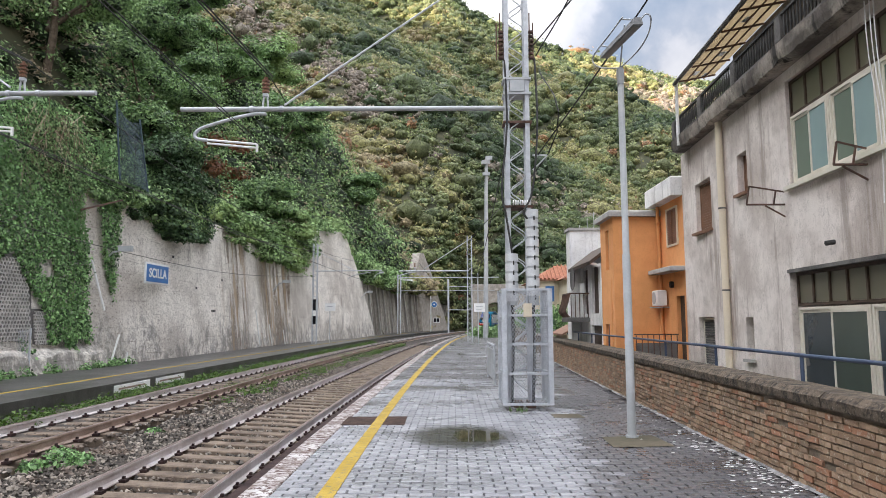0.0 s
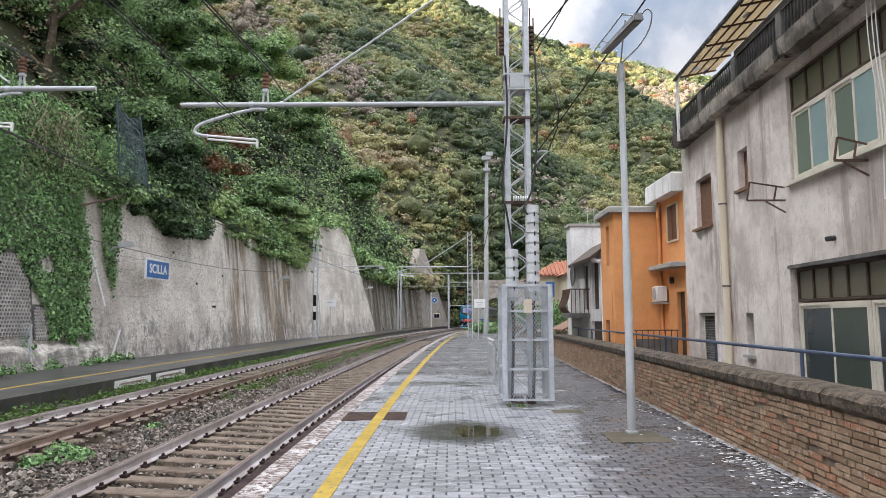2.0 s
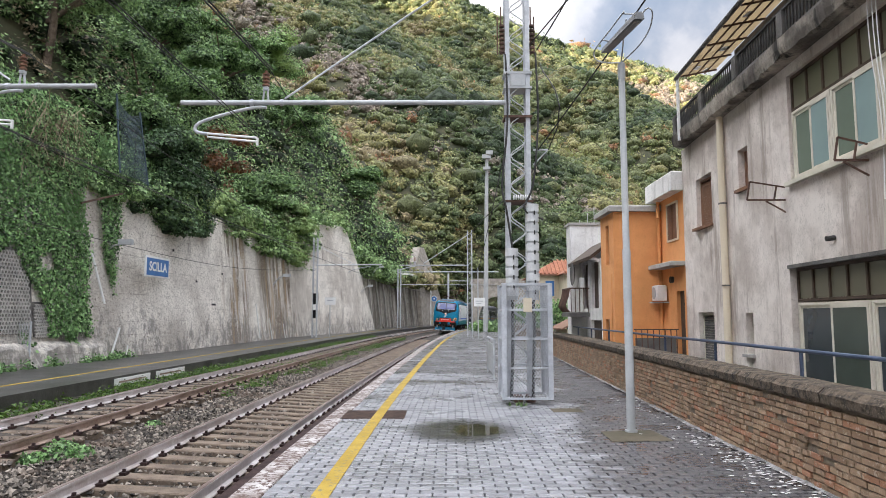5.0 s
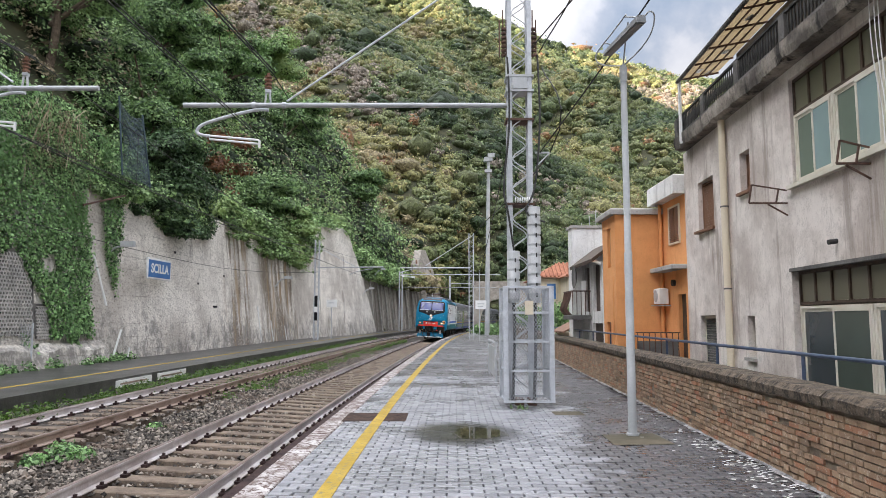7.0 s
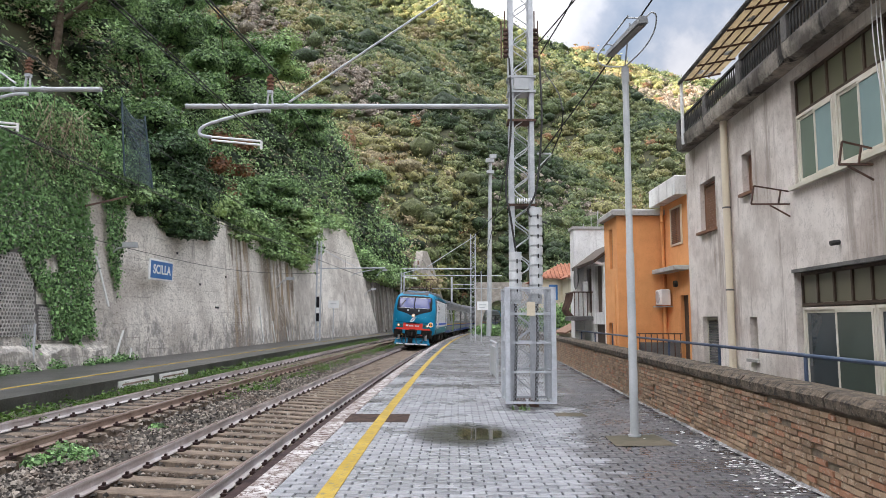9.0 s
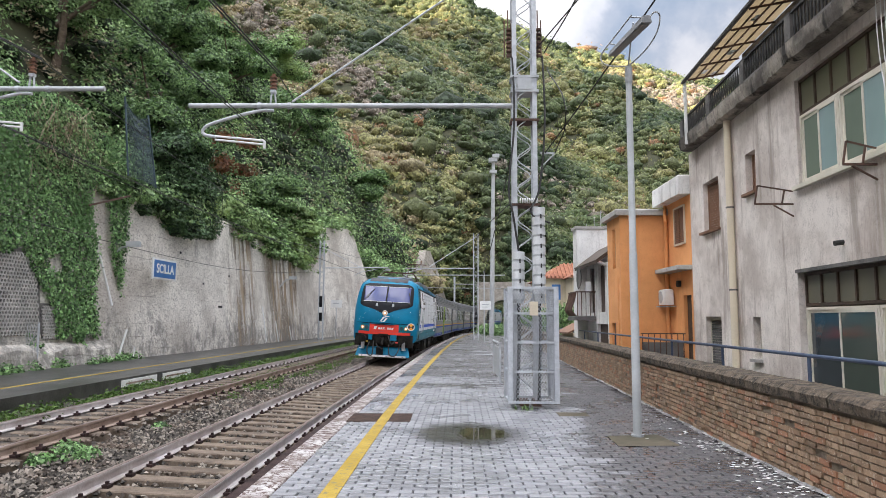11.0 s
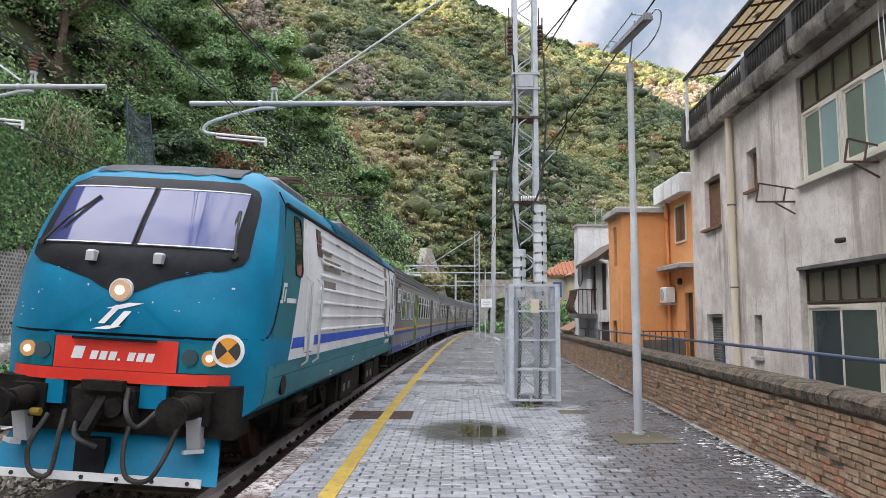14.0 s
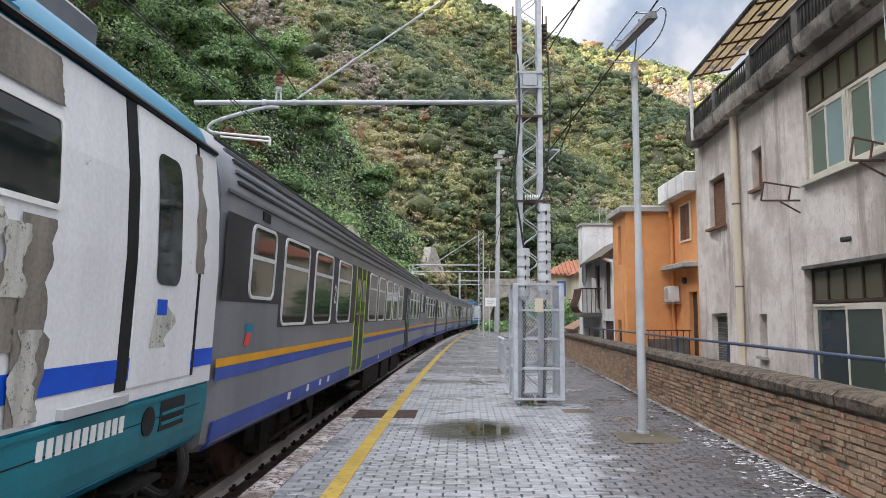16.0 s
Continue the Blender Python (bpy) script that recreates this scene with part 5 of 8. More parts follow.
    pipe = part("downpipe", Bm().tube([(fx(14.8) - 0.10, 14.8, -0.4), (fx(14.8) - 0.10, 14.8, 6.04)], 0.075, 14), CREAMPIPE, h, "cream painted downpipe", True)
    for z in (0.4, 2.3, 4.1):
        part("bracket", Bm().disc((fx(14.8) - 0.10, 14.8, z), (0, 0, 1), 0.088, 0.035, 14), DARKCONC, pipe)
    # drying racks
    for y, x, q in ((12.0, 5.42, 3.70), (9.4, 5.50, 3.82)):
        w = fx(y)
        rack = part("drying_rack", Bm().bar((w, y, q), (x, y, q), 0.03), DARKRUST, h, "rusty clothes drying rack")
        for a, b in (((w, y, q + 0.23), (x + 0.06, y, q + 0.33)), ((x + 0.06, y, q + 0.33), (x, y, q)), ((w - 0.15, y, q + 0.25), (w - 0.20, y, q)), ((w, y, q - 0.22), (w - 0.35, y, q - 0.02))):
            part("bar", Bm().bar(a, b, 0.024), DARKRUST, rack)
    part("wall_spout", Bm().tube([(fx(10.4) - 0.14, 10.4, 2.82), (fx(10.4), 10.4, 2.84)], 0.04, 8), BLACK, h)
    for i, y in enumerate((8.86, 8.92, 9.0)):
        part("cable", Bm().tube(smooth_path([(fx(y) - 0.05, y, 8.0), (fx(y) - 0.06 - 0.02 * i, y + 0.03, 5.6), (fx(y) - 0.05, y - 0.05, 4.3), (fx(y) - 0.04, y, 3.2)]), 0.008, 5), WHITE, h, "loose white cable")
    # terrace slab, crumbling edge
    rng = random.Random(5)
    rows = []
    for y in np.arange(2.6, 17.8, 0.16):
        x = fx(y) - 0.30 + rng.uniform(-0.018, 0.018) + 0.02 * math.sin(y * 2.1)
        rows.append([(x + 0.03, y, 6.07 + rng.uniform(-0.03, 0.03)), (x, y, 6.20 + rng.uniform(-0.02, 0.02)), (x - 0.01, y, 6.36), (fx(y) + 1.5, y, 6.36), (fx(y) + 1.5, y, 6.05), (fx(y) - 0.02, y, 6.05), (fx(y) - 0.18, y, 6.04 + rng.uniform(-0.03, 0.02))])
    part("terrace_slab", Bm().loft(rows), SLABGREY, h, "crumbling concrete terrace slab")
    part("roof", Bm().box(7.9, 14, 3, 17.9, 6.05, 6.30), CONCRETE, h)
    edge = lambda y, dx, z: (fx(y) + dx, y, z)
    bal = part("balustrade", Bm().loft([[edge(y, -0.27, 6.36), edge(y, -0.27, 6.42), edge(y, -0.19, 6.42), edge(y, -0.19, 6.36)] for y in (2.6, 17.7)]), DARKCONC, h, "dark terrace balustrade")
    part("top_rail", Bm().bar(edge(2.6, -0.23, 6.88), edge(17.7, -0.23, 6.88), 0.06, 0.05), BLACK, bal)
    me = None
    for k in range(126):
        y = 2.75 + k * 0.118
        bm = Bm().tube([(0, 0, 6.42), (0, 0, 6.5), (0, 0, 6.60), (0, 0, 6.74), (0, 0, 6.87)], [0.014, 0.018, 0.028, 0.018, 0.014], 6) if me is None else me
        ob = part("baluster", bm, BLACK, bal, "", False, pose(fx(y) - 0.23, y, 0))
        me = ob.data
    for k in range(8):
        y = 2.9 + k * 2.1
        part("pier", Bm().box(fx(y) - 0.28, fx(y) - 0.18, y - 0.10, y + 0.10, 6.42, 6.86), DARKCONC, bal)
    # terrace canopy
    rows = [[edge(2.6 + i * 0.36, -0.30, 7.74), edge(2.6 + i * 0.36, 0.15, 7.84), edge(2.6 + i * 0.36, 0.62, 7.92)] for i in range(41)]
    can = part("canopy", Bm().loft(rows, False, False), leaf("straw_mat", (0.30, 0.225, 0.125), (0.34, 0.26, 0.15), (0.21, 0.155, 0.085), 0.5, 2.5), h, "yellowed translucent canopy of matting")
    for y in np.arange(2.8, 17.0, 1.0):
        part("purlin", Bm().bar(edge(y, -0.30, 7.70), edge(y, 0.62, 7.88), 0.036), DARKRUST, can)
    for dx, z in ((-0.10, 7.75), (0.14, 7.80), (0.38, 7.85)):
        part("batten", Bm().bar(edge(2.6, dx, z), edge(17.0, dx, z), 0.026), DARKRUST, can)
    # torn holes are white patches: the bright sky behind is painted on
    for y, dx in ((16.3, -0.06), (15.2, 0.22), (13.3, 0.05), (16.6, 0.3), (11.9, 0.3)):
        z = 7.735 + (dx + 0.30) * 0.2
        part("patch", Bm().add([edge(y, dx, z), edge(y + 0.25, dx - 0.05, z - 0.01), edge(y + 0.32, dx + 0.12, z + 0.02), edge(y + 0.05, dx + 0.16, z + 0.03)], [(0, 1, 2, 3)]), WHITE, can, "white patch for bright sky through a torn hole")
    part("gutter", Bm().tube([edge(2.6, -0.36, 7.72), edge(17.05, -0.36, 7.72)], 0.05, 8), DARKCONC, can)
    part("canopy_post", Bm().tube([edge(17.0, -0.33, 6.1), edge(17.0, -0.33, 7.72)], 0.042, 10), WHITE, h, "white canopy post", True)
    # back wall whose dark colour stands for the shaded terrace interior
    part("terrace_wall", Bm().loft([[edge(y, 0.62, 6.37), edge(y, 0.62, 7.90), edge(y, 0.78, 7.90), edge(y, 0.78, 6.37)] for y in (3, 15.6)]), DARKCONC, h, "terrace back wall, coloured dark for the shaded space under the canopy")
    return h


grey_house()


def orange_house():
    h = thing("house", None, "orange rendered house stepping forward to the line", "house")
    part("wall", pierced(Bm(), 17.98, 20.0, -0.5, 5.0, [(18.15, 18.75, -0.4, 2.32), (18.42, 19.32, 3.72, 4.80)], lambda y: 6.42, 0.25), ORANGE, h, "orange rendered wall")
    part("front_wing", Bm().box(5.03, 6.42, 20.0, 20.2, -0.5, 4.72).box(6.42, 9, 20.0, 20.2, -0.5, 5.0), ORANGE, h, "orange wall facing along the line")
    part("wing_side", pierced(Bm(), 20.2, 21.6, -0.5, 4.72, [(20.55, 20.95, 3.2, 4.4), (20.7, 21.2, -0.4, 1.55)], lambda y: 5.03, 0.2), ORANGE, h)
    part("wing_roof", Bm().bevel(4.86, 6.5, 19.86, 21.7, 4.72, 4.90, 0.04), CONCRETE, h, "grey concrete roof slab")
    part("roof_slab", Bm().bevel(6.1, 11.5, 17.97, 20.3, 5.0, 5.52, 0.03), WHITEWALL, h, "pale roof parapet")
    part("ledge", Bm().bevel(6.02, 6.46, 17.98, 19.95, 2.98, 3.10, 0.02), CONCRETE, h)
    shut = part("shutter", frame_in(Bm(), 18.42, 19.32, 3.72, 4.80, 6.38, 0.05), CREAMPIPE, h, "louvred window shutter")
    for i in range(20):
        z = 3.78 + i * 0.05
        part("slat", Bm().box(6.40, 6.43, 18.47, 18.84, z, z + 0.035), SHUTTER, shut)
        part("slat", Bm().box(6.40, 6.43, 18.90, 19.27, z, z + 0.035), SHUTTER, shut)
    part("door", Bm().box(6.52, 6.57, 18.15, 18.75, -0.45, 2.32), DARKWOOD, h, "dark front door")
    part("window", Bm().box(5.12, 5.15, 20.55, 20.95, 3.2, 4.4), SHUTTER, h)
    part("window", Bm().box(5.12, 5.15, 20.7, 21.2, -0.4, 1.55), SHUTTER, h)
    part("downpipe", Bm().tube(smooth_path([(6.34, 19.9, 4.98), (6.3, 19.8, 4.5), (6.34, 19.88, 4.2), (6.34, 19.88, -0.4)]), 0.05, 10), ORANGE, h, "orange painted downpipe", True)
    part("wall_lamp", Bm().disc((6.38, 19.0, 2.65), (1, 0, 0), 0.09, 0.1, 12), BLACK, h)
    part("conduit", Bm().tube([(5.02, 20.3, -0.4), (5.02, 20.3, 2.9)], 0.015, 6), ORANGE, h)
    ac = thing("air_conditioner", None, "white wall-mounted air conditioner unit on the orange house", "air conditioner")
    part("casing", Bm().bevel(6.11, 6.36, 19.40, 19.96, 2.08, 2.52, 0.03), WHITE, ac)
    part("fan_grille", Bm().disc((6.105, 19.76, 2.30), (1, 0, 0), 0.17, 0.02, 24), GREYPAINT, ac, "round grey fan grille")
    for y in (19.4, 19.9):
        part("bracket", Bm().bar((6.02, y, 2.03), (6.42, y, 2.03), 0.03), GREYPAINT, ac)
    g = thing("gate", None, "low dark railing gate before the orange house", "gate")
    part("gate_panel", Bm().box(5.2, 6.3, 18.55, 18.58, -0.4, 1.05), DARKCONC, g)
    for k in range(8):
        part("gate_bar", Bm().bar((5.2 + k * 0.157, 18.5, 0.2), (5.2 + k * 0.157, 18.5, 1.28), 0.02), DARKRUST, g)
    part("gate_rail", Bm().bar((5.15, 18.5, 1.28), (6.35, 18.5, 1.28), 0.03), DARKRUST, g)


orange_house()


def white_house():
    h = thing("house", None, "small white house with a balcony and dark gutter", "house")
    part("wall", Bm().box(4.78, 9, 25.5, 26.25, -0.5, 5.05), WHITEWALL, h, "peeling white wall")
    part("parapet", Bm().box(4.72, 9, 25.44, 26.3, 5.05, 5.15), CONCRETE, h)
    part("low_wall", pierced(Bm(), 21.65, 25.5, -0.5, 3.9, [(22.6, 23.6, 1.9, 3.5), (22.2, 23.8, -0.4, 1.5), (24.2, 25.0, 1.9, 3.5)], lambda y: 5.15, 0.2), WHITEWALL, h, "grey-white wall under the eaves")
    for y0, y1, z0, z1 in ((22.6, 23.6, 1.9, 3.5), (22.2, 23.8, -0.4, 1.5), (24.2, 25.0, 1.9, 3.5)):
        part("window", Bm().box(5.25, 5.28, y0, y1, z0, z1), DARKWOOD, h, "dark shuttered opening")
    part("eaves_board", Bm().loft([[(4.70, y, 3.45), (4.68, y, 3.56), (5.6, y, 4.25), (5.6, y, 4.12)] for y in (21.65, 25.5)]), DARKWOOD, h, "dark sloping eaves")
    part("gutter_pipe", Bm().tube(smooth_path([(4.72, 21.75, 3.5), (4.95, 21.72, 3.4), (5.05, 21.7, 3.1), (5.08, 21.7, -0.4)]), 0.05, 10), WHITE, h, "white gutter pipe", True)
    bal = part("balcony_slab", Bm().bevel(4.42, 5.15, 24.0, 25.5, 1.62, 1.78, 0.03), DARKCONC, h, "balcony slab")
    for k in range(12):
        y = 24.03 + k * 0.13
        part("rail_bar", Bm().tube(smooth_path([(4.46, y, 1.78), (4.30, y, 2.0), (4.40, y, 2.3), (4.46, y, 2.6)], 3), 0.014, 5), DARKRUST, bal)
    for k in range(5):
        part("rail_bar", Bm().tube([(4.5 + k * 0.15, 24.03, 1.78), (4.5 + k * 0.15, 24.03, 2.6)], 0.014, 5), DARKRUST, bal)
    part("top_rail", Bm().bar((4.46, 24.0, 2.62), (4.46, 25.5, 2.62), 0.04).bar((4.46, 24.02, 2.62), (5.15, 24.02, 2.62), 0.04), DARKRUST, bal)
    box = part("meter_box", Bm().bevel(4.86, 5.02, 24.2, 24.5, 2.6, 3.0, 0.02), WHITE, h)
    part("dish", Bm().tube([(4.66, 24.6, 3.15), (4.72, 24.6, 3.15)], [0.42, 0.30], 20), DARKCONC, h, "dark grey satellite dish")
    for x in (5.2, 5.5, 5.75):
        part("antenna", Bm().bar((x, 25.7, 5.1), (x, 25.7, 5.1 + (x - 5) * 0.9), 0.02), GREYPAINT, h)
    part("shed_roof", Bm().loft([[(4.55, y, 1.1), (4.55, y, 1.16), (5.2, y, 1.5), (5.2, y, 1.42)] for y in (26.3, 29)]), SHUTTER, h, "brown lean-to roof")
    part("lean_to", Bm().box(4.75, 8, 26.25, 29, -0.5, 1.12), CREAMWALL, h, "cream lean-to wall")


white_house()


def cream_house():
    h = thing("house", None, "cream house with a red tiled roof beyond the platform", "house")
    part("wall", Bm().box(8.4, 17, 60, 70, -1.5, 5.3), CREAMWALL, h, "cream rendered wall")
    part("annexe", Bm().box(10.2, 18, 56, 60, -1.5, 5.2), CREAMWALL, h)
    for n, (x0, x1, y0, y1, z) in enumerate(((8.0, 17.4, 59.6, 70.4, 5.3), (9.8, 18.4, 55.6, 59.9, 5.15))):
        rows = [[(x0, y0, z), (x1, y0, z), (x1, y1, z), (x0, y1, z)], [(x0 + 2.2, y0 + 2.0, z + 1.35), (x1 - 2.2, y0 + 2.0, z + 1.35), (x1 - 2.2, y1 - 2.0, z + 1.35), (x0 + 2.2, y1 - 2.0, z + 1.35)]]
        roof = part("roof", Bm().loft(rows), ROOFTILE, h, "weathered red tiled roof")
        for k in range(26):
            x = x0 + 0.2 + k * (x1 - x0 - 0.4) / 25
            t = min(1.0, (x - x0) / 2.2, (x1 - x) / 2.2)
            part("tile_row", Bm().bar((x, y0 - 0.05, z + 0.05), (x, y0 + 2.0 * t, z + 0.05 + 1.35 * t), 0.14), ROOFTILE, roof)
        part("eaves_board", Bm().box(x0, x1, y0 + 0.01, y0 + 0.3, z - 0.12, z - 0.01), SHUTTER, h)
    for x, z in ((8.9, 3.3), (8.9, 0.9)):
        w = part("window", Bm().box(x, x + 0.95, 59.9, 59.96, z, z + 1.5), CREAMPIPE, h, "blue shuttered window")
        part("shutter", Bm().box(x + 0.1, x + 0.85, 59.86, 59.9, z + 0.08, z + 1.42), SIGNBLUE, w)


cream_house()


# ---- masts, lamps and wires ----
def lattice(bm, x0, x1, y0, y1, z0, z1, step, same=False):
    """Zigzag lacing of round bars on two faces."""
    n = int((z1 - z0) / step)
    for k, y in enumerate((y0, y1)):
        pts = [(x0 if (i + (0 if same else k)) % 2 else x1, y, z0 + i * step) for i in range(n + 1)]
        bm.tube(smooth_path(pts, 4), 0.013, 5)
    return bm


def insulator(parent, x, y, z):
    bm = Bm()
    for k in range(4):
        bm.disc((x, y, z + k * 0.075), (0, 0, 1), 0.075, 0.03, 14)
    bm.tube([(x, y, z - 0.05), (x, y, z + 0.3)], 0.035, 8)
    return part("insulator", bm, BROWNGLAZE, parent, "brown glazed insulator", True)


def catenary_arm(parent, y, x0, x1, z, seat):
    """A horizontal tube with an insulator and a steady arm below."""
    part("arm", Bm().tube([(x0, y, z), (x1, y, z)], 0.05, 12), GREYPAINT, parent, "grey horizontal tube arm", True)
    br = Bm().bar((seat - 0.06, y, z), (seat - 0.03, y, z + 0.30), 0.03).bar((seat + 0.06, y, z), (seat + 0.03, y, z + 0.30), 0.03).box(seat - 0.05, seat + 0.05, y - 0.05, y + 0.05, z + 0.26, z + 0.32)
    part("bracket", br, GALV, parent)
    for dx in (-0.28, 0.33):
        part("collar", Bm().disc((seat + dx, y, z), (1, 0, 0), 0.065, 0.07, 10), GALV, parent)
    insulator(parent, seat, y, z + 0.36)
    part("steady_arm", Bm().tube(smooth_path([(seat + 0.02, y, z - 0.10), (seat - 0.25, y, z - 0.10), (seat - 0.75, y, z - 0.22), (seat - 1.25, y, z - 0.38), (seat - 1.40, y, z - 0.50), (seat - 1.36, y, z - 0.60), (seat - 1.15, y, z - 0.64)]), 0.035, 8), GALV, parent, "bent steady arm", True)
    part("steady_rod", Bm().tube([(seat - 1.15, y, z - 0.63), (seat - 0.15, y, z - 0.72)], 0.022, 8).tube([(seat - 1.15, y, z - 0.70), (seat - 0.15, y, z - 0.80)], 0.022, 8).bar((seat - 0.15, y, z - 0.70), (seat - 0.15, y, z - 0.88), 0.04), WHITE, parent, "pale twin steady rods", True)


def near_mast():
    e = thing("lattice_mast", None, "tall galvanised lattice mast with a catenary arm", "mast")
    y0, y1 = 13.2, 13.5
    for x in (1.285, 1.685):
        for y in (y0, y1):
            part("chord", Bm().box(x - 0.045, x + 0.045, y - 0.02, y + 0.02, 0.12, 9.5), GALV, e, "galvanised channel chord")
    part("lacing", lattice(Bm(), 1.33, 1.64, y0, y1, 0.3, 9.4, 0.30, True), GALV, e, "zigzag lacing bars")
    for z in (3.86, 5.56, 6.15, 6.45):
        part("clamp", Bm().box(1.21, 1.77, y0 - 0.05, y1 + 0.05, z, z + 0.045), DARKRUST if z < 6 else GREYPAINT, e)
    part("clamp_plate", Bm().box(1.34, 1.63, y0 - 0.06, y0 - 0.03, 6.20, 6.44), GREYPAINT, e)
    part("foot", Bm().box(1.36, 1.52, y0, y1, 0.0, 0.13), DARKRUST, e)
    part("foot", Bm().box(1.60, 1.76, y0, y1, 0.0, 0.13), DARKRUST, e)
    catenary_arm(e, 13.35, 1.36, -5.27, 5.92, -3.57)
    part("stay", Bm().tube([(-3.19, 13.35, 6.0), (1.36, 13.35, 9.2)], 0.022, 8), GALV, e, "thin tie rod", True)
    for x, z in ((1.27, 2.15), (1.675, 2.15)):
        top = 2.92 if x < 1.5 else 3.78
        st = part("cable_sleeve", Bm().tube([(x + 0.05, 13.05, 1.95), (x + 0.05, 13.05, top)], 0.108, 20), GREYPAINT, e, "stacked pale grey protective sleeves", True)
        for k in range(int((top - 1.9) / 0.19)):
            part("collar", Bm().disc((x + 0.05, 13.05, top - 0.06 - k * 0.19), (0, 0, 1), 0.124, 0.15, 20), PALESLEEVE, st)
        for k in range(int((top - 2.0) / 0.19)):
            part("slot", Bm().box(x + 0.06, x + 0.085, 12.91, 12.93, top - 0.205 - k * 0.19, top - 0.125 - k * 0.19), BLACK, st)
        part("cable", Bm().tube(smooth_path([(x + 0.05, 13.05, 1.96), (x + 0.06, 13.08, 1.2), (x + 0.02, 13.1, 0.05)]), 0.03, 8), BLACK, e, "black cable below the sleeve", True)
    for x in (1.17, 1.77):
        for dx in (-0.07, 0.0, 0.07):
            part("arrester", Bm().tube([(x + dx, 13.3, 6.9), (x + dx, 13.3, 7.9 - abs(dx) * 3)], 0.014, 6), DARKRUST, e)
        bm = Bm()
        for k in range(7):
            bm.disc((x + 0.02, 13.3, 6.95 + k * 0.09), (0, 0, 1), 0.055, 0.04, 10)
        part("post_insulator", bm, DARKRUST, e, "dark brown post insulator", True)
    for k, (x, b) in enumerate(((1.25, 0.5), (1.85, -0.35))):
        part("cable", Bm().tube(smooth_path([(x, 13.2, 6.9), (x + 0.02, 13.1, 5.5), (x - 0.1, 13.05, 4.2), (x - 0.18 + b * 0.3, 13.0, 3.7), (x + 0.08, 13.02, 3.5 if x > 1.5 else 2.95)]), 0.02, 6), BLACK, e, "black feeder cable", True)
    ins = Bm()
    for k in range(8):
        ins.disc((1.38 + k * 0.045, 13.12, 3.95), (1, 0, 0), 0.05, 0.02, 10)
    part("string_insulator", ins, WHITE, e, "white ribbed insulator")
    part("bracket_arm", Bm().bar((1.8, 13.35, 4.95), (2.1, 13.35, 4.95), 0.03).bar((1.8, 13.35, 4.65), (2.1, 13.35, 4.95), 0.025), GALV, e)
    return e


near_mast()


def cage():
    e = thing("mesh_cage", None, "galvanised expanded-metal cage round the mast foot", "cage")
    x0, x1, y0, y1, z0, z1 = 1.14, 2.0, 12.82, 13.75, 0.10, 2.26
    for x in (x0, x1):
        for y in (y0, y1):
            part("corner_post", Bm().box(x - 0.045, x + 0.045, y - 0.03, y + 0.03, z0, z1), CAGEPAINT, e)
    for z in (z0, 0.66, 1.20, 1.74, z1 - 0.04):
        b = Bm().box(x0, x1, y0 - 0.022, y0 + 0.018, z, z + 0.04).box(x0, x1, y1 - 0.018, y1 + 0.022, z, z + 0.04)
        part("cross_bar", b.box(x0 - 0.02, x0 + 0.02, y0, y1, z, z + 0.04).box(x1 - 0.02, x1 + 0.02, y0, y1, z, z + 0.04), CAGEPAINT, e)
    step = 0.054
    for face, (a0, a1) in (("front", (x0, x1)), ("left", (y0, y1)), ("right", (y0, y1))):
        bm = Bm()
        for i in range(-50, 50):
            for s in (1, -1):
                pts = []
                for z, a in ((z0, a0 + i * step), (z1, a0 + i * step + s * (z1 - z0) * 0.62)):
                    pts.append((a, z))
                (p, zp), (q, zq) = pts
                if s < 0 and q > p:
                    continue
                def cut(a):
                    return zp + (a - p) * (zq - zp) / (q - p)
                lo, hi = max(min(p, q), a0), min(max(p, q), a1)
                if hi - lo < 0.01:
                    continue
                u = (lo, cut(lo)), (hi, cut(hi))
                if face == "front":
                    bm.bar((u[0][0], y0, u[0][1]), (u[1][0], y0, u[1][1]), 0.0095, 0.006)
                else:
                    x = x0 if face == "left" else x1
                    bm.bar((x, u[0][0], u[0][1]), (x, u[1][0], u[1][1]), 0.0095, 0.006)
        tagged(part("mesh_panel", bm, CAGEPAINT, e, "expanded metal mesh"), kind="stuff")
    part("notice", Bm().box(1.50, 1.66, y0 - 0.03, y0 - 0.024, 1.72, 1.98), CREAMWALL, e, "faded yellow warning plate")
    one("weed_tuft", tuft_mesh(20, 0.18, 0.10), NEARLEAF, "small weeds at the foot of the cage", "weed", "", "stuff", m=pose(1.35, 12.75, 0.0))


def tuft_mesh(n, r, h, seed=1):
    """A tuft of thin blades."""
    rng = random.Random(seed)
    bm = Bm()
    for i in range(n):
        a, d = rng.uniform(0, 6.28), r * math.sqrt(rng.random())
        x, y, b = d * math.cos(a), d * math.sin(a), rng.uniform(0, 6.28)
        l, w = h * rng.uniform(0.5, 1.2), 0.02 + h * 0.06
        dx, dy = math.cos(b), math.sin(b)
        bm.add([(x - dy * w, y + dx * w, 0), (x + dy * w, y - dx * w, 0), (x + dx * l * 0.5, y + dy * l * 0.5, l)], [(0, 1, 2)])
    return bm


cage()


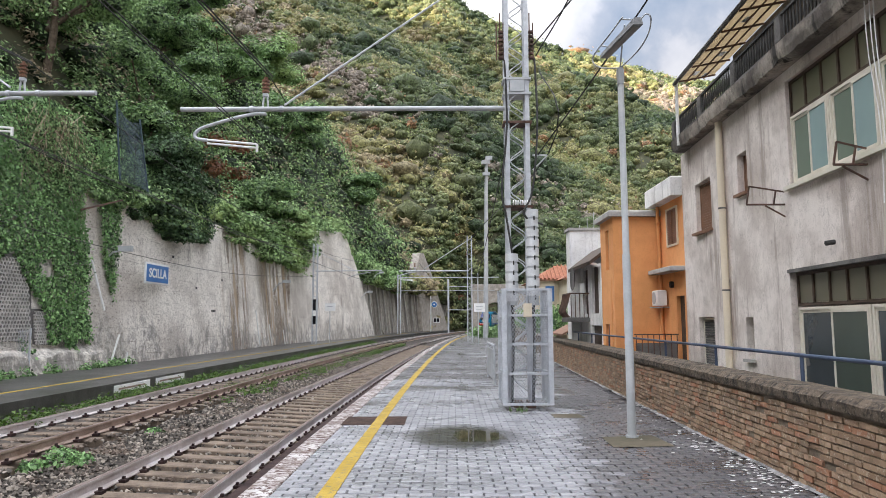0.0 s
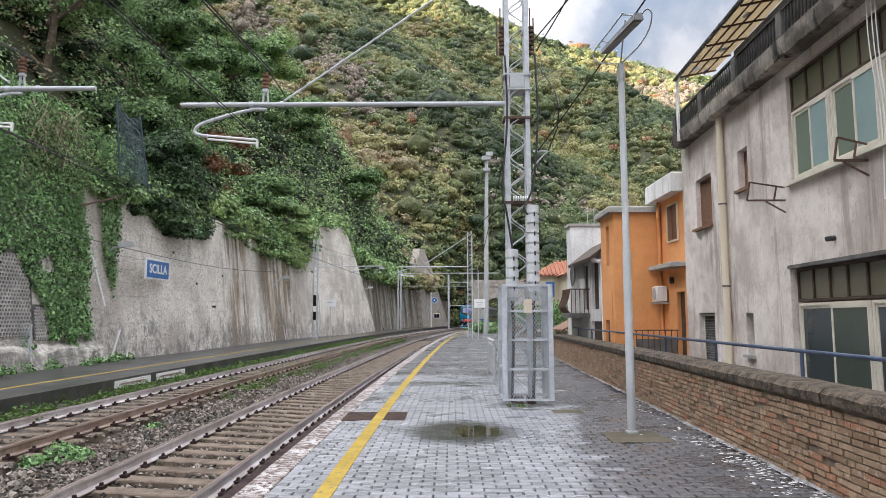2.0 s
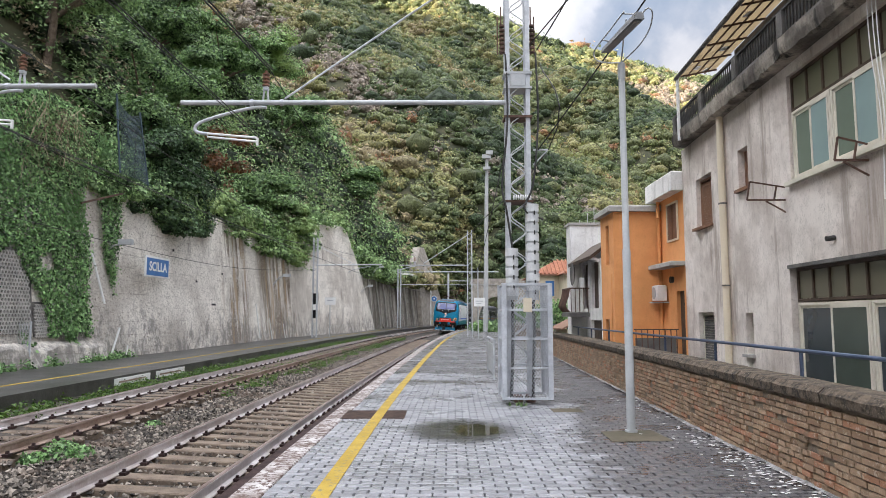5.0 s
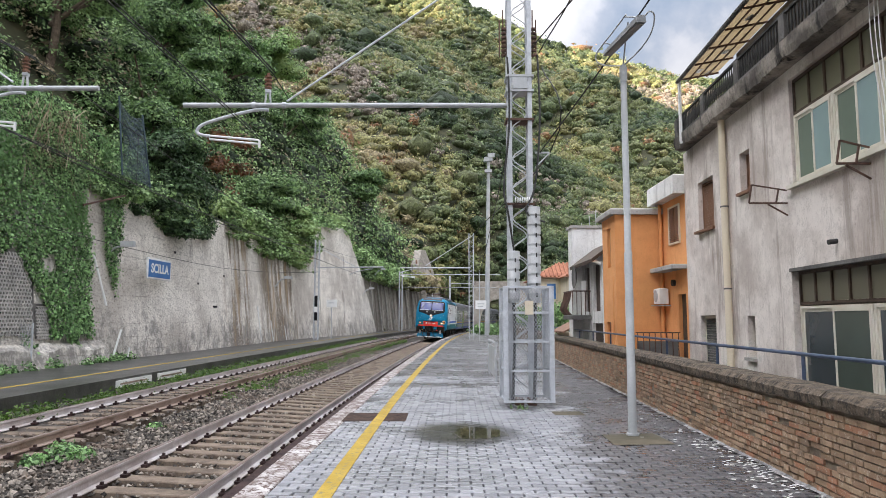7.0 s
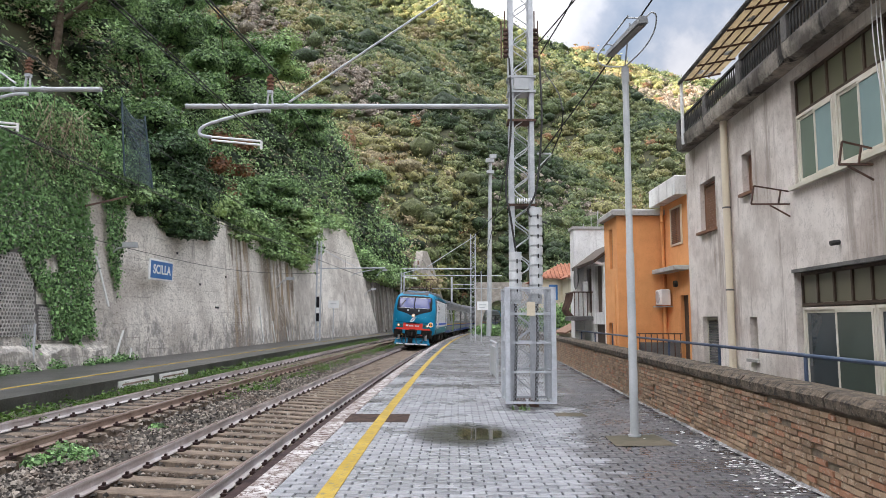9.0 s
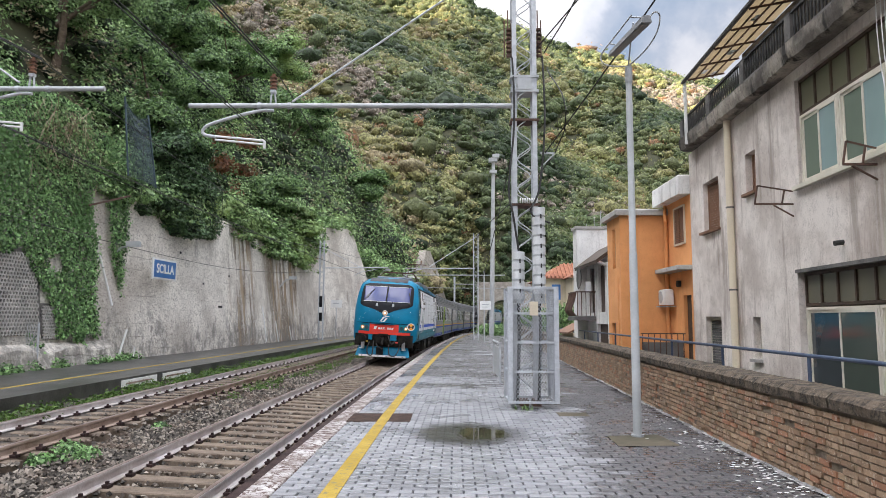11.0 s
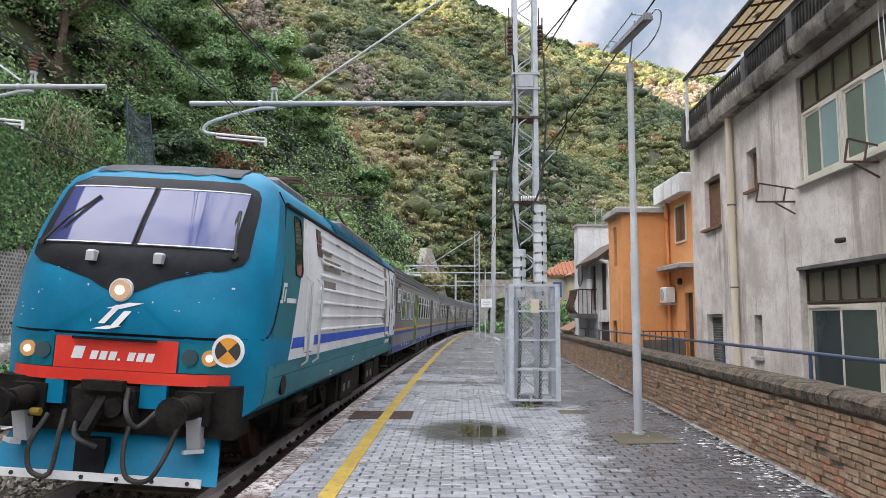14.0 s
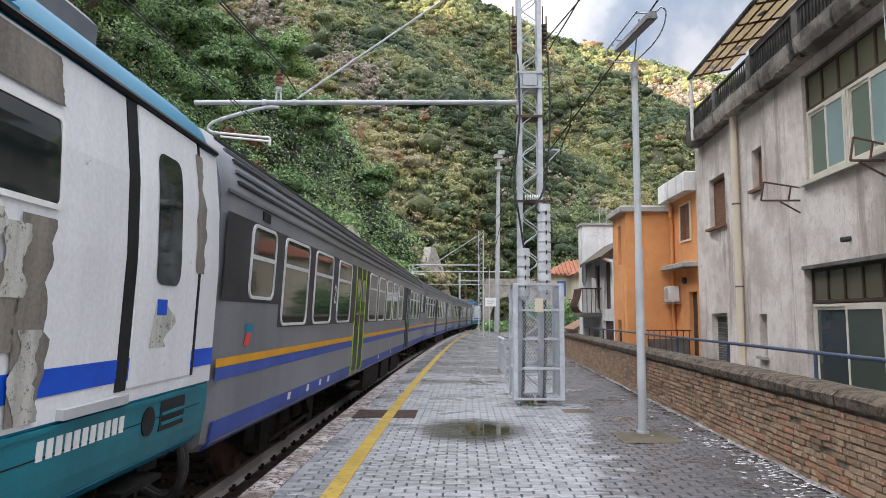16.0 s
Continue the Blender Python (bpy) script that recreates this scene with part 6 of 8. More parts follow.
def lamp_post():
    e = thing("street_lamp", None, "grey steel platform lamp post with a slim lantern", "lamp")
    x, y = 2.67, 9.88
    part("pole", Bm().tube([(x, y, 0), (x, y, 2.6), (x, y, 2.62), (x, y, 5.42)], [0.062, 0.058, 0.050, 0.046], 16), GREYPAINT, e, "two-stage tapered pole", True)
    part("cap", Bm().disc((x, y, 5.28), (0, 0, 1), 0.056, 0.22, 16), GREYPAINT, e, "", True)
    part("base_plate", Bm().disc((x, y, 0.015), (0, 0, 1), 0.09, 0.04, 16), GREYPAINT, e)
    head = part("lantern", Bm().loft([[(2.39, 9.95, 5.60), (2.52, 9.95, 5.60), (2.50, 9.95, 5.68), (2.41, 9.95, 5.68)], [(2.63, 9.0, 5.71), (2.77, 9.0, 5.71), (2.75, 9.0, 5.81), (2.65, 9.0, 5.81)]]), plain("dull_grey_lantern", (0.16, 0.165, 0.17), (0.24, 0.245, 0.25), 4, 0.5, 0.1), e, "slim grey lantern")
    part("diffuser", Bm().loft([[(2.41, 9.9, 5.593), (2.50, 9.9, 5.593), (2.50, 9.9, 5.604), (2.41, 9.9, 5.604)], [(2.65, 9.06, 5.695), (2.75, 9.06, 5.695), (2.75, 9.06, 5.706), (2.65, 9.06, 5.706)]]), plain("dull_diffuser", (0.20, 0.19, 0.18), (0.28, 0.27, 0.26), 4, 0.4, 0.1), head, "dull grey diffuser")
    for pts in ([(2.67, 9.88, 5.42), (2.83, 9.5, 5.53), (2.90, 9.2, 5.66), (2.88, 9.0, 5.80), (2.80, 8.96, 5.84), (2.74, 9.02, 5.78)], [(2.67, 9.88, 5.42), (2.62, 9.55, 5.62), (2.60, 9.3, 5.84)],
                [(2.66, 9.88, 5.42), (2.42, 9.92, 5.44), (2.29, 9.92, 5.50), (2.28, 9.88, 5.62), (2.40, 9.5, 5.74), (2.52, 9.1, 5.86)], [(2.36, 9.75, 5.72), (2.46, 9.75, 5.70)], [(2.50, 9.15, 5.85), (2.68, 9.1, 5.82)]):
        part("stay", Bm().tube(smooth_path(pts, 3), 0.011, 6), GREYPAINT, e, "", True)
    one("soil_patch", Bm().add([(2.24, 9.9, 0.006), (2.22, 9.12, 0.006), (3.04, 9.18, 0.006), (3.0, 10.05, 0.006)], [(0, 1, 2, 3)]), SOIL, "bare earth patch with moss round the lamp post", "soil", "", "structure")


lamp_post()


def far_masts():
    def lattice_post(x, y, h, w, label):
        e = thing("lattice_mast", None, label, "mast", "catenary masts along the line")
        for dx in (-w / 2, w / 2):
            for dy in (-w / 2, w / 2):
                part("chord", Bm().box(x + dx - 0.03, x + dx + 0.03, y + dy - 0.03, y + dy + 0.03, 0, h), GALV, e)
        part("lacing", lattice(Bm(), x - w / 2, x + w / 2, y - w / 2, y + w / 2, 0.1, h - 0.1, 0.4), GALV, e)
        return e
    e = lattice_post(2.15, 55.2, 8.6, 0.36, "pale lattice catenary mast on the platform")
    catenary_arm(e, 55.2, 2.1, -3.6, 5.75, -2.3)
    part("stay", Bm().tube([(-1.6, 55.2, 5.9), (2.1, 55.2, 8.3)], 0.03, 6), GALV, e)
    e = lattice_post(-9.4, 50.0, 7.4, 0.30, "lattice catenary mast by the retaining wall")
    part("arm", Bm().tube([(-9.4, 50, 5.38), (-4.5, 50, 5.42)], 0.045, 8), GREYPAINT, e)
    part("stay", Bm().tube([(-9.4, 50, 6.9), (-6.6, 50, 5.46)], 0.025, 6), GALV, e)
    part("steady_arm", Bm().tube(smooth_path([(-5.3, 50, 5.3), (-6.4, 50, 5.1), (-7.0, 50, 4.85)]), 0.03, 6), GREYPAINT, e)
    for z0, z1, mat in ((1.5, 2.1, MASK), (2.1, 2.5, WHITE), (2.5, 3.3, MASK)):
        part("band", Bm().box(-9.51, -9.29, 49.80, 49.82, z0, z1), mat, e, "black and white painted band")
    e = thing("lattice_mast", None, "twin-channel catenary mast by the stone wall", "mast", "catenary masts along the line")
    for dx in (-0.2, 0.15):
        part("chord", Bm().box(-5.6 + dx, -5.45 + dx, 86, 86.2, 0, 7.6), GALV, e)
    part("arm", Bm().tube([(-5.5, 86, 7.0), (-5.5, 86, 7.2), (7.0, 86, 7.2)], 0.06, 8), GREYPAINT, e)
    part("cross_span", Bm().tube([(-5.5, 86, 5.6), (6.5, 86, 5.55)], 0.04, 6), GREYPAINT, e)
    e = thing("lattice_mast", None, "distant catenary mast before the tunnel mouth", "mast", "catenary masts along the line")
    part("chord", Bm().box(0.7, 1.0, 112, 112.3, -0.5, 8.6), GALV, e)
    part("arm", Bm().tube([(0.8, 112, 7.4), (11, 112, 7.4)], 0.06, 8).tube([(0.8, 112, 3.6), (6, 112, 3.5)], 0.06, 8), GREYPAINT, e)
    e = thing("flood_light", None, "very tall grey floodlight pole beyond the platform", "lamp")
    part("pole", Bm().tube([(4.35, 70.4, -0.2), (4.6, 70.4, 18.4)], [0.27, 0.17], 14), GREYPAINT, e, "", True)
    part("flood_head", Bm().box(4.1, 5.0, 70.0, 70.6, 18.1, 18.5), GREYPAINT, e)
    part("flood_head", Bm().box(4.2, 4.95, 70.0, 70.6, 16.9, 17.2), GREYPAINT, e)
    part("flood_head", Bm().box(4.5, 5.2, 69.9, 70.4, 18.5, 18.9), GREYPAINT, e)
    s = thing("notice_board", None, "pale sign board on a post at the platform end", "sign")
    part("board", Bm().box(2.25, 3.05, 50, 50.03, 2.35, 2.98), WHITE, s)
    part("post", Bm().tube([(2.55, 50.05, 0), (2.55, 50.05, 5.2)], 0.04, 8), GREYPAINT, s)
    part("lettering", Bm().box(2.4, 2.9, 49.99, 49.998, 2.7, 2.76), GREYPAINT, s)
    part("lettering", Bm().box(2.4, 2.8, 49.99, 49.998, 2.52, 2.57), GREYPAINT, s)
    s = thing("notice_board", None, "white notice on a thin post below the wall", "sign")
    part("board", Bm().box(-9.0, -8.2, 51.97, 52, 2.5, 3.08), WHITE, s)
    part("post", Bm().tube([(-8.62, 52.03, 0.1), (-8.62, 52.03, 3.0)], 0.035, 8), GREYPAINT, s)
    part("lettering", Bm().box(-8.85, -8.4, 51.96, 51.968, 2.8, 2.86), GREYPAINT, s)
    s = thing("signal_post", None, "white post with a round blue sign and number plates", "signal")
    part("post", Bm().tube([(-2.0, 109.5, -0.3), (-2.0, 109.5, 5.7)], 0.09, 8), WHITE, s)
    part("round_sign", Bm().disc((-1.45, 109.4, 4.4), (0, 1, 0), 0.42, 0.05, 20), SIGNBLUE, s, "round blue sign")
    part("sign_ring", Bm().disc((-1.45, 109.43, 4.4), (0, 1, 0), 0.5, 0.04, 20), WHITE, s)
    part("sign_centre", Bm().disc((-1.45, 109.36, 4.4), (0, 1, 0), 0.12, 0.02, 12), WHITE, s)
    part("bracket", Bm().bar((-2.0, 109.5, 4.4), (-1.45, 109.5, 4.4), 0.06).bar((-2.0, 109.5, 1.9), (-1.1, 109.5, 1.9), 0.06), GREYPAINT, s)
    for k in range(2):
        part("plate", Bm().box(-1.5 + k * 0.45, -1.1 + k * 0.45, 109.4, 109.45, 1.6, 2.2), MASK, s)
    part("plate_frame", Bm().box(-1.58, -0.57, 109.46, 109.5, 1.5, 2.3), WHITE, s)
    for x, y, z in ((-12.55, 25.7, 4.3), (-10.9, 45.2, 4.2), (-8.0, 70, 4.6), (-7.4, 76, 7.0)):
        w = thing("wall_lamp", None, "small lamp on a bracket fixed to the retaining wall", "lamp", "lamps on the retaining wall")
        part("bracket", Bm().tube([(x - 0.4, y, z - 0.5), (x, y, z), (x + 0.4, y, z + 0.1)], 0.04, 6), GREYPAINT, w)
        part("head", Bm().box(x + 0.25, x + 0.75, y - 0.1, y + 0.1, z + 0.05, z + 0.25), GREYPAINT, w)
    b = thing("guard_rail", None, "short steel tube barrier on the platform", "railing")
    for x, y in ((1.33, 18.0), (1.33, 20.5)):
        part("upright", Bm().tube([(x, y, 0), (x, y, 1.02)], 0.03, 8), GALV, b)
    part("top_bar", Bm().tube([(1.33, 17.95, 1.02), (1.33, 20.55, 1.02)], 0.03, 8), GALV, b)
    part("middle_bar", Bm().tube([(1.33, 18, 0.5), (1.33, 20.5, 0.5)], 0.025, 8), GALV, b)
    part("panel", Bm().box(1.31, 1.35, 18.05, 20.45, 0.12, 0.9), GREYPAINT, b)
    # left bracket arm carried by a mast outside the view
    e = thing("lattice_mast", None, "lattice mast whose arm carries the far track's wire", "mast")
    for dx in (-0.18, 0.18):
        for dy in (-0.15, 0.15):
            part("chord", Bm().box(-12.6 + dx, -12.5 + dx, 13.3 + dy, 13.38 + dy, 0.0, 9.2), GALV, e)
    part("lacing", lattice(Bm(), -12.72, -12.38, 13.2, 13.5, 0.3, 9.1, 0.36), GALV, e)
    catenary_arm(e, 13.35, -12.5, -7.0, 6.27, -8.5)
    part("stay", Bm().tube([(-8.75, 13.35, 6.4), (-12.5, 13.35, 9.0)], 0.022, 6), GALV, e)


far_masts()


def wires():
    """Catenary wires and droppers, sagging from arm to arm."""
    def wire(pts, r, label="dark overhead line wire"):
        one("overhead_wire", Bm().tube(smooth_path(pts, 6), r, 5), BLACK, label, "wire", "overhead wires")
    def span(s0, s1, o0, o1, z0, z1, sag, r):
        pts = [along(s0 + (s1 - s0) * k / 6, o0 + (o1 - o0) * k / 6, z0 + (z1 - z0) * k / 6 - sag * (1 - (2 * k / 6 - 1) ** 2)) for k in range(7)]
        wire(pts, r)
    for o in (0.0, -4.95):
        a = 13.35
        dz = 0.35 if o < 0 else 0.0
        span(-30, a, o - 0.15, o, 6.6 + dz, 6.6 + dz, 0.9, 0.014)
        span(-30, a, o - 0.05, o + 0.06, 6.62 + dz, 6.6 + dz, 0.92, 0.014)
        span(a, 55, o, o - 0.1 + (0.6 if o else 0), 6.6 + dz, 6.45, 0.85, 0.011)
        span(55, 112, o - 0.1 + (0.6 if o else 0), o, 6.45, 6.5, 0.85, 0.011)
        for d in (-0.03, 0.03):
            span(-30, a, o - 0.1 + d, o + d, 5.05 + dz * 0.6, 5.05 + dz * 0.6, 0.03, 0.008)
            span(a, 55, o + d, o - 0.1 + (0.6 if o else 0) + d, 5.05 + dz * 0.6, 4.95, 0.03, 0.008)
            span(55, 112, o - 0.1 + (0.6 if o else 0) + d, o + d, 4.95, 5.0, 0.03, 0.008)
        for s in (18, 24, 30, 36, 42, 48):
            t = (s - a) / (55 - a)
            z = 6.6 + dz + (6.45 - 6.6 - dz) * t - 0.85 * (1 - (2 * t - 1) ** 2)
            p, q = along(s, o, z), along(s, o, 5.0)
            one("dropper", Bm().tube([p, q], 0.006, 4), BLACK, "thin dropper between the overhead wires", "wire", "droppers")
    wire([(1.95, 13.3, 6.7), (2.1, 13.35, 4.95), (1.2, 30, 5.2), (2.1, 55, 6.2)], 0.012)
    wire([(1.9, 13.3, 7.0), (2.4, 8, 7.4), (3.2, -8, 9.5)], 0.013)
    wire([(1.75, 13.3, 7.1), (3.0, 6.0, 6.9), (5.6, -6, 8)], 0.013)
    wire([(1.9, 13.35, 4.95), (2.8, 9.0, 6.0), (4.2, 2.0, 8.0)], 0.013)
    wire([(1.35, 13.5, 5.4), (1.6, 30, 3.9), (2.3, 55, 4.2)], 0.012)
    wire([(-14, -4, 9.8), (-13.0, 20, 7.2), (-11.6, 38, 6.6), (-9.4, 50, 6.8)], 0.02)
    wire([(-13, 2, 5.2), (-12.6, 16, 4.6), (-11.8, 36, 4.3), (-9.4, 50, 5.0)], 0.012)


wires()


# ---- on the retaining wall ----
def station_sign():
    e = thing("station_sign", None, "blue enamel station name sign with white border on the wall", "sign")
    m = pose(-11.92, 28.25, 3.66, 90, 0, 88)
    part("panel", Bm().bevel(-1.08, 1.08, -0.43, 0.43, 0.0, 0.06, 0.02), WHITE, e, "white bordered panel", m=m)
    part("field", Bm().box(-0.99, 0.99, -0.35, 0.35, 0.06, 0.068), SIGNBLUE, e, "blue field", m=m)
    cu = bpy.data.curves.new("name", "FONT")
    cu.body, cu.size, cu.align_x, cu.align_y, cu.extrude, cu.offset = "SCILLA", 0.52, "CENTER", "CENTER", 0.004, 0.012
    tmp = new("name", cu)
    me = bpy.data.meshes.new_from_object(tmp.evaluated_get(bpy.context.evaluated_depsgraph_get()))
    bpy.data.objects.remove(tmp)
    me.materials.clear()
    part("name_lettering", me, WHITE, e, "white capitals SCILLA", m=m @ pose(0, 0, 0.074))


station_sign()


def wall_bits():
    p = thing("drain_pipe", None, "thin white pipe running down the retaining wall", "pipe")
    part("pipe", Bm().tube([(-12.62, 24.35, 3.9), (-12.35, 24.9, 2.1)], 0.04, 8).tube([(-11.95, 25.3, 1.23), (-12.1, 25.0, 0.1)], 0.038, 8), WHITE, p)
    one("drain_pipe", Bm().tube([(-11.9, 25.9, 0.55), (-11.9, 25.8, 0.12)], 0.03, 8), WHITE, "short white pipe stub at the wall's foot", "pipe")
    # drain slots as proud black boxes, their inner shade given by colour
    for y, z in ((35.4, 2.2), (33.5, 3.3), (37.2, 3.9), (31.0, 4.6)):
        one("weep_hole", Bm().box(wall_line(y) - 0.1 * z - 0.05, wall_line(y) - 0.1 * z + 0.03, y, y + (0.55 if z < 2.5 else 0.14), z, z + 0.1), MASK, "black plate for the shaded drain slot in the retaining wall", "drain")
    for y, h0, h1 in ((43.2, 0.2, 2.4), (45.9, 0.1, 1.5), (49.0, 0.1, 1.1)):
        one("drain_pipe", Bm().tube([(wall_line(y) + 0.02, y, h0), (wall_line(y) - 0.1 * h1 + 0.02, y - 0.3, h1)], 0.035, 8), WHITE, "thin pale pipe on the stained wall", "pipe")
    f = thing("wire_fence", None, "grey wire mesh fence panel on the far platform", "fence")
    for x in (-12.4, -14.6):
        part("post", Bm().tube([(x, 20.6, 0.1), (x, 20.6, 1.5)], 0.03, 8), GALV, f)
    bm = Bm()
    for k in range(44):
        bm.bar((-12.4 - k * 0.05, 20.6, 0.2), (-12.4 - k * 0.05, 20.6, 1.45), 0.006)
    for k in range(26):
        bm.bar((-12.4, 20.6, 0.2 + k * 0.05), (-14.6, 20.6, 0.2 + k * 0.05), 0.006)
    tagged(part("mesh", bm, GALV, f), kind="stuff")
    # ribs of the stone wall and the rusty bracket high on the ivy
    for y in np.arange(72, 128, 4.5):
        x = wall_line(y) - 0.5
        one("drain_pipe", Bm().tube([(x + 0.08, y, 0.1), (x - 0.52, y - 0.8, 6.0)], 0.07, 6), CONCRETE, "pale vertical drain rib on the stone wall", "pipe")
    one("iron_bracket", Bm().bar((-12.7, 23.6, 5.6), (-12.2, 25.6, 6.3), 0.06), DARKRUST, "rusty iron bar sticking out of the ivy", "bracket")
    facing = thing("honeycomb_facing", None, "pale honeycomb facing blocks over the retaining wall's foot", "wall facing")
    # dark sheets on the wall face put the shade of the cells into colour
    part("backing", Bm().loft([[(wall_line(y) - 0.1 * z + d, y, z) for z, d in ((1.15, 0.0), (1.15, 0.03), (3.75, 0.03), (3.75, 0.0))] for y in (18.4, 21.3)]), DARKCONC, facing, "dark sheet for the shaded hollows of the blocks")
    tagged(part("honeycomb", honeycomb(18.45, 21.2, 1.2, 3.7, 0.135), CONCRETE, facing, "pale hexagonal cells"), kind="stuff")
    part("backing", Bm().loft([[(wall_line(y) - 0.1 * z + d, y, z) for z, d in ((1.0, 0.0), (1.0, 0.03), (2.1, 0.03), (2.1, 0.0))] for y in (21.32, 22.2)]), DARKCONC, facing)
    tagged(part("honeycomb", honeycomb(21.36, 22.15, 1.05, 2.05, 0.115), CONCRETE, facing), kind="stuff")
    plinth = Bm().loft([[(wall_line(y) + 0.02, y, 0.1), (wall_line(y) + 0.34 + 0.05 * math.sin(y * 3.1), y, 0.1), (wall_line(y) + 0.26 + 0.05 * math.sin(y * 5.3), y, 0.62 + 0.08 * math.sin(y * 2.3)), (wall_line(y) - 0.06, y, 0.85)] for y in np.arange(18.5, 24.9, 0.3)])
    one("wall_plinth", plinth, RETAIN, "rough crumbling plinth at the retaining wall's foot", "plinth", "", "structure")
    one("boundary_net", net_panel(), plain("net_plastic", (0.02, 0.04, 0.05), (0.05, 0.085, 0.10), 3, 0.6, 0.2), "torn blue-green rockfall net hanging on the slope", "net", "", "stuff")
    # stone arch of the road bridge at the end
    bm = Bm()
    n = 14
    for k in range(n):
        a0, a1 = math.pi * k / n, math.pi * (k + 1) / n
        p0, p1 = (7.6 - 2.6 * math.cos(a0), 1.0 + 3.4 * math.sin(a0)), (7.6 - 2.6 * math.cos(a1), 1.0 + 3.4 * math.sin(a1))
        vs = [(p[0], y, z) for y in (96, 100) for p, z in ((p0, p0[1]), (p1, p1[1]), (p1, 6.0), (p0, 6.0))]
        bm.add(vs, [(0, 1, 2, 3), (7, 6, 5, 4), (1, 0, 4, 5), (2, 1, 5, 6), (3, 2, 6, 7), (0, 3, 7, 4)])
    bm.box(10.2, 16, 96, 100, -1.6, 6.0).box(4.1, 5.0, 96, 100, -1.6, 6.0)
    one("stone_bridge", bm, STONEWALL, "stone arch bridge wall at the end of the platform", "bridge", "", "structure")
    one("bridge_parapet", Bm().box(3.9, 16, 95.9, 96.3, 6.0, 6.9), STONEWALL, "stone parapet on the bridge", "wall", "", "structure")


def honeycomb(y0, y1, z0, z1, step):
    """Open hexagonal facing blocks standing proud of a dark backing."""
    bm = Bm()
    at = lambda y, z: (wall_line(y) - 0.10 * z + 0.05, y, z)
    h = step * math.sqrt(3) / 2
    for j in range(int((z1 - z0) / h)):
        for i in range(int((y1 - y0) / step)):
            cy, cz = y0 + (i + 0.5 * (j % 2)) * step, z0 + j * h
            ring = [at(cy + step * 0.577 * math.sin(math.pi * k / 3), cz + step * 0.577 * math.cos(math.pi * k / 3)) for k in range(6)]
            for k in range(3):
                bm.bar(ring[k], ring[k + 1], 0.05, 0.045)
    return bm


def net_panel():
    """A sagging rockfall net between two leaning posts."""
    bm = Bm()
    at = lambda u, v: (-12.15 - 0.3 * v + 0.10 * math.sin(3 * u + 2 * v), 25.2 + 2.4 * u + 0.1 * math.sin(5 * v), 7.0 + 2.9 * v - 0.25 * math.sin(math.pi * u) * v)
    n = 20
    for k in range(-n, 2 * n + 1):
        for sgn in (0, 1):
            pts = [at(u, v) for u, v in ((((k + (j if sgn else -j)) / n), j / n) for j in range(n + 1)) if 0 <= u <= 1]
            if len(pts) > 1:
                bm.tube(pts, 0.007, 3)
    bm.tube([at(0, 0), at(0, 1.05)], 0.04, 6).tube([at(1, 0), at(1, 1.05)], 0.04, 6)
    return bm


wall_bits()
# ---- plants ----
RNG = np.random.default_rng(7)


def leaf_cloud(centres, radii, count, size, squash=0.8, lift=0.35, hollow=0.45, wild=0.5, corners=4):
    """Leaves scattered through round clumps: arrays of corners and faces."""
    centres, radii = np.asarray(centres, float), np.asarray(radii, float)
    n = len(centres)
    d = RNG.normal(size=(n, count, 3))
    d /= np.linalg.norm(d, axis=2, keepdims=True)
    d[:, :, 2] = np.abs(d[:, :, 2]) * 0.35 + d[:, :, 2] * 0.65
    rad = radii[:, None] * (hollow + (1 - hollow) * RNG.random((n, count)) ** 0.6) * (0.8 + 0.4 * RNG.random((n, count)))
    p = centres[:, None] + d * rad[:, :, None] * np.array([1, 1, squash])
    nrm = d + RNG.normal(size=d.shape) * wild + np.array([0, 0, lift])
    nrm /= np.linalg.norm(nrm, axis=2, keepdims=True)
    a = np.cross(nrm, RNG.normal(size=d.shape))
    a /= np.linalg.norm(a, axis=2, keepdims=True)
    b = np.cross(nrm, a)
    s = (np.asarray(size) * np.ones(n))[:, None, None] * (0.6 + 0.8 * RNG.random((n, count, 1)))
    v = np.stack([p - a * s, p - b * s * 0.6, p + a * s, p + b * s * 0.6] if corners == 4 else [p - a * s, p + a * s, p + b * s * 1.3], 2).reshape(-1, 3)
    return v, np.arange(len(v)).reshape(-1, corners)


GOLD = (1 + 5 ** 0.5) / 2
ICO_V = np.array([(s * a, t * b, 0) for a, b in ((1, GOLD),) for s in (-1, 1) for t in (-1, 1)] + [(0, s, t * GOLD) for s in (-1, 1) for t in (-1, 1)] + [(s * GOLD, 0, t) for s in (-1, 1) for t in (-1, 1)]) / math.sqrt(1 + GOLD ** 2)
ICO_F = np.array([(i, j, k) for i in range(12) for j in range(12) for k in range(12) if i < j and i < k and j != k
                  and all(abs(np.linalg.norm(ICO_V[p] - ICO_V[q]) - 2 / math.sqrt(1 + GOLD ** 2)) < 0.01 for p, q in ((i, j), (j, k), (i, k)))
                  and np.dot(np.cross(ICO_V[j] - ICO_V[i], ICO_V[k] - ICO_V[i]), ICO_V[i]) > 0])


def finer():
    """The round solid once more divided."""
    vs, ids, fs = [tuple(v) for v in ICO_V], {}, []
    def mid(p, q):
        key = (min(p, q), max(p, q))
        if key not in ids:
            m = (np.array(vs[p]) + np.array(vs[q])) / 2
            ids[key] = len(vs)
            vs.append(tuple(m / np.linalg.norm(m)))
        return ids[key]
    for p, q, r in ICO_F:
        a, b, c = mid(p, q), mid(q, r), mid(r, p)
        fs += [(p, a, c), (a, q, b), (c, b, r), (a, b, c)]
    return np.array(vs), np.array(fs)


FINE_V, FINE_F = finer()


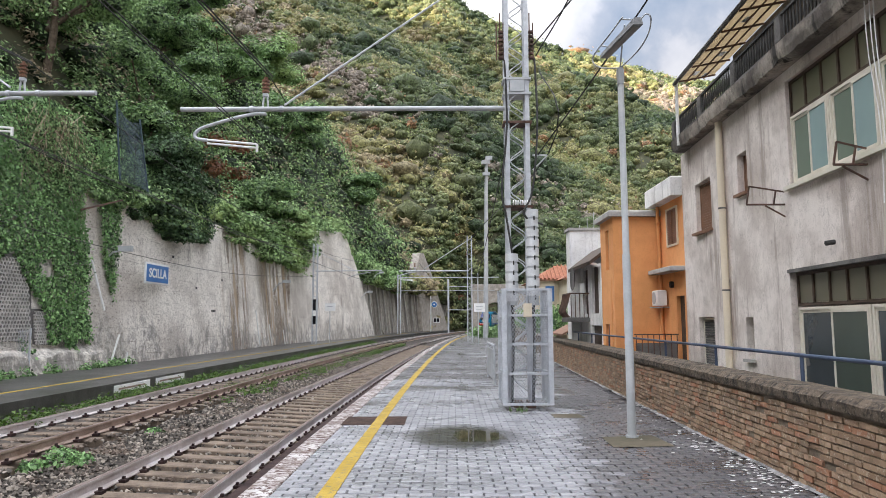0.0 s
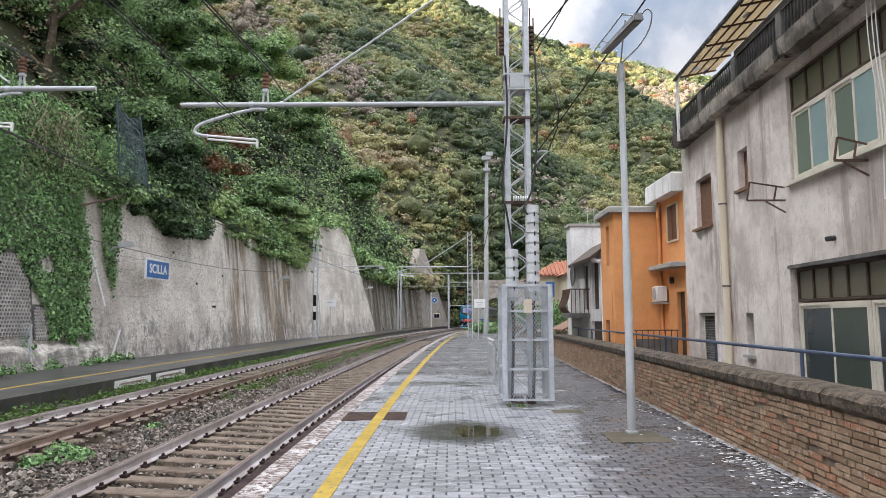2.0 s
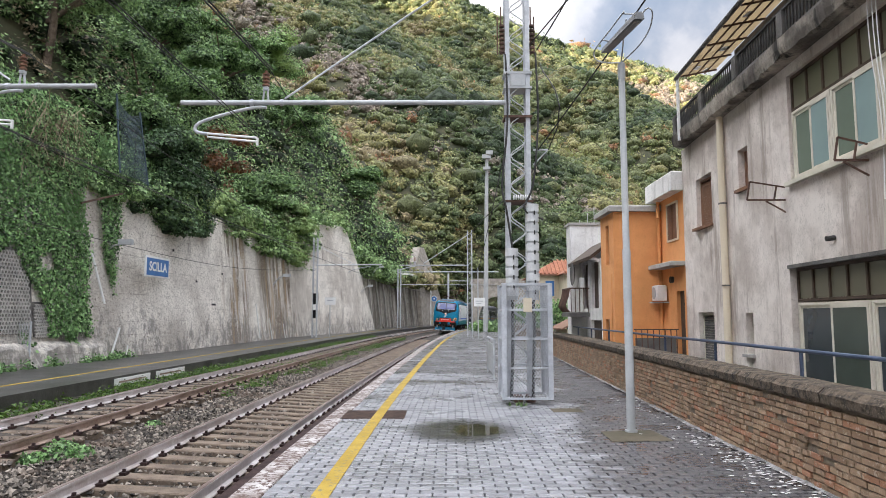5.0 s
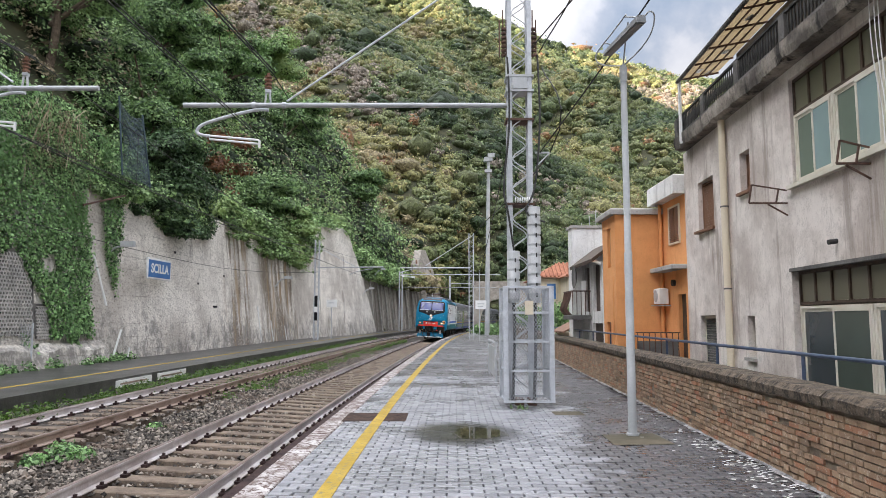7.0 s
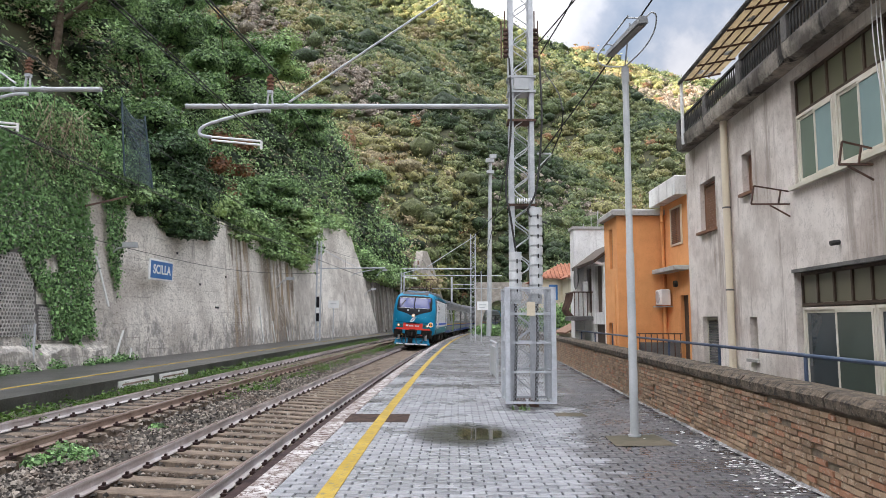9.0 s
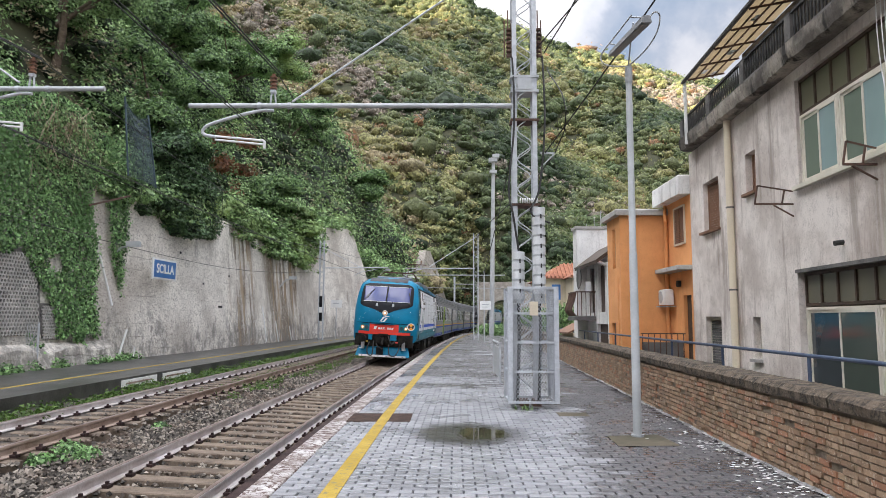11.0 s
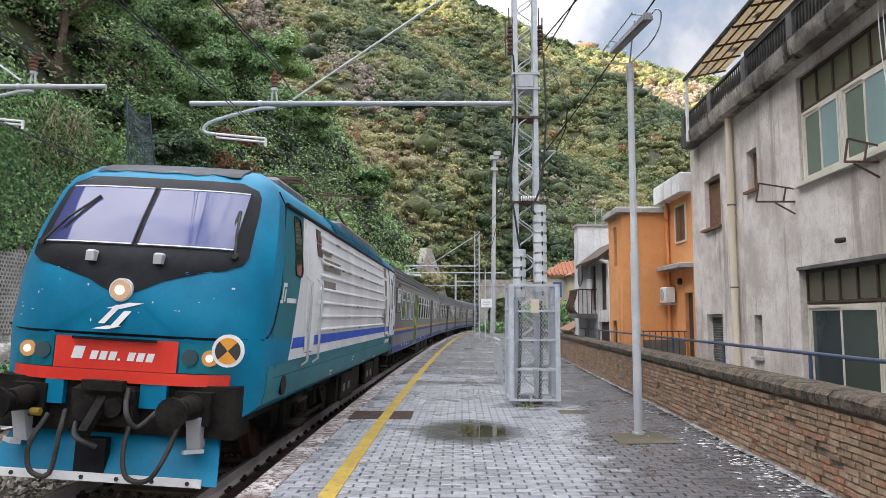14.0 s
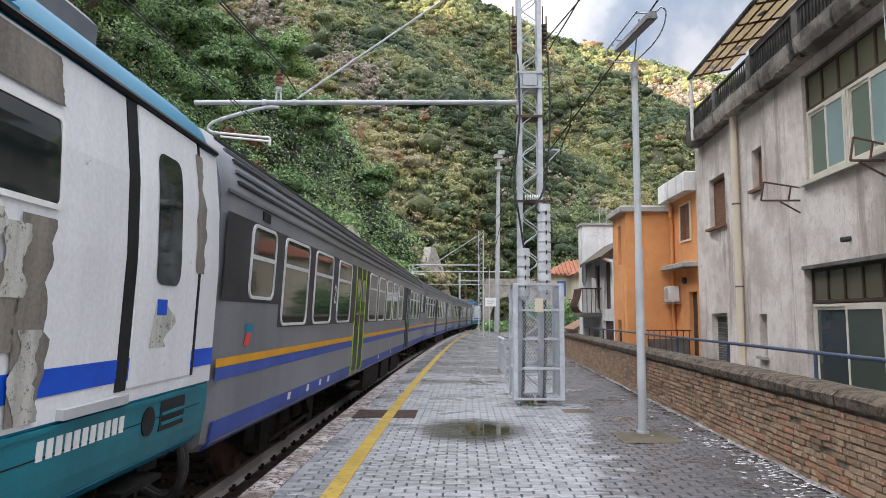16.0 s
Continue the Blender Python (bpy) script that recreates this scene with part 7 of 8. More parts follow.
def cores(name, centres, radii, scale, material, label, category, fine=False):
    """Uneven solid hearts of the clumps, behind their leaves; COREDARK ones carry painted shade."""
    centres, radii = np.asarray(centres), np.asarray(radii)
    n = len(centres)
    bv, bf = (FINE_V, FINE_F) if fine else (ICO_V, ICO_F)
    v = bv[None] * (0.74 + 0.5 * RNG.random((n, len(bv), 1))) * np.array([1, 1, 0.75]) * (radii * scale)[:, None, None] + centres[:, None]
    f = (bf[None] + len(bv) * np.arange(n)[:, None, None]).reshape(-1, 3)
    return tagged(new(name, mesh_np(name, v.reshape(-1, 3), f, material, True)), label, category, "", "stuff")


def foliage(name, centres, radii, count, size, material, label, category, **kw):
    v, f = leaf_cloud(centres, radii, count, size, **kw)
    return tagged(new(name, mesh_np(name, v, f, material)), label, category, "", "stuff")


def scatter(n, x0, x1, y0, y1, keep):
    x, y = RNG.uniform(x0, x1, n), RNG.uniform(y0, y1, n)
    k = keep(x, y)
    x, y = x[k], y[k]
    return np.stack([x, y, land(x, y)], 1)


# bare brown slips on the hill and two tan patches on its sunlit top: place and breadth
BARE = ((-68, 230, 9), (-76, 237, 8), (-60, 221, 7), (-76, 253, 9), (-62, 240, 8), (-46, 224, 8), (-33, 200, 7), (105, 318, 26), (130, 325, 24))


def far_woods():
    def seen(x, y):
        return (np.abs(x) < 0.70 * y + 8) & (land(x, y) > 0)
    p = scatter(40000, -260, 270, 108, 378, lambda x, y: seen(x, y) & ((wall_far(y) - x < 0) | (wall_far(y) - x > 30) | (y > 116)))
    bank = scatter(5200, -22, 62, 92, 196, lambda x, y: (land(x, y) > 0.2) & (np.abs(x - np.interp(y, TY, TX) + 1.5) < 34) & (wall_far(y) - x < 0))
    y = RNG.uniform(88, 214, 1500)
    x = wall_far(y) - 0.6 + RNG.uniform(-0.8, 1.6, 1500)
    steep = np.stack([x, y, RNG.uniform(0.0, 1.0, 1500) * land(wall_far(y) - 2.5, y)], 1)
    bank = np.concatenate([bank, steep[(steep[:, 2] > 6.0) | ((y > 136) & (np.abs(x - np.interp(y, TY, TX) + 1.5) > 5))]])
    many = len(p)
    p = np.concatenate([p, bank])
    x, y = p[:, 0], p[:, 1]
    noise_ = RNG.normal(size=len(p))
    patch = 0.9 * wob(x + 0.55 * y, y * 0.35, 0.045, 8) + 0.9 * wob(x, y, 0.12, 9) + 0.5 * wob(x, y, 0.3, 4)
    # a dry gully runs down the hill between the near spur and the broad face
    gully = x + 0.86 * y - 143 + 7 * wob(x, y, 0.06, 2)
    spur = (gully < -6) & (y < 262)
    dry = np.exp(-(gully / 9) ** 2) * (y > 180)
    for bx, by, w in BARE:
        dry = np.maximum(dry, 1.1 * np.exp(-((x - bx) ** 2 + (y - by) ** 2) / w ** 2))
    tan = 1.0 * np.exp(-((x - 42) / 26) ** 2 - ((y - 166) / 9) ** 2)
    # sunlight on the hilltop is put into the colours: warmer kinds towards the crest
    high = np.clip((y - 285) / 50, 0, 1)
    warm = patch * 0.85 + noise_ * 0.34 - 0.08 + 1.0 * spur + 0.35 * high - 0.5 * np.exp(-((x - 75) / 45) ** 2 - ((y - 225) / 40) ** 2) + 0.5 * tan
    roll_ = RNG.random(len(p))
    # 0 dark, 1 green, 2 grass green, 3 yellow-green, 4 ochre, 5 bare twigs, 6 rust
    kind = np.digitize(warm, (-0.75, -0.05, 0.55, 1.25))
    kind = np.where(roll_ < 0.85 * dry + 0.5 * tan, 5, kind)
    kind = np.where((roll_ > 0.975) & (warm > 0.1), 6, kind)
    r = (1.15 + 2.1 * RNG.random(len(p)) ** 2.0) * (0.72 + y / 520)
    r[many:] = RNG.uniform(0.6, 1.5, len(bank))
    r = np.where(RNG.random(len(p)) < 0.03, r * 1.9, r)
    r = np.where(kind == 0, r * 1.2, np.where(kind == 5, r * 0.8, r))
    p[:, 2] += r * 0.25
    shades = (("dark", (0.062, 0.095, 0.045), "dark evergreen trees on the hill"), ("green", (0.145, 0.185, 0.085), "green scrub on the far hill"), ("grass", (0.225, 0.255, 0.115), "light green scrub on the far hill"),
              ("yellow", (0.33, 0.315, 0.14), "yellow-green autumn scrub on the hill"), ("ochre", (0.38, 0.315, 0.18), "ochre autumn scrub on the hill"), ("twig", (0.36, 0.305, 0.25), "bare grey-brown scrub in the dry gully"), ("rust", (0.34, 0.19, 0.10), "rust-coloured autumn bushes on the hill"))
    for i, (nm, c, label) in enumerate(shades):
        sel = kind == i
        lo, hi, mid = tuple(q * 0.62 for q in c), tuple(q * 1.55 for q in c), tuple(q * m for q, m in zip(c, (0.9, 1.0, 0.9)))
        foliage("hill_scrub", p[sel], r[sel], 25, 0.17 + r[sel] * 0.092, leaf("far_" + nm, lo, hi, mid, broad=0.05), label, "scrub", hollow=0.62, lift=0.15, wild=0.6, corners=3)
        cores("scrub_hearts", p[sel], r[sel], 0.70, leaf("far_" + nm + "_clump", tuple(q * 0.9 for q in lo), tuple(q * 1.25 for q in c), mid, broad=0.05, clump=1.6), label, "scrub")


def near_woods():
    def zone(x, y):
        u = wall_far(y) - x
        return (u > np.where(y > 58, 3.2, 1.2)) & (u < 120) & (np.abs(x) < 0.78 * y + 6) & (land(x, y) > 5)
    def band(x, y):
        return zone(x, y) & (wall_far(y) - x < 34) & (np.hypot(x, y) < 66)
    for near, p, n in ((True, scatter(7600, -58, 0, 9, 66, band), 170), (False, scatter(6000, -70, 0, 40, 128, lambda x, y: zone(x, y) & ~band(x, y) & (wall_far(y) - x < 46)), 64)):
        dist = np.hypot(p[:, 0], p[:, 1])
        r = (0.5 + 1.5 * RNG.random(len(p)) ** 2.0) * (0.62 + dist / 80) if near else (1.0 + 2.4 * RNG.random(len(p)) ** 1.6) * (0.6 + dist / 160)
        p[:, 2] += r * 0.2
        kind = wob(p[:, 0], p[:, 1], 0.24, 3) + 0.6 * wob(p[:, 0], p[:, 1], 0.08, 1) + RNG.normal(size=len(p)) * 0.45
        for sel, mat, m, label in (((kind > -0.25) & (kind < 0.9), NEARLEAF, n, "leafy green bushes on the steep slope"), (kind <= -0.25, DARKLEAF, n, "dark evergreen bushes on the steep slope"), (kind >= 0.9, DRYLEAF, n // 2, "dry brown brush on the steep slope")):
            foliage("slope_bushes", p[sel], r[sel], m, (0.03 + 0.0016 * dist[sel]), mat, label, "bushes", hollow=0.58, lift=0.65, wild=0.45, corners=3)
            cores("bush_hearts", p[sel], r[sel], 0.46, COREDARK, "dark solid hearts standing for shade inside the bushes", "bushes")
    # growth that hangs over the head of the wall
    y = np.concatenate([RNG.uniform(25, 36, 60), RNG.uniform(38, 62, 150), RNG.uniform(64, 110, 110)])
    top = np.interp(y, (20, 28, 37, 44, 52, 58, 62, 66, 72, 110), (7.4, 5.9, 7.0, 6.6, 5.9, 8.0, 10.2, 9.6, 7.0, 6.6))
    x = wall_far(y) - 0.10 * top + RNG.uniform(-1.3, 0.35, len(y))
    z = top + RNG.uniform(-0.6, 1.3, len(y))
    c = np.stack([x, y, z], 1)
    keep = ~(((y > 57) & (y < 70) & (x > wall_far(y) - 1.2)) | (y > 100))
    foliage("hanging_bushes", c[keep], RNG.uniform(0.5, 1.2, keep.sum()) * (0.75 + y[keep] / 110), 300, 0.03 + 0.0019 * y[keep], NEARLEAF, "green bushes hanging over the retaining wall", "bushes", lift=0.6, corners=3)
    # a dark tree that leans out over the head of the wall
    t = RNG.random(90)
    c = np.stack([-12.9 - 0.9 * RNG.random(90) + 1.0 * np.sin(math.pi * t), 27.6 + 8.0 * t, 6.0 + 4.6 * RNG.random(90) ** 1.1 * np.sin(math.pi * (0.15 + 0.75 * t))], 1)
    c[:, 2] -= 0.5 * np.sin(math.pi * t)
    foliage("overhanging_tree", c, RNG.uniform(0.5, 1.15, 90), 560, 0.07, EVERGREEN, "dark evergreen tree leaning out over the retaining wall", "tree", lift=0.5, corners=3)
    cores("tree_shade", c, RNG.uniform(0.5, 0.9, 90), 0.55, COREDARK, "dark solid hearts standing for shade inside the overhanging tree", "tree")
    red = np.stack([RNG.uniform(-16.5, -13.2, 26), RNG.uniform(37, 47, 26), RNG.uniform(8.2, 13.5, 26)], 1)
    foliage("autumn_creeper", red, RNG.uniform(0.4, 0.9, 26), 150, 0.14, REDLEAF, "reddish-brown autumn creeper among the bushes", "creeper")


def ivy():
    """Leaves lying against the face of the wall."""
    def sheet_of(n, y0, y1, z0, z1, keep):
        y, z = RNG.uniform(y0, y1, n), RNG.uniform(z0, z1, n)
        k = keep(y, z)
        y, z = y[k], z[k]
        x = wall_far(y) - 0.10 * z + 0.04 + np.abs(RNG.normal(size=len(y))) * 0.10 + 0.10 * np.maximum(0, wob(y * 1.0, z, 1.9, 2))
        return np.stack([x, y, z], 1)
    edge = lambda y: np.interp(y, (13, 19.6, 20.5, 21.0, 21.5, 21.8, 21.95, 23.2, 24.2, 24.35), (2.4, 3.5, 3.7, 2.9, 2.3, 1.9, 0.95, 0.85, 0.95, 1.4)) + 0.22 * wob(y, y * 0 + 3, 5.3, 1)
    a = sheet_of(60000, 13, 24.5, 0.7, 9.2, lambda y, z: (z > edge(y)) & (wob(y, z, 1.4, 3) > -0.90) & (y < 24.3 + 0.18 * wob(z, y, 2.0)))
    b = sheet_of(4200, 25.2, 26.6, 2.3, 8.0, lambda y, z: z > 2.5 + 3.4 * np.abs(y - 25.75) + 0.4 * wob(y, z, 4))
    c = sheet_of(900, 20.6, 23.4, 0.2, 1.2, lambda y, z: wob(y, z, 1.6, 5) > 0.1)
    d = sheet_of(7000, 22.5, 31.0, 5.2, 8.6, lambda y, z: z > 5.9 + 1.3 * np.abs(np.sin(y * 1.1)) - 0.6 * (y < 25))
    p = np.concatenate([a, b, c, d])
    n = len(p)
    nrm = np.array([1.0, -0.25, 0.25]) + RNG.normal(size=(n, 3)) * 0.42
    nrm /= np.linalg.norm(nrm, axis=1, keepdims=True)
    q = np.cross(nrm, RNG.normal(size=(n, 3)))
    q /= np.linalg.norm(q, axis=1, keepdims=True)
    w = np.cross(nrm, q)
    s = RNG.uniform(0.03, 0.07, (n, 1))
    v = np.stack([p - q * s, p - w * s * 0.75, p + q * s, p + w * s * 0.75], 1).reshape(-1, 3)
    tagged(new("ivy", mesh_np("ivy", v, np.arange(len(v)).reshape(-1, 4), IVYLEAF)), "thick green ivy covering the retaining wall", "ivy", "", "stuff")
    bare = np.stack([RNG.uniform(-13.9, -13.2, 60), RNG.uniform(21.0, 25, 60), RNG.uniform(6.4, 8.8, 60)], 1)
    v = []
    for p in bare:
        for k in range(16):
            e = RNG.normal(size=3) * np.array([0.25, 0.5, 0.3]) + np.array([0.25, 0, -0.55])
            o = p + RNG.normal(size=3) * 0.25
            t = np.cross(e, (0.3, 0.2, 1.0))
            t = t / np.linalg.norm(t) * 0.011
            v += [o - t, o + t, o + e + t, o + e - t]
    tagged(new("dry_vines", mesh_np("dry_vines", v, np.arange(len(v)).reshape(-1, 4), DRYLEAF)), "bare dry vines hanging over the ivy", "vines", "", "stuff")


def tree(x, y, h, spread, mat, label, seed):
    """A trunk that forks into limbs, under a crown of many leaf clumps."""
    rng = random.Random(seed)
    z = float(land([x], [y])[0]) - 0.3
    e = thing("tree", None, label, "tree", "trees on the slope")
    t = Bm().tube(smooth_path([(x, y, z), (x + rng.uniform(-0.3, 0.3), y, z + h * 0.3), (x + rng.uniform(-0.5, 0.5), y + rng.uniform(-0.4, 0.4), z + h * 0.65)], 3), [0.22, 0.2, 0.18, 0.16, 0.14, 0.12, 0.10], 8)
    cs, rs = [], []
    for k in range(13):
        a, q = rng.uniform(0, 6.28), spread * math.sqrt(rng.random())
        zz = z + h * (0.42 + 0.55 * rng.random() * (1.15 - q / spread * 0.5))
        c = (x + q * math.cos(a), y + q * math.sin(a), zz)
        if k < 6:
            t.tube(smooth_path([(x, y, z + h * 0.32), ((x + c[0]) / 2, (y + c[1]) / 2, (z + h * 0.3 + zz) / 2 + 0.2), c], 3), [0.1, 0.09, 0.08, 0.06, 0.05, 0.04, 0.03], 6)
        cs.append(c)
        rs.append(spread * rng.uniform(0.30, 0.55))
    part("trunk", t, BARK, e)
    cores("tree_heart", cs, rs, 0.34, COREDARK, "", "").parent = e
    v, f = leaf_cloud(cs, rs, 900, 0.03 + 0.0016 * y, 0.8, lift=0.6, hollow=0.5, corners=3)
    tagged(part("crown", mesh_np("crown", v, f, mat), None, e), "", "", "", "stuff")


def trees():
    for i, (x, y, h, w, mat) in enumerate(((-14.2, 31.0, 4.6, 2.4, DARKLEAF), (-15.5, 34.5, 6.0, 2.8, DARKLEAF), (-17.5, 29, 6.5, 3.0, NEARLEAF), (-16.5, 41, 6.0, 2.6, DARKLEAF), (-14.0, 48.5, 5.0, 2.6, DARKLEAF), (-13.2, 53.5, 4.6, 2.6, NEARLEAF),
                                           (-20, 26, 7.0, 3.2, NEARLEAF), (-22, 37, 8.0, 3.6, DARKLEAF), (-24, 31, 8, 3.6, DARKLEAF), (-21, 48, 8.0, 3.6, DARKLEAF), (-20, 60, 8, 3.4, DARKLEAF), (-17, 70, 8, 3.4, DARKLEAF),
                                           (-28, 40, 9, 4.0, NEARLEAF), (-31, 52, 10, 4.4, NEARLEAF), (-26, 64, 9, 4.0, DARKLEAF), (-19, 82, 9, 4.0, DARKLEAF), (-24, 90, 10, 4.6, NEARLEAF), (-13, 100, 8, 4.0, DARKLEAF))):
        tree(x, y, h, w, mat, "dark evergreen tree rooted on the steep slope" if mat is DARKLEAF else "leafy green tree leaning from the steep slope", i)


far_woods()
near_woods()
ivy()
trees()


def weeds():
    s = RNG.uniform(12, 62, 620)
    o = np.where(RNG.random(620) < 0.6, RNG.uniform(-5.0, -4.45, 620), RNG.uniform(-3.3, -1.9, 620))
    keep = (o < -4.4) | (s > 17)
    p = np.array([along(a, b, -0.24 if b < -4.4 else -0.40) for a, b in zip(s[keep], o[keep])])
    foliage("track_weeds", p, RNG.uniform(0.12, 0.40, len(p)), 75, 0.035, leaf("weed_leaf", (0.035, 0.085, 0.012), (0.12, 0.20, 0.04), (0.09, 0.13, 0.03), broad=0.6), "green weeds growing in the ballast", "weeds", squash=0.7, corners=3)
    p = np.array([along(10.3, -2.15, -0.40), along(10.7, -2.3, -0.40), along(10.5, -1.95, -0.42), along(9.9, -2.3, -0.40), along(13.2, -2.0, -0.42)])
    foliage("fern_clump", p, np.array([0.30, 0.26, 0.22, 0.2, 0.16]), 260, 0.035, IVYLEAF, "low green fern clump between the tracks", "weeds", squash=0.6)
    p = np.stack([RNG.uniform(3.6, 7.5, 70), RNG.uniform(70, 92, 70), RNG.uniform(-0.2, 0.5, 70)], 1)
    foliage("shrubs", p, RNG.uniform(0.5, 1.3, 70), 120, 0.13, DARKLEAF, "green shrubs beyond the platform's end", "bushes")
    p = np.stack([RNG.uniform(6.0, 10.0, 60), RNG.uniform(48, 57, 60), RNG.uniform(0.0, 2.4, 60)], 1)
    foliage("shrubs", p, RNG.uniform(0.5, 1.2, 60), 130, 0.11, DARKLEAF, "leafy garden shrubs before the cream house", "bushes")
    p = np.array([along(s, -9.0 + RNG.uniform(-0.3, 0.3), 0.15) for s in RNG.uniform(14, 26, 40)])
    foliage("wall_weeds", p, RNG.uniform(0.12, 0.4, 40), 90, 0.05, IVYLEAF, "weeds along the foot of the retaining wall", "weeds")


weeds()


# ---- track pieces ----
def track_pieces():
    bed = bpy.data.objects["ballast_bed"]
    near = Bm().bevel(-1.02, 1.02, -0.14, 0.14, -0.2, 0.0, 0.015).mesh("sleeper")
    near.materials.append(SLEEPER)
    for o, z, tilt, s0 in ((0.0, RAIL - 0.166, math.degrees(CANT), 2.0), (-3.45, RAIL - 0.035, 0.0, 6.0)):
        for k in range(-18, 100):
            s = s0 + k * 0.6
            p = along(s, o, z)
            part("sleeper", near, SLEEPER, bed, m=pose(p.x, p.y, p.z, 0, tilt, turn(s) + random.uniform(-0.6, 0.6)))
    clips = Bm()
    for o, z in ((-0.75, RAIL + CANT * 0.75), (0.75, RAIL - CANT * 0.75), (-4.2, RAIL + 0.15), (-2.7, RAIL + 0.15)):
        for k in range(128):
            s = -8.8 + k * 0.6
            for sd in (-1, 1):
                p = along(s, o + sd * 0.105, z - 0.145)
                clips.box(p.x - 0.045, p.x + 0.045, p.y - 0.06, p.y + 0.06, p.z - 0.03, p.z + 0.012).box(p.x - 0.018, p.x + 0.018, p.y - 0.02, p.y + 0.02, p.z, p.z + 0.05)
    tagged(part("rail_clips", clips, MAROON, bed, "dark rusty rail clips"), kind="stuff")
    # dark maroon strip laid along the gap beside the near rail
    low_strip = strip(Bm(), list(np.arange(-10, 90, 2.0)), [(0.93, -0.56), (0.93, -0.455), (1.58, -0.455), (1.58, -0.56)])
    one("cable_duct", low_strip, MAROON, "dark maroon strip between rail and platform", "duct", "", "structure")
    # loose stones
    n = 31000
    s = 2.5 + 42 * RNG.random(n) ** 1.7
    pick = RNG.random(n)
    o = np.where(pick < 0.50, RNG.uniform(-2.55, -0.85, n), np.where(pick < 0.72, RNG.uniform(-0.66, 0.66, n), np.where(pick < 0.9, RNG.uniform(-4.1, -2.8, n), RNG.uniform(-5.0, -4.3, n))))
    gap = np.abs(((s - 2.0) / 0.6) % 1.0 - 0.5) < 0.24
    ok = gap | (np.abs(o + 0.75) < 0) | ((o < -1.22) & (o > -2.3))
    s, o = s[ok], o[ok]
    base = np.array([along(a, b, 0) for a, b in zip(s, o)])
    z = np.where(o > -1.2, RAIL - 0.19 - CANT * o, np.where(o < -2.3, RAIL - 0.05, RAIL - 0.16 + (-o - 1.2) * 0.06))
    z = np.where((o < -1.2) & (o > -2.3), z - 0.02 + 0.03 * wob(s, o, 3.0), z)
    r = RNG.uniform(0.014, 0.044, len(s))
    octa = np.array([(1, 0, 0), (0, 1, 0), (-1, 0, 0), (0, -1, 0), (0, 0, 0.8), (0, 0, -0.7)])
    jit = octa[None] + RNG.normal(size=(len(s), 6, 3)) * 0.28
    ang = RNG.uniform(0, 6.28, len(s))
    c, q = np.cos(ang)[:, None], np.sin(ang)[:, None]
    v = np.stack([jit[:, :, 0] * c - jit[:, :, 1] * q, jit[:, :, 0] * q + jit[:, :, 1] * c, jit[:, :, 2]], 2) * r[:, None, None]
    v += np.stack([base[:, 0], base[:, 1], z], 1)[:, None]
    f = np.array([(0, 1, 4), (1, 2, 4), (2, 3, 4), (3, 0, 4), (1, 0, 5), (2, 1, 5), (3, 2, 5), (0, 3, 5)])
    f = (f[None] + 6 * np.arange(len(s))[:, None, None]).reshape(-1, 3)
    k = Mat("ballast_stone")
    col = k.mix(k.math("POWER", k.rnd(True), 1.6), (0.018, 0.015, 0.012), (0.35, 0.305, 0.255))
    mat = k.out(k.mix(k.math("MULTIPLY", k.band(k.noise(1.4, 4), 0.45, 0.62), 0.55), col, (0.13, 0.09, 0.065)), 0.9, k.noise(60, 3), 0.4, 0.004)
    tagged(part("ballast_stones", mesh_np("ballast_stones", v.reshape(-1, 3), f, mat), None, bed, "loose grey and brown ballast stones"), kind="stuff")


track_pieces()


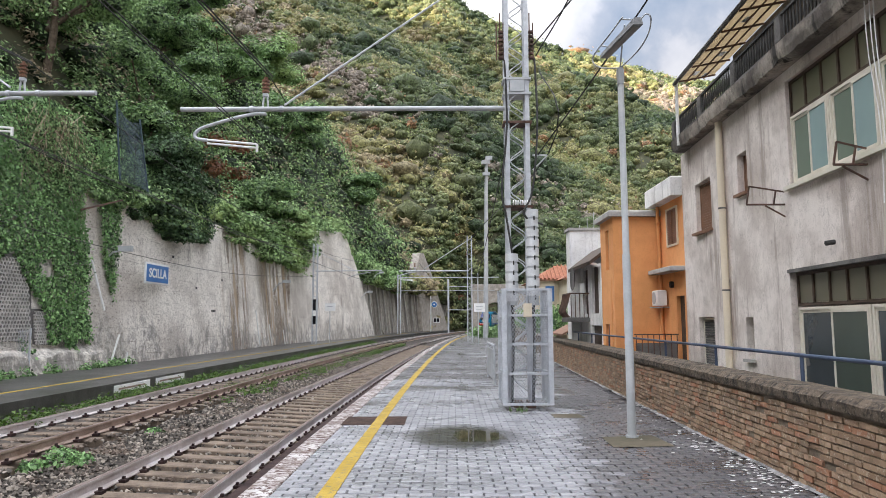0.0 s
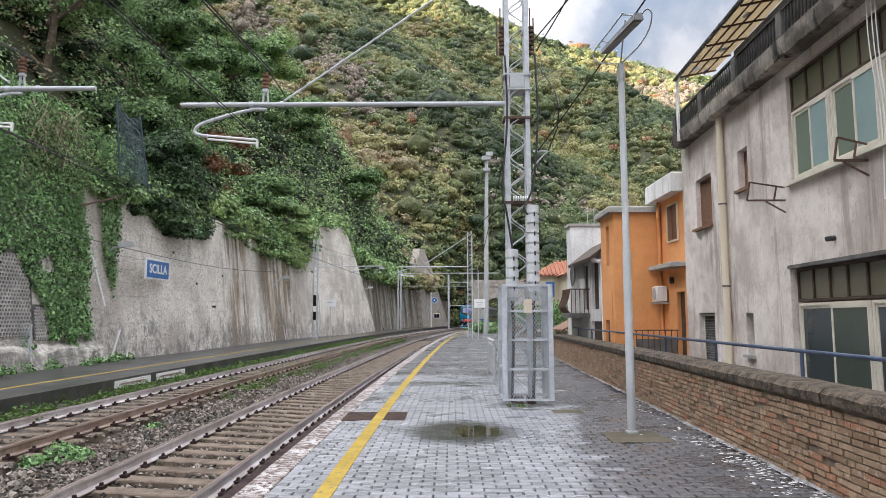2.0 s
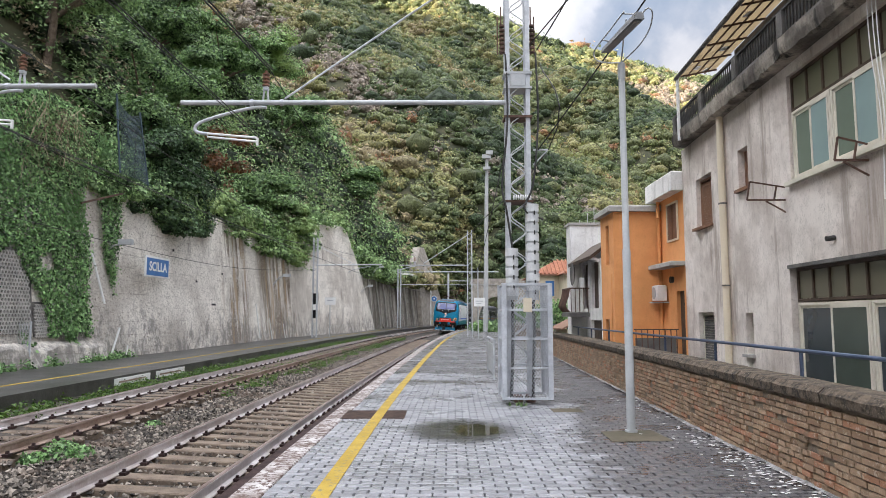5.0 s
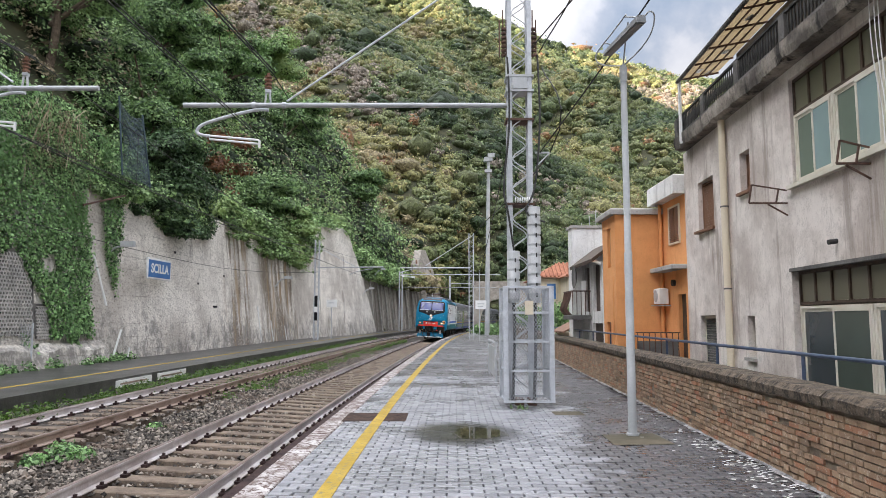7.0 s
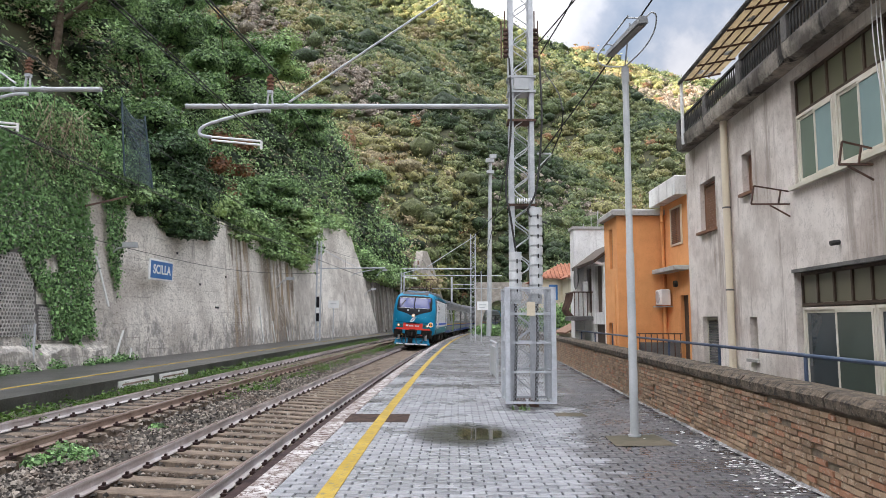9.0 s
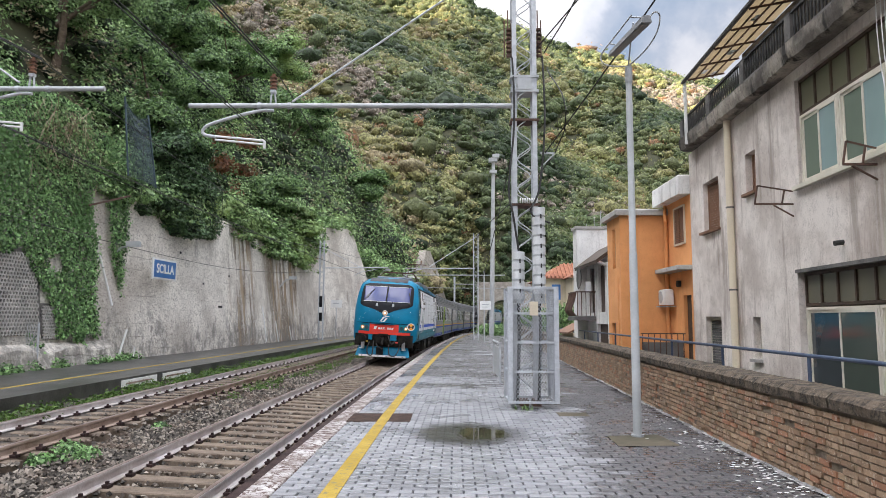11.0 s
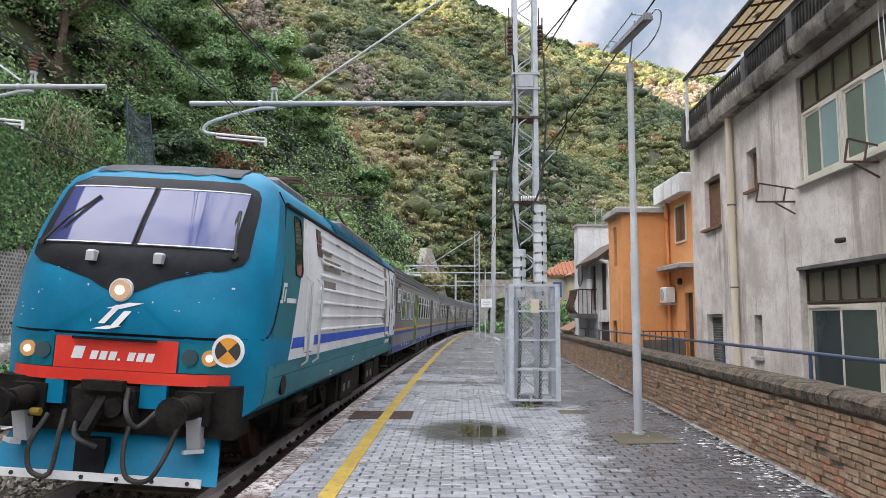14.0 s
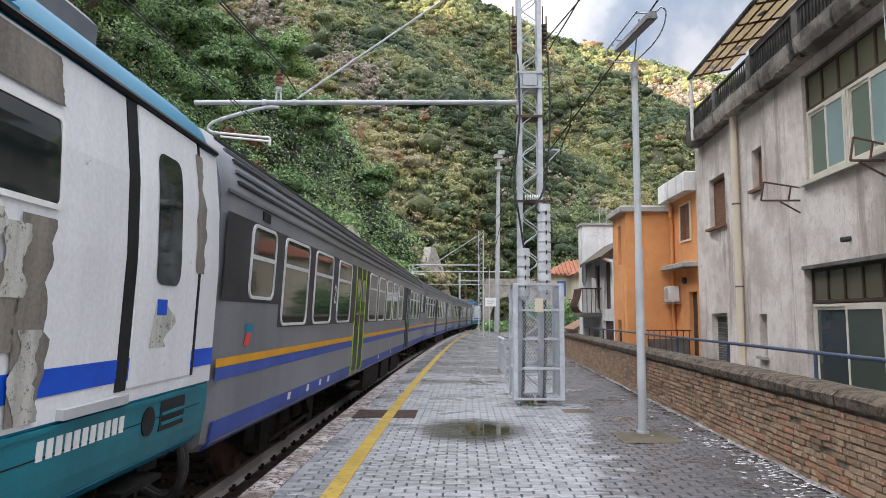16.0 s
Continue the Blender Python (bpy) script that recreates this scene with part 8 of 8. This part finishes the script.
# ---- platform details ----
def platform_bits():
    cover = thing("manhole_cover", None, "rusty brown steel cover plate set in the paving", "cover")
    for k in range(2):
        part("plate", Bm().bevel(-1.66 + k * 0.52, -1.15 + k * 0.52, 11.17, 12.12, 0.0, 0.006, 0.003), plain("rusty_plate", (0.03, 0.02, 0.017), (0.075, 0.048, 0.038), 6, 0.85, 0.4, spec=0.15), cover)
    for x0, x1, y0, y1 in ((1.90, 2.42, 11.9, 12.35), (2.5, 3.1, 21.0, 21.8)):
        one("manhole_cover", Bm().bevel(x0, x1, y0, y1, 0.0, 0.006, 0.003), SOIL, "small earth-stained inspection cover in the paving", "cover")
    # puddle: damp rim and open water
    def pool(rx, ry, cx, cy, z, seed):
        pts = []
        for k in range(56):
            a = 2 * math.pi * k / 56
            w = 1 + 0.10 * math.sin(3 * a + seed) + 0.06 * math.sin(7 * a + 2 * seed) + 0.04 * math.sin(13 * a)
            pts.append((cx + rx * w * math.cos(a), cy + ry * w * math.sin(a), z))
        return Bm().add(pts, [tuple(range(56))])
    damp = Mat("damp_film")
    dx, dy = damp.math("MULTIPLY", damp.math("SUBTRACT", damp.axis(0), 0.27), 1.0), damp.math("MULTIPLY", damp.math("SUBTRACT", damp.axis(1), 10.05), 0.80)
    rim = damp.math("SQRT", damp.math("ADD", damp.math("MULTIPLY", dx, dx), damp.math("MULTIPLY", dy, dy)))
    rim = damp.math("ADD", rim, damp.math("MULTIPLY", damp.math("SUBTRACT", damp.noise(5, 6, 0.75), 0.5), 0.5))
    damp.l.new(damp.math("MULTIPLY", damp.band(rim, 1.0, 0.45), 0.75), damp.b.inputs["Alpha"])
    damp = damp.out((0.075, 0.072, 0.07), 0.10, damp.noise(30, 3), 0.05, 0.002)
    water = Mat("puddle_water")
    water.b.inputs["Alpha"].default_value = 0.80
    water = water.out((0.06, 0.052, 0.03), 0.015, water.noise(3, 2), 0.01, 0.002, 0.0, 0.6)
    one("damp_patch", pool(1.1, 1.35, 0.27, 10.05, 0.010, 1.0), damp, "thin film of water round the puddle", "puddle", "", "structure")
    one("puddle", pool(0.38, 0.50, 0.48, 10.0, 0.013, 2.0), water, "shallow brown rain puddle on the paving", "puddle", "", "structure")
    fillet = Bm().loft([[(par_x(y) - 0.055 - 0.02 * math.sin(y * 3.7) - 0.012 * math.sin(y * 11.0), y, 0.002), (par_x(y) - 0.03, y, 0.016), (par_x(y) + 0.02, y, 0.03), (par_x(y) + 0.02, y, 0.0)] for y in np.arange(4.0, 40, 0.12)])
    one("mortar_fillet", fillet, plain("pale_mortar", (0.09, 0.085, 0.08), (0.34, 0.335, 0.335), 5, 0.9, 0.5), "pale mortar fillet along the parapet's foot", "fillet", "", "structure")
    flakes = Bm()
    rng = random.Random(3)
    for k in range(300):
        y = rng.uniform(5.8, 9.6) if k % 3 else rng.uniform(5.8, 14)
        x = par_x(y) - 0.05 - abs(rng.gauss(0, 0.28))
        s, a = rng.uniform(0.008, 0.028), rng.uniform(0, 6.28)
        flakes.add([(x + s * math.cos(a + b) * (1.2 if b else 1), y + s * math.sin(a + b), 0.008) for b in (0, 1.3, 2.5, 3.9, 5.1)], [(0, 1, 2, 3, 4)])
    one("litter_flakes", flakes, WHITE, "pale flakes and petals lying by the wall", "litter", "", "stuff")
    for s in (18.6, 21.0):
        sg = thing("edge_notice", None, "white warning board on the far platform's edge", "sign", "warning boards")
        p = along(s, -5.03, -0.06)
        part("board", Bm().box(-0.015, 0.015, -1.0, 1.0, -0.09, 0.10), WHITE, sg, m=pose(p.x, p.y, p.z, 0, 0, turn(s)))
        part("lettering", Bm().box(0.016, 0.02, -0.8, 0.7, -0.02, 0.025), RUST, sg, "faded red lettering as a bar", m=pose(p.x, p.y, p.z, 0, 0, turn(s)))
    kerb = bpy.data.objects["platform"]
    slab = Bm().bevel(-0.145, 0.145, -0.49, 0.49, -0.16, 0.0, 0.012).mesh("kerb_slab")
    slab.materials.append(KERB)
    for k in range(95):
        s = -13.5 + k
        p = along(s, 1.76, random.uniform(-0.004, 0.004))
        part("kerb_slab", slab, KERB, kerb, m=pose(p.x, p.y, p.z, 0, 0, turn(s)))


platform_bits()


def paving():
    """Blocks in running bond: the closest are parts, the rest one mesh."""
    base = bpy.data.objects["paved_surface"]
    block = Bm().bevel(-0.112, 0.112, -0.048, 0.048, -0.05, 0.0, 0.006).mesh("paver")
    block.materials.append(PAVING)
    cv = np.array([v.co[:] for v in block.vertices])
    cf = [tuple(p.vertices) for p in block.polygons if len(p.vertices) == 4 and p.center.z > -0.049]
    vs, fs, n, count = [], [], 0, 0
    for row in range(-92, 245):
        s = 5.2 + row * 0.1195
        h = turn(s)
        c, q = math.cos(radians(h)), math.sin(radians(h))
        end = 7.17 + 0.017 * (s - 6)
        o = 2.03 + (0.121 if row % 2 else 0.0)
        if row % 2:
            p = along(s, 1.972, 0.0)
            v = cv * np.array([0.48, 1, 1])
            vs.append(np.stack([v[:, 0] * c - v[:, 1] * q + p.x, v[:, 0] * q + v[:, 1] * c + p.y, v[:, 2] + p.z], 1))
            fs += [tuple(i + n for i in g) for g in cf]
            n += len(cv)
        while o < end:
            p = along(s, o, random.gauss(0, 0.0012))
            if 5.7 < s < 7.4 and count < 300:
                part("paver", block, PAVING, base, m=pose(p.x, p.y, p.z, random.gauss(0, 0.35), random.gauss(0, 0.25), h))
                count += 1
            else:
                v = cv.copy()
                v[:, 2] += v[:, 0] * random.gauss(0, 0.005) + v[:, 1] * random.gauss(0, 0.008)
                vs.append(np.stack([v[:, 0] * c - v[:, 1] * q + p.x, v[:, 0] * q + v[:, 1] * c + p.y, v[:, 2] + p.z], 1))
                fs += [tuple(i + n for i in g) for g in cf]
                n += len(cv)
            o += 0.242
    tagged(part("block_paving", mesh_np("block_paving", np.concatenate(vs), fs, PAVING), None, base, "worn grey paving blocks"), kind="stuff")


def bricks():
    sizes = (0.118, 0.056, 0.085)
    units = []
    for h in sizes:
        me = Bm().add([(x, y + (0.006 if x < 0 and y < 0 else 0), z * (1 - 0.06 * (x < 0))) for z in (-0.0265, 0.0265) for y in (-h, h) for x in (-0.012, 0.03)], [(4, 5, 7, 6), (0, 1, 5, 4), (3, 2, 6, 7), (2, 0, 4, 6), (0, 2, 3, 1)]).mesh("brick")
        me.materials.append(BRICK)
        units.append(me)
    joined = Bm()
    rng = random.Random(11)
    count = 0
    for c in range(12):
        z = 0.035 + c * 0.0655
        y = -5.0 + rng.uniform(0, 0.2)
        while y < 30:
            k = rng.choice((0, 0, 1, 2))
            h = sizes[k]
            y += h
            gone = rng.random() < 0.03
            dx = rng.uniform(-0.009, 0.008) - (0.012 if rng.random() < 0.05 else 0)
            if not gone:
                if 6.0 < y < 11.0 and count < 300:
                    part("brick", units[k], BRICK, PARAPET, m=pose(par_x(y) + dx, y, z + rng.gauss(0, 0.002), rng.gauss(0, 0.9), rng.gauss(0, 1.5), -2.5 + rng.gauss(0, 1.2)))
                    count += 1
                else:
                    x = par_x(y) + dx
                    joined.box(x - 0.012, x + 0.03, y - h + rng.uniform(0, 0.012), y + h, z - 0.026, z + 0.026 + rng.uniform(-0.005, 0.002))
            y += h + 0.011
    tagged(part("brick_courses", joined, BRICK, PARAPET, "rough brown brick courses"), kind="stuff")
    for k in range(78):
        y = -4.5 + k
        rows = []
        for j in range(7):
            a = y + j * 0.165
            w = lambda e: rng.uniform(-e, e)
            x = par_x(a)
            rows.append([(x - 0.05 + w(0.007), a, 0.83 + w(0.008)), (x - 0.06 + w(0.007), a, 0.92 + w(0.006)), (x + 0.0 + w(0.006), a, 0.975 + w(0.005)), (x + 0.3, a, 0.985 + w(0.005)), (x + 0.36, a, 0.93), (x + 0.36, a, 0.83)])
        part("coping_stone", Bm().loft(rows), COPING, PARAPET, "dark weathered coping")


paving()
bricks()
motions()
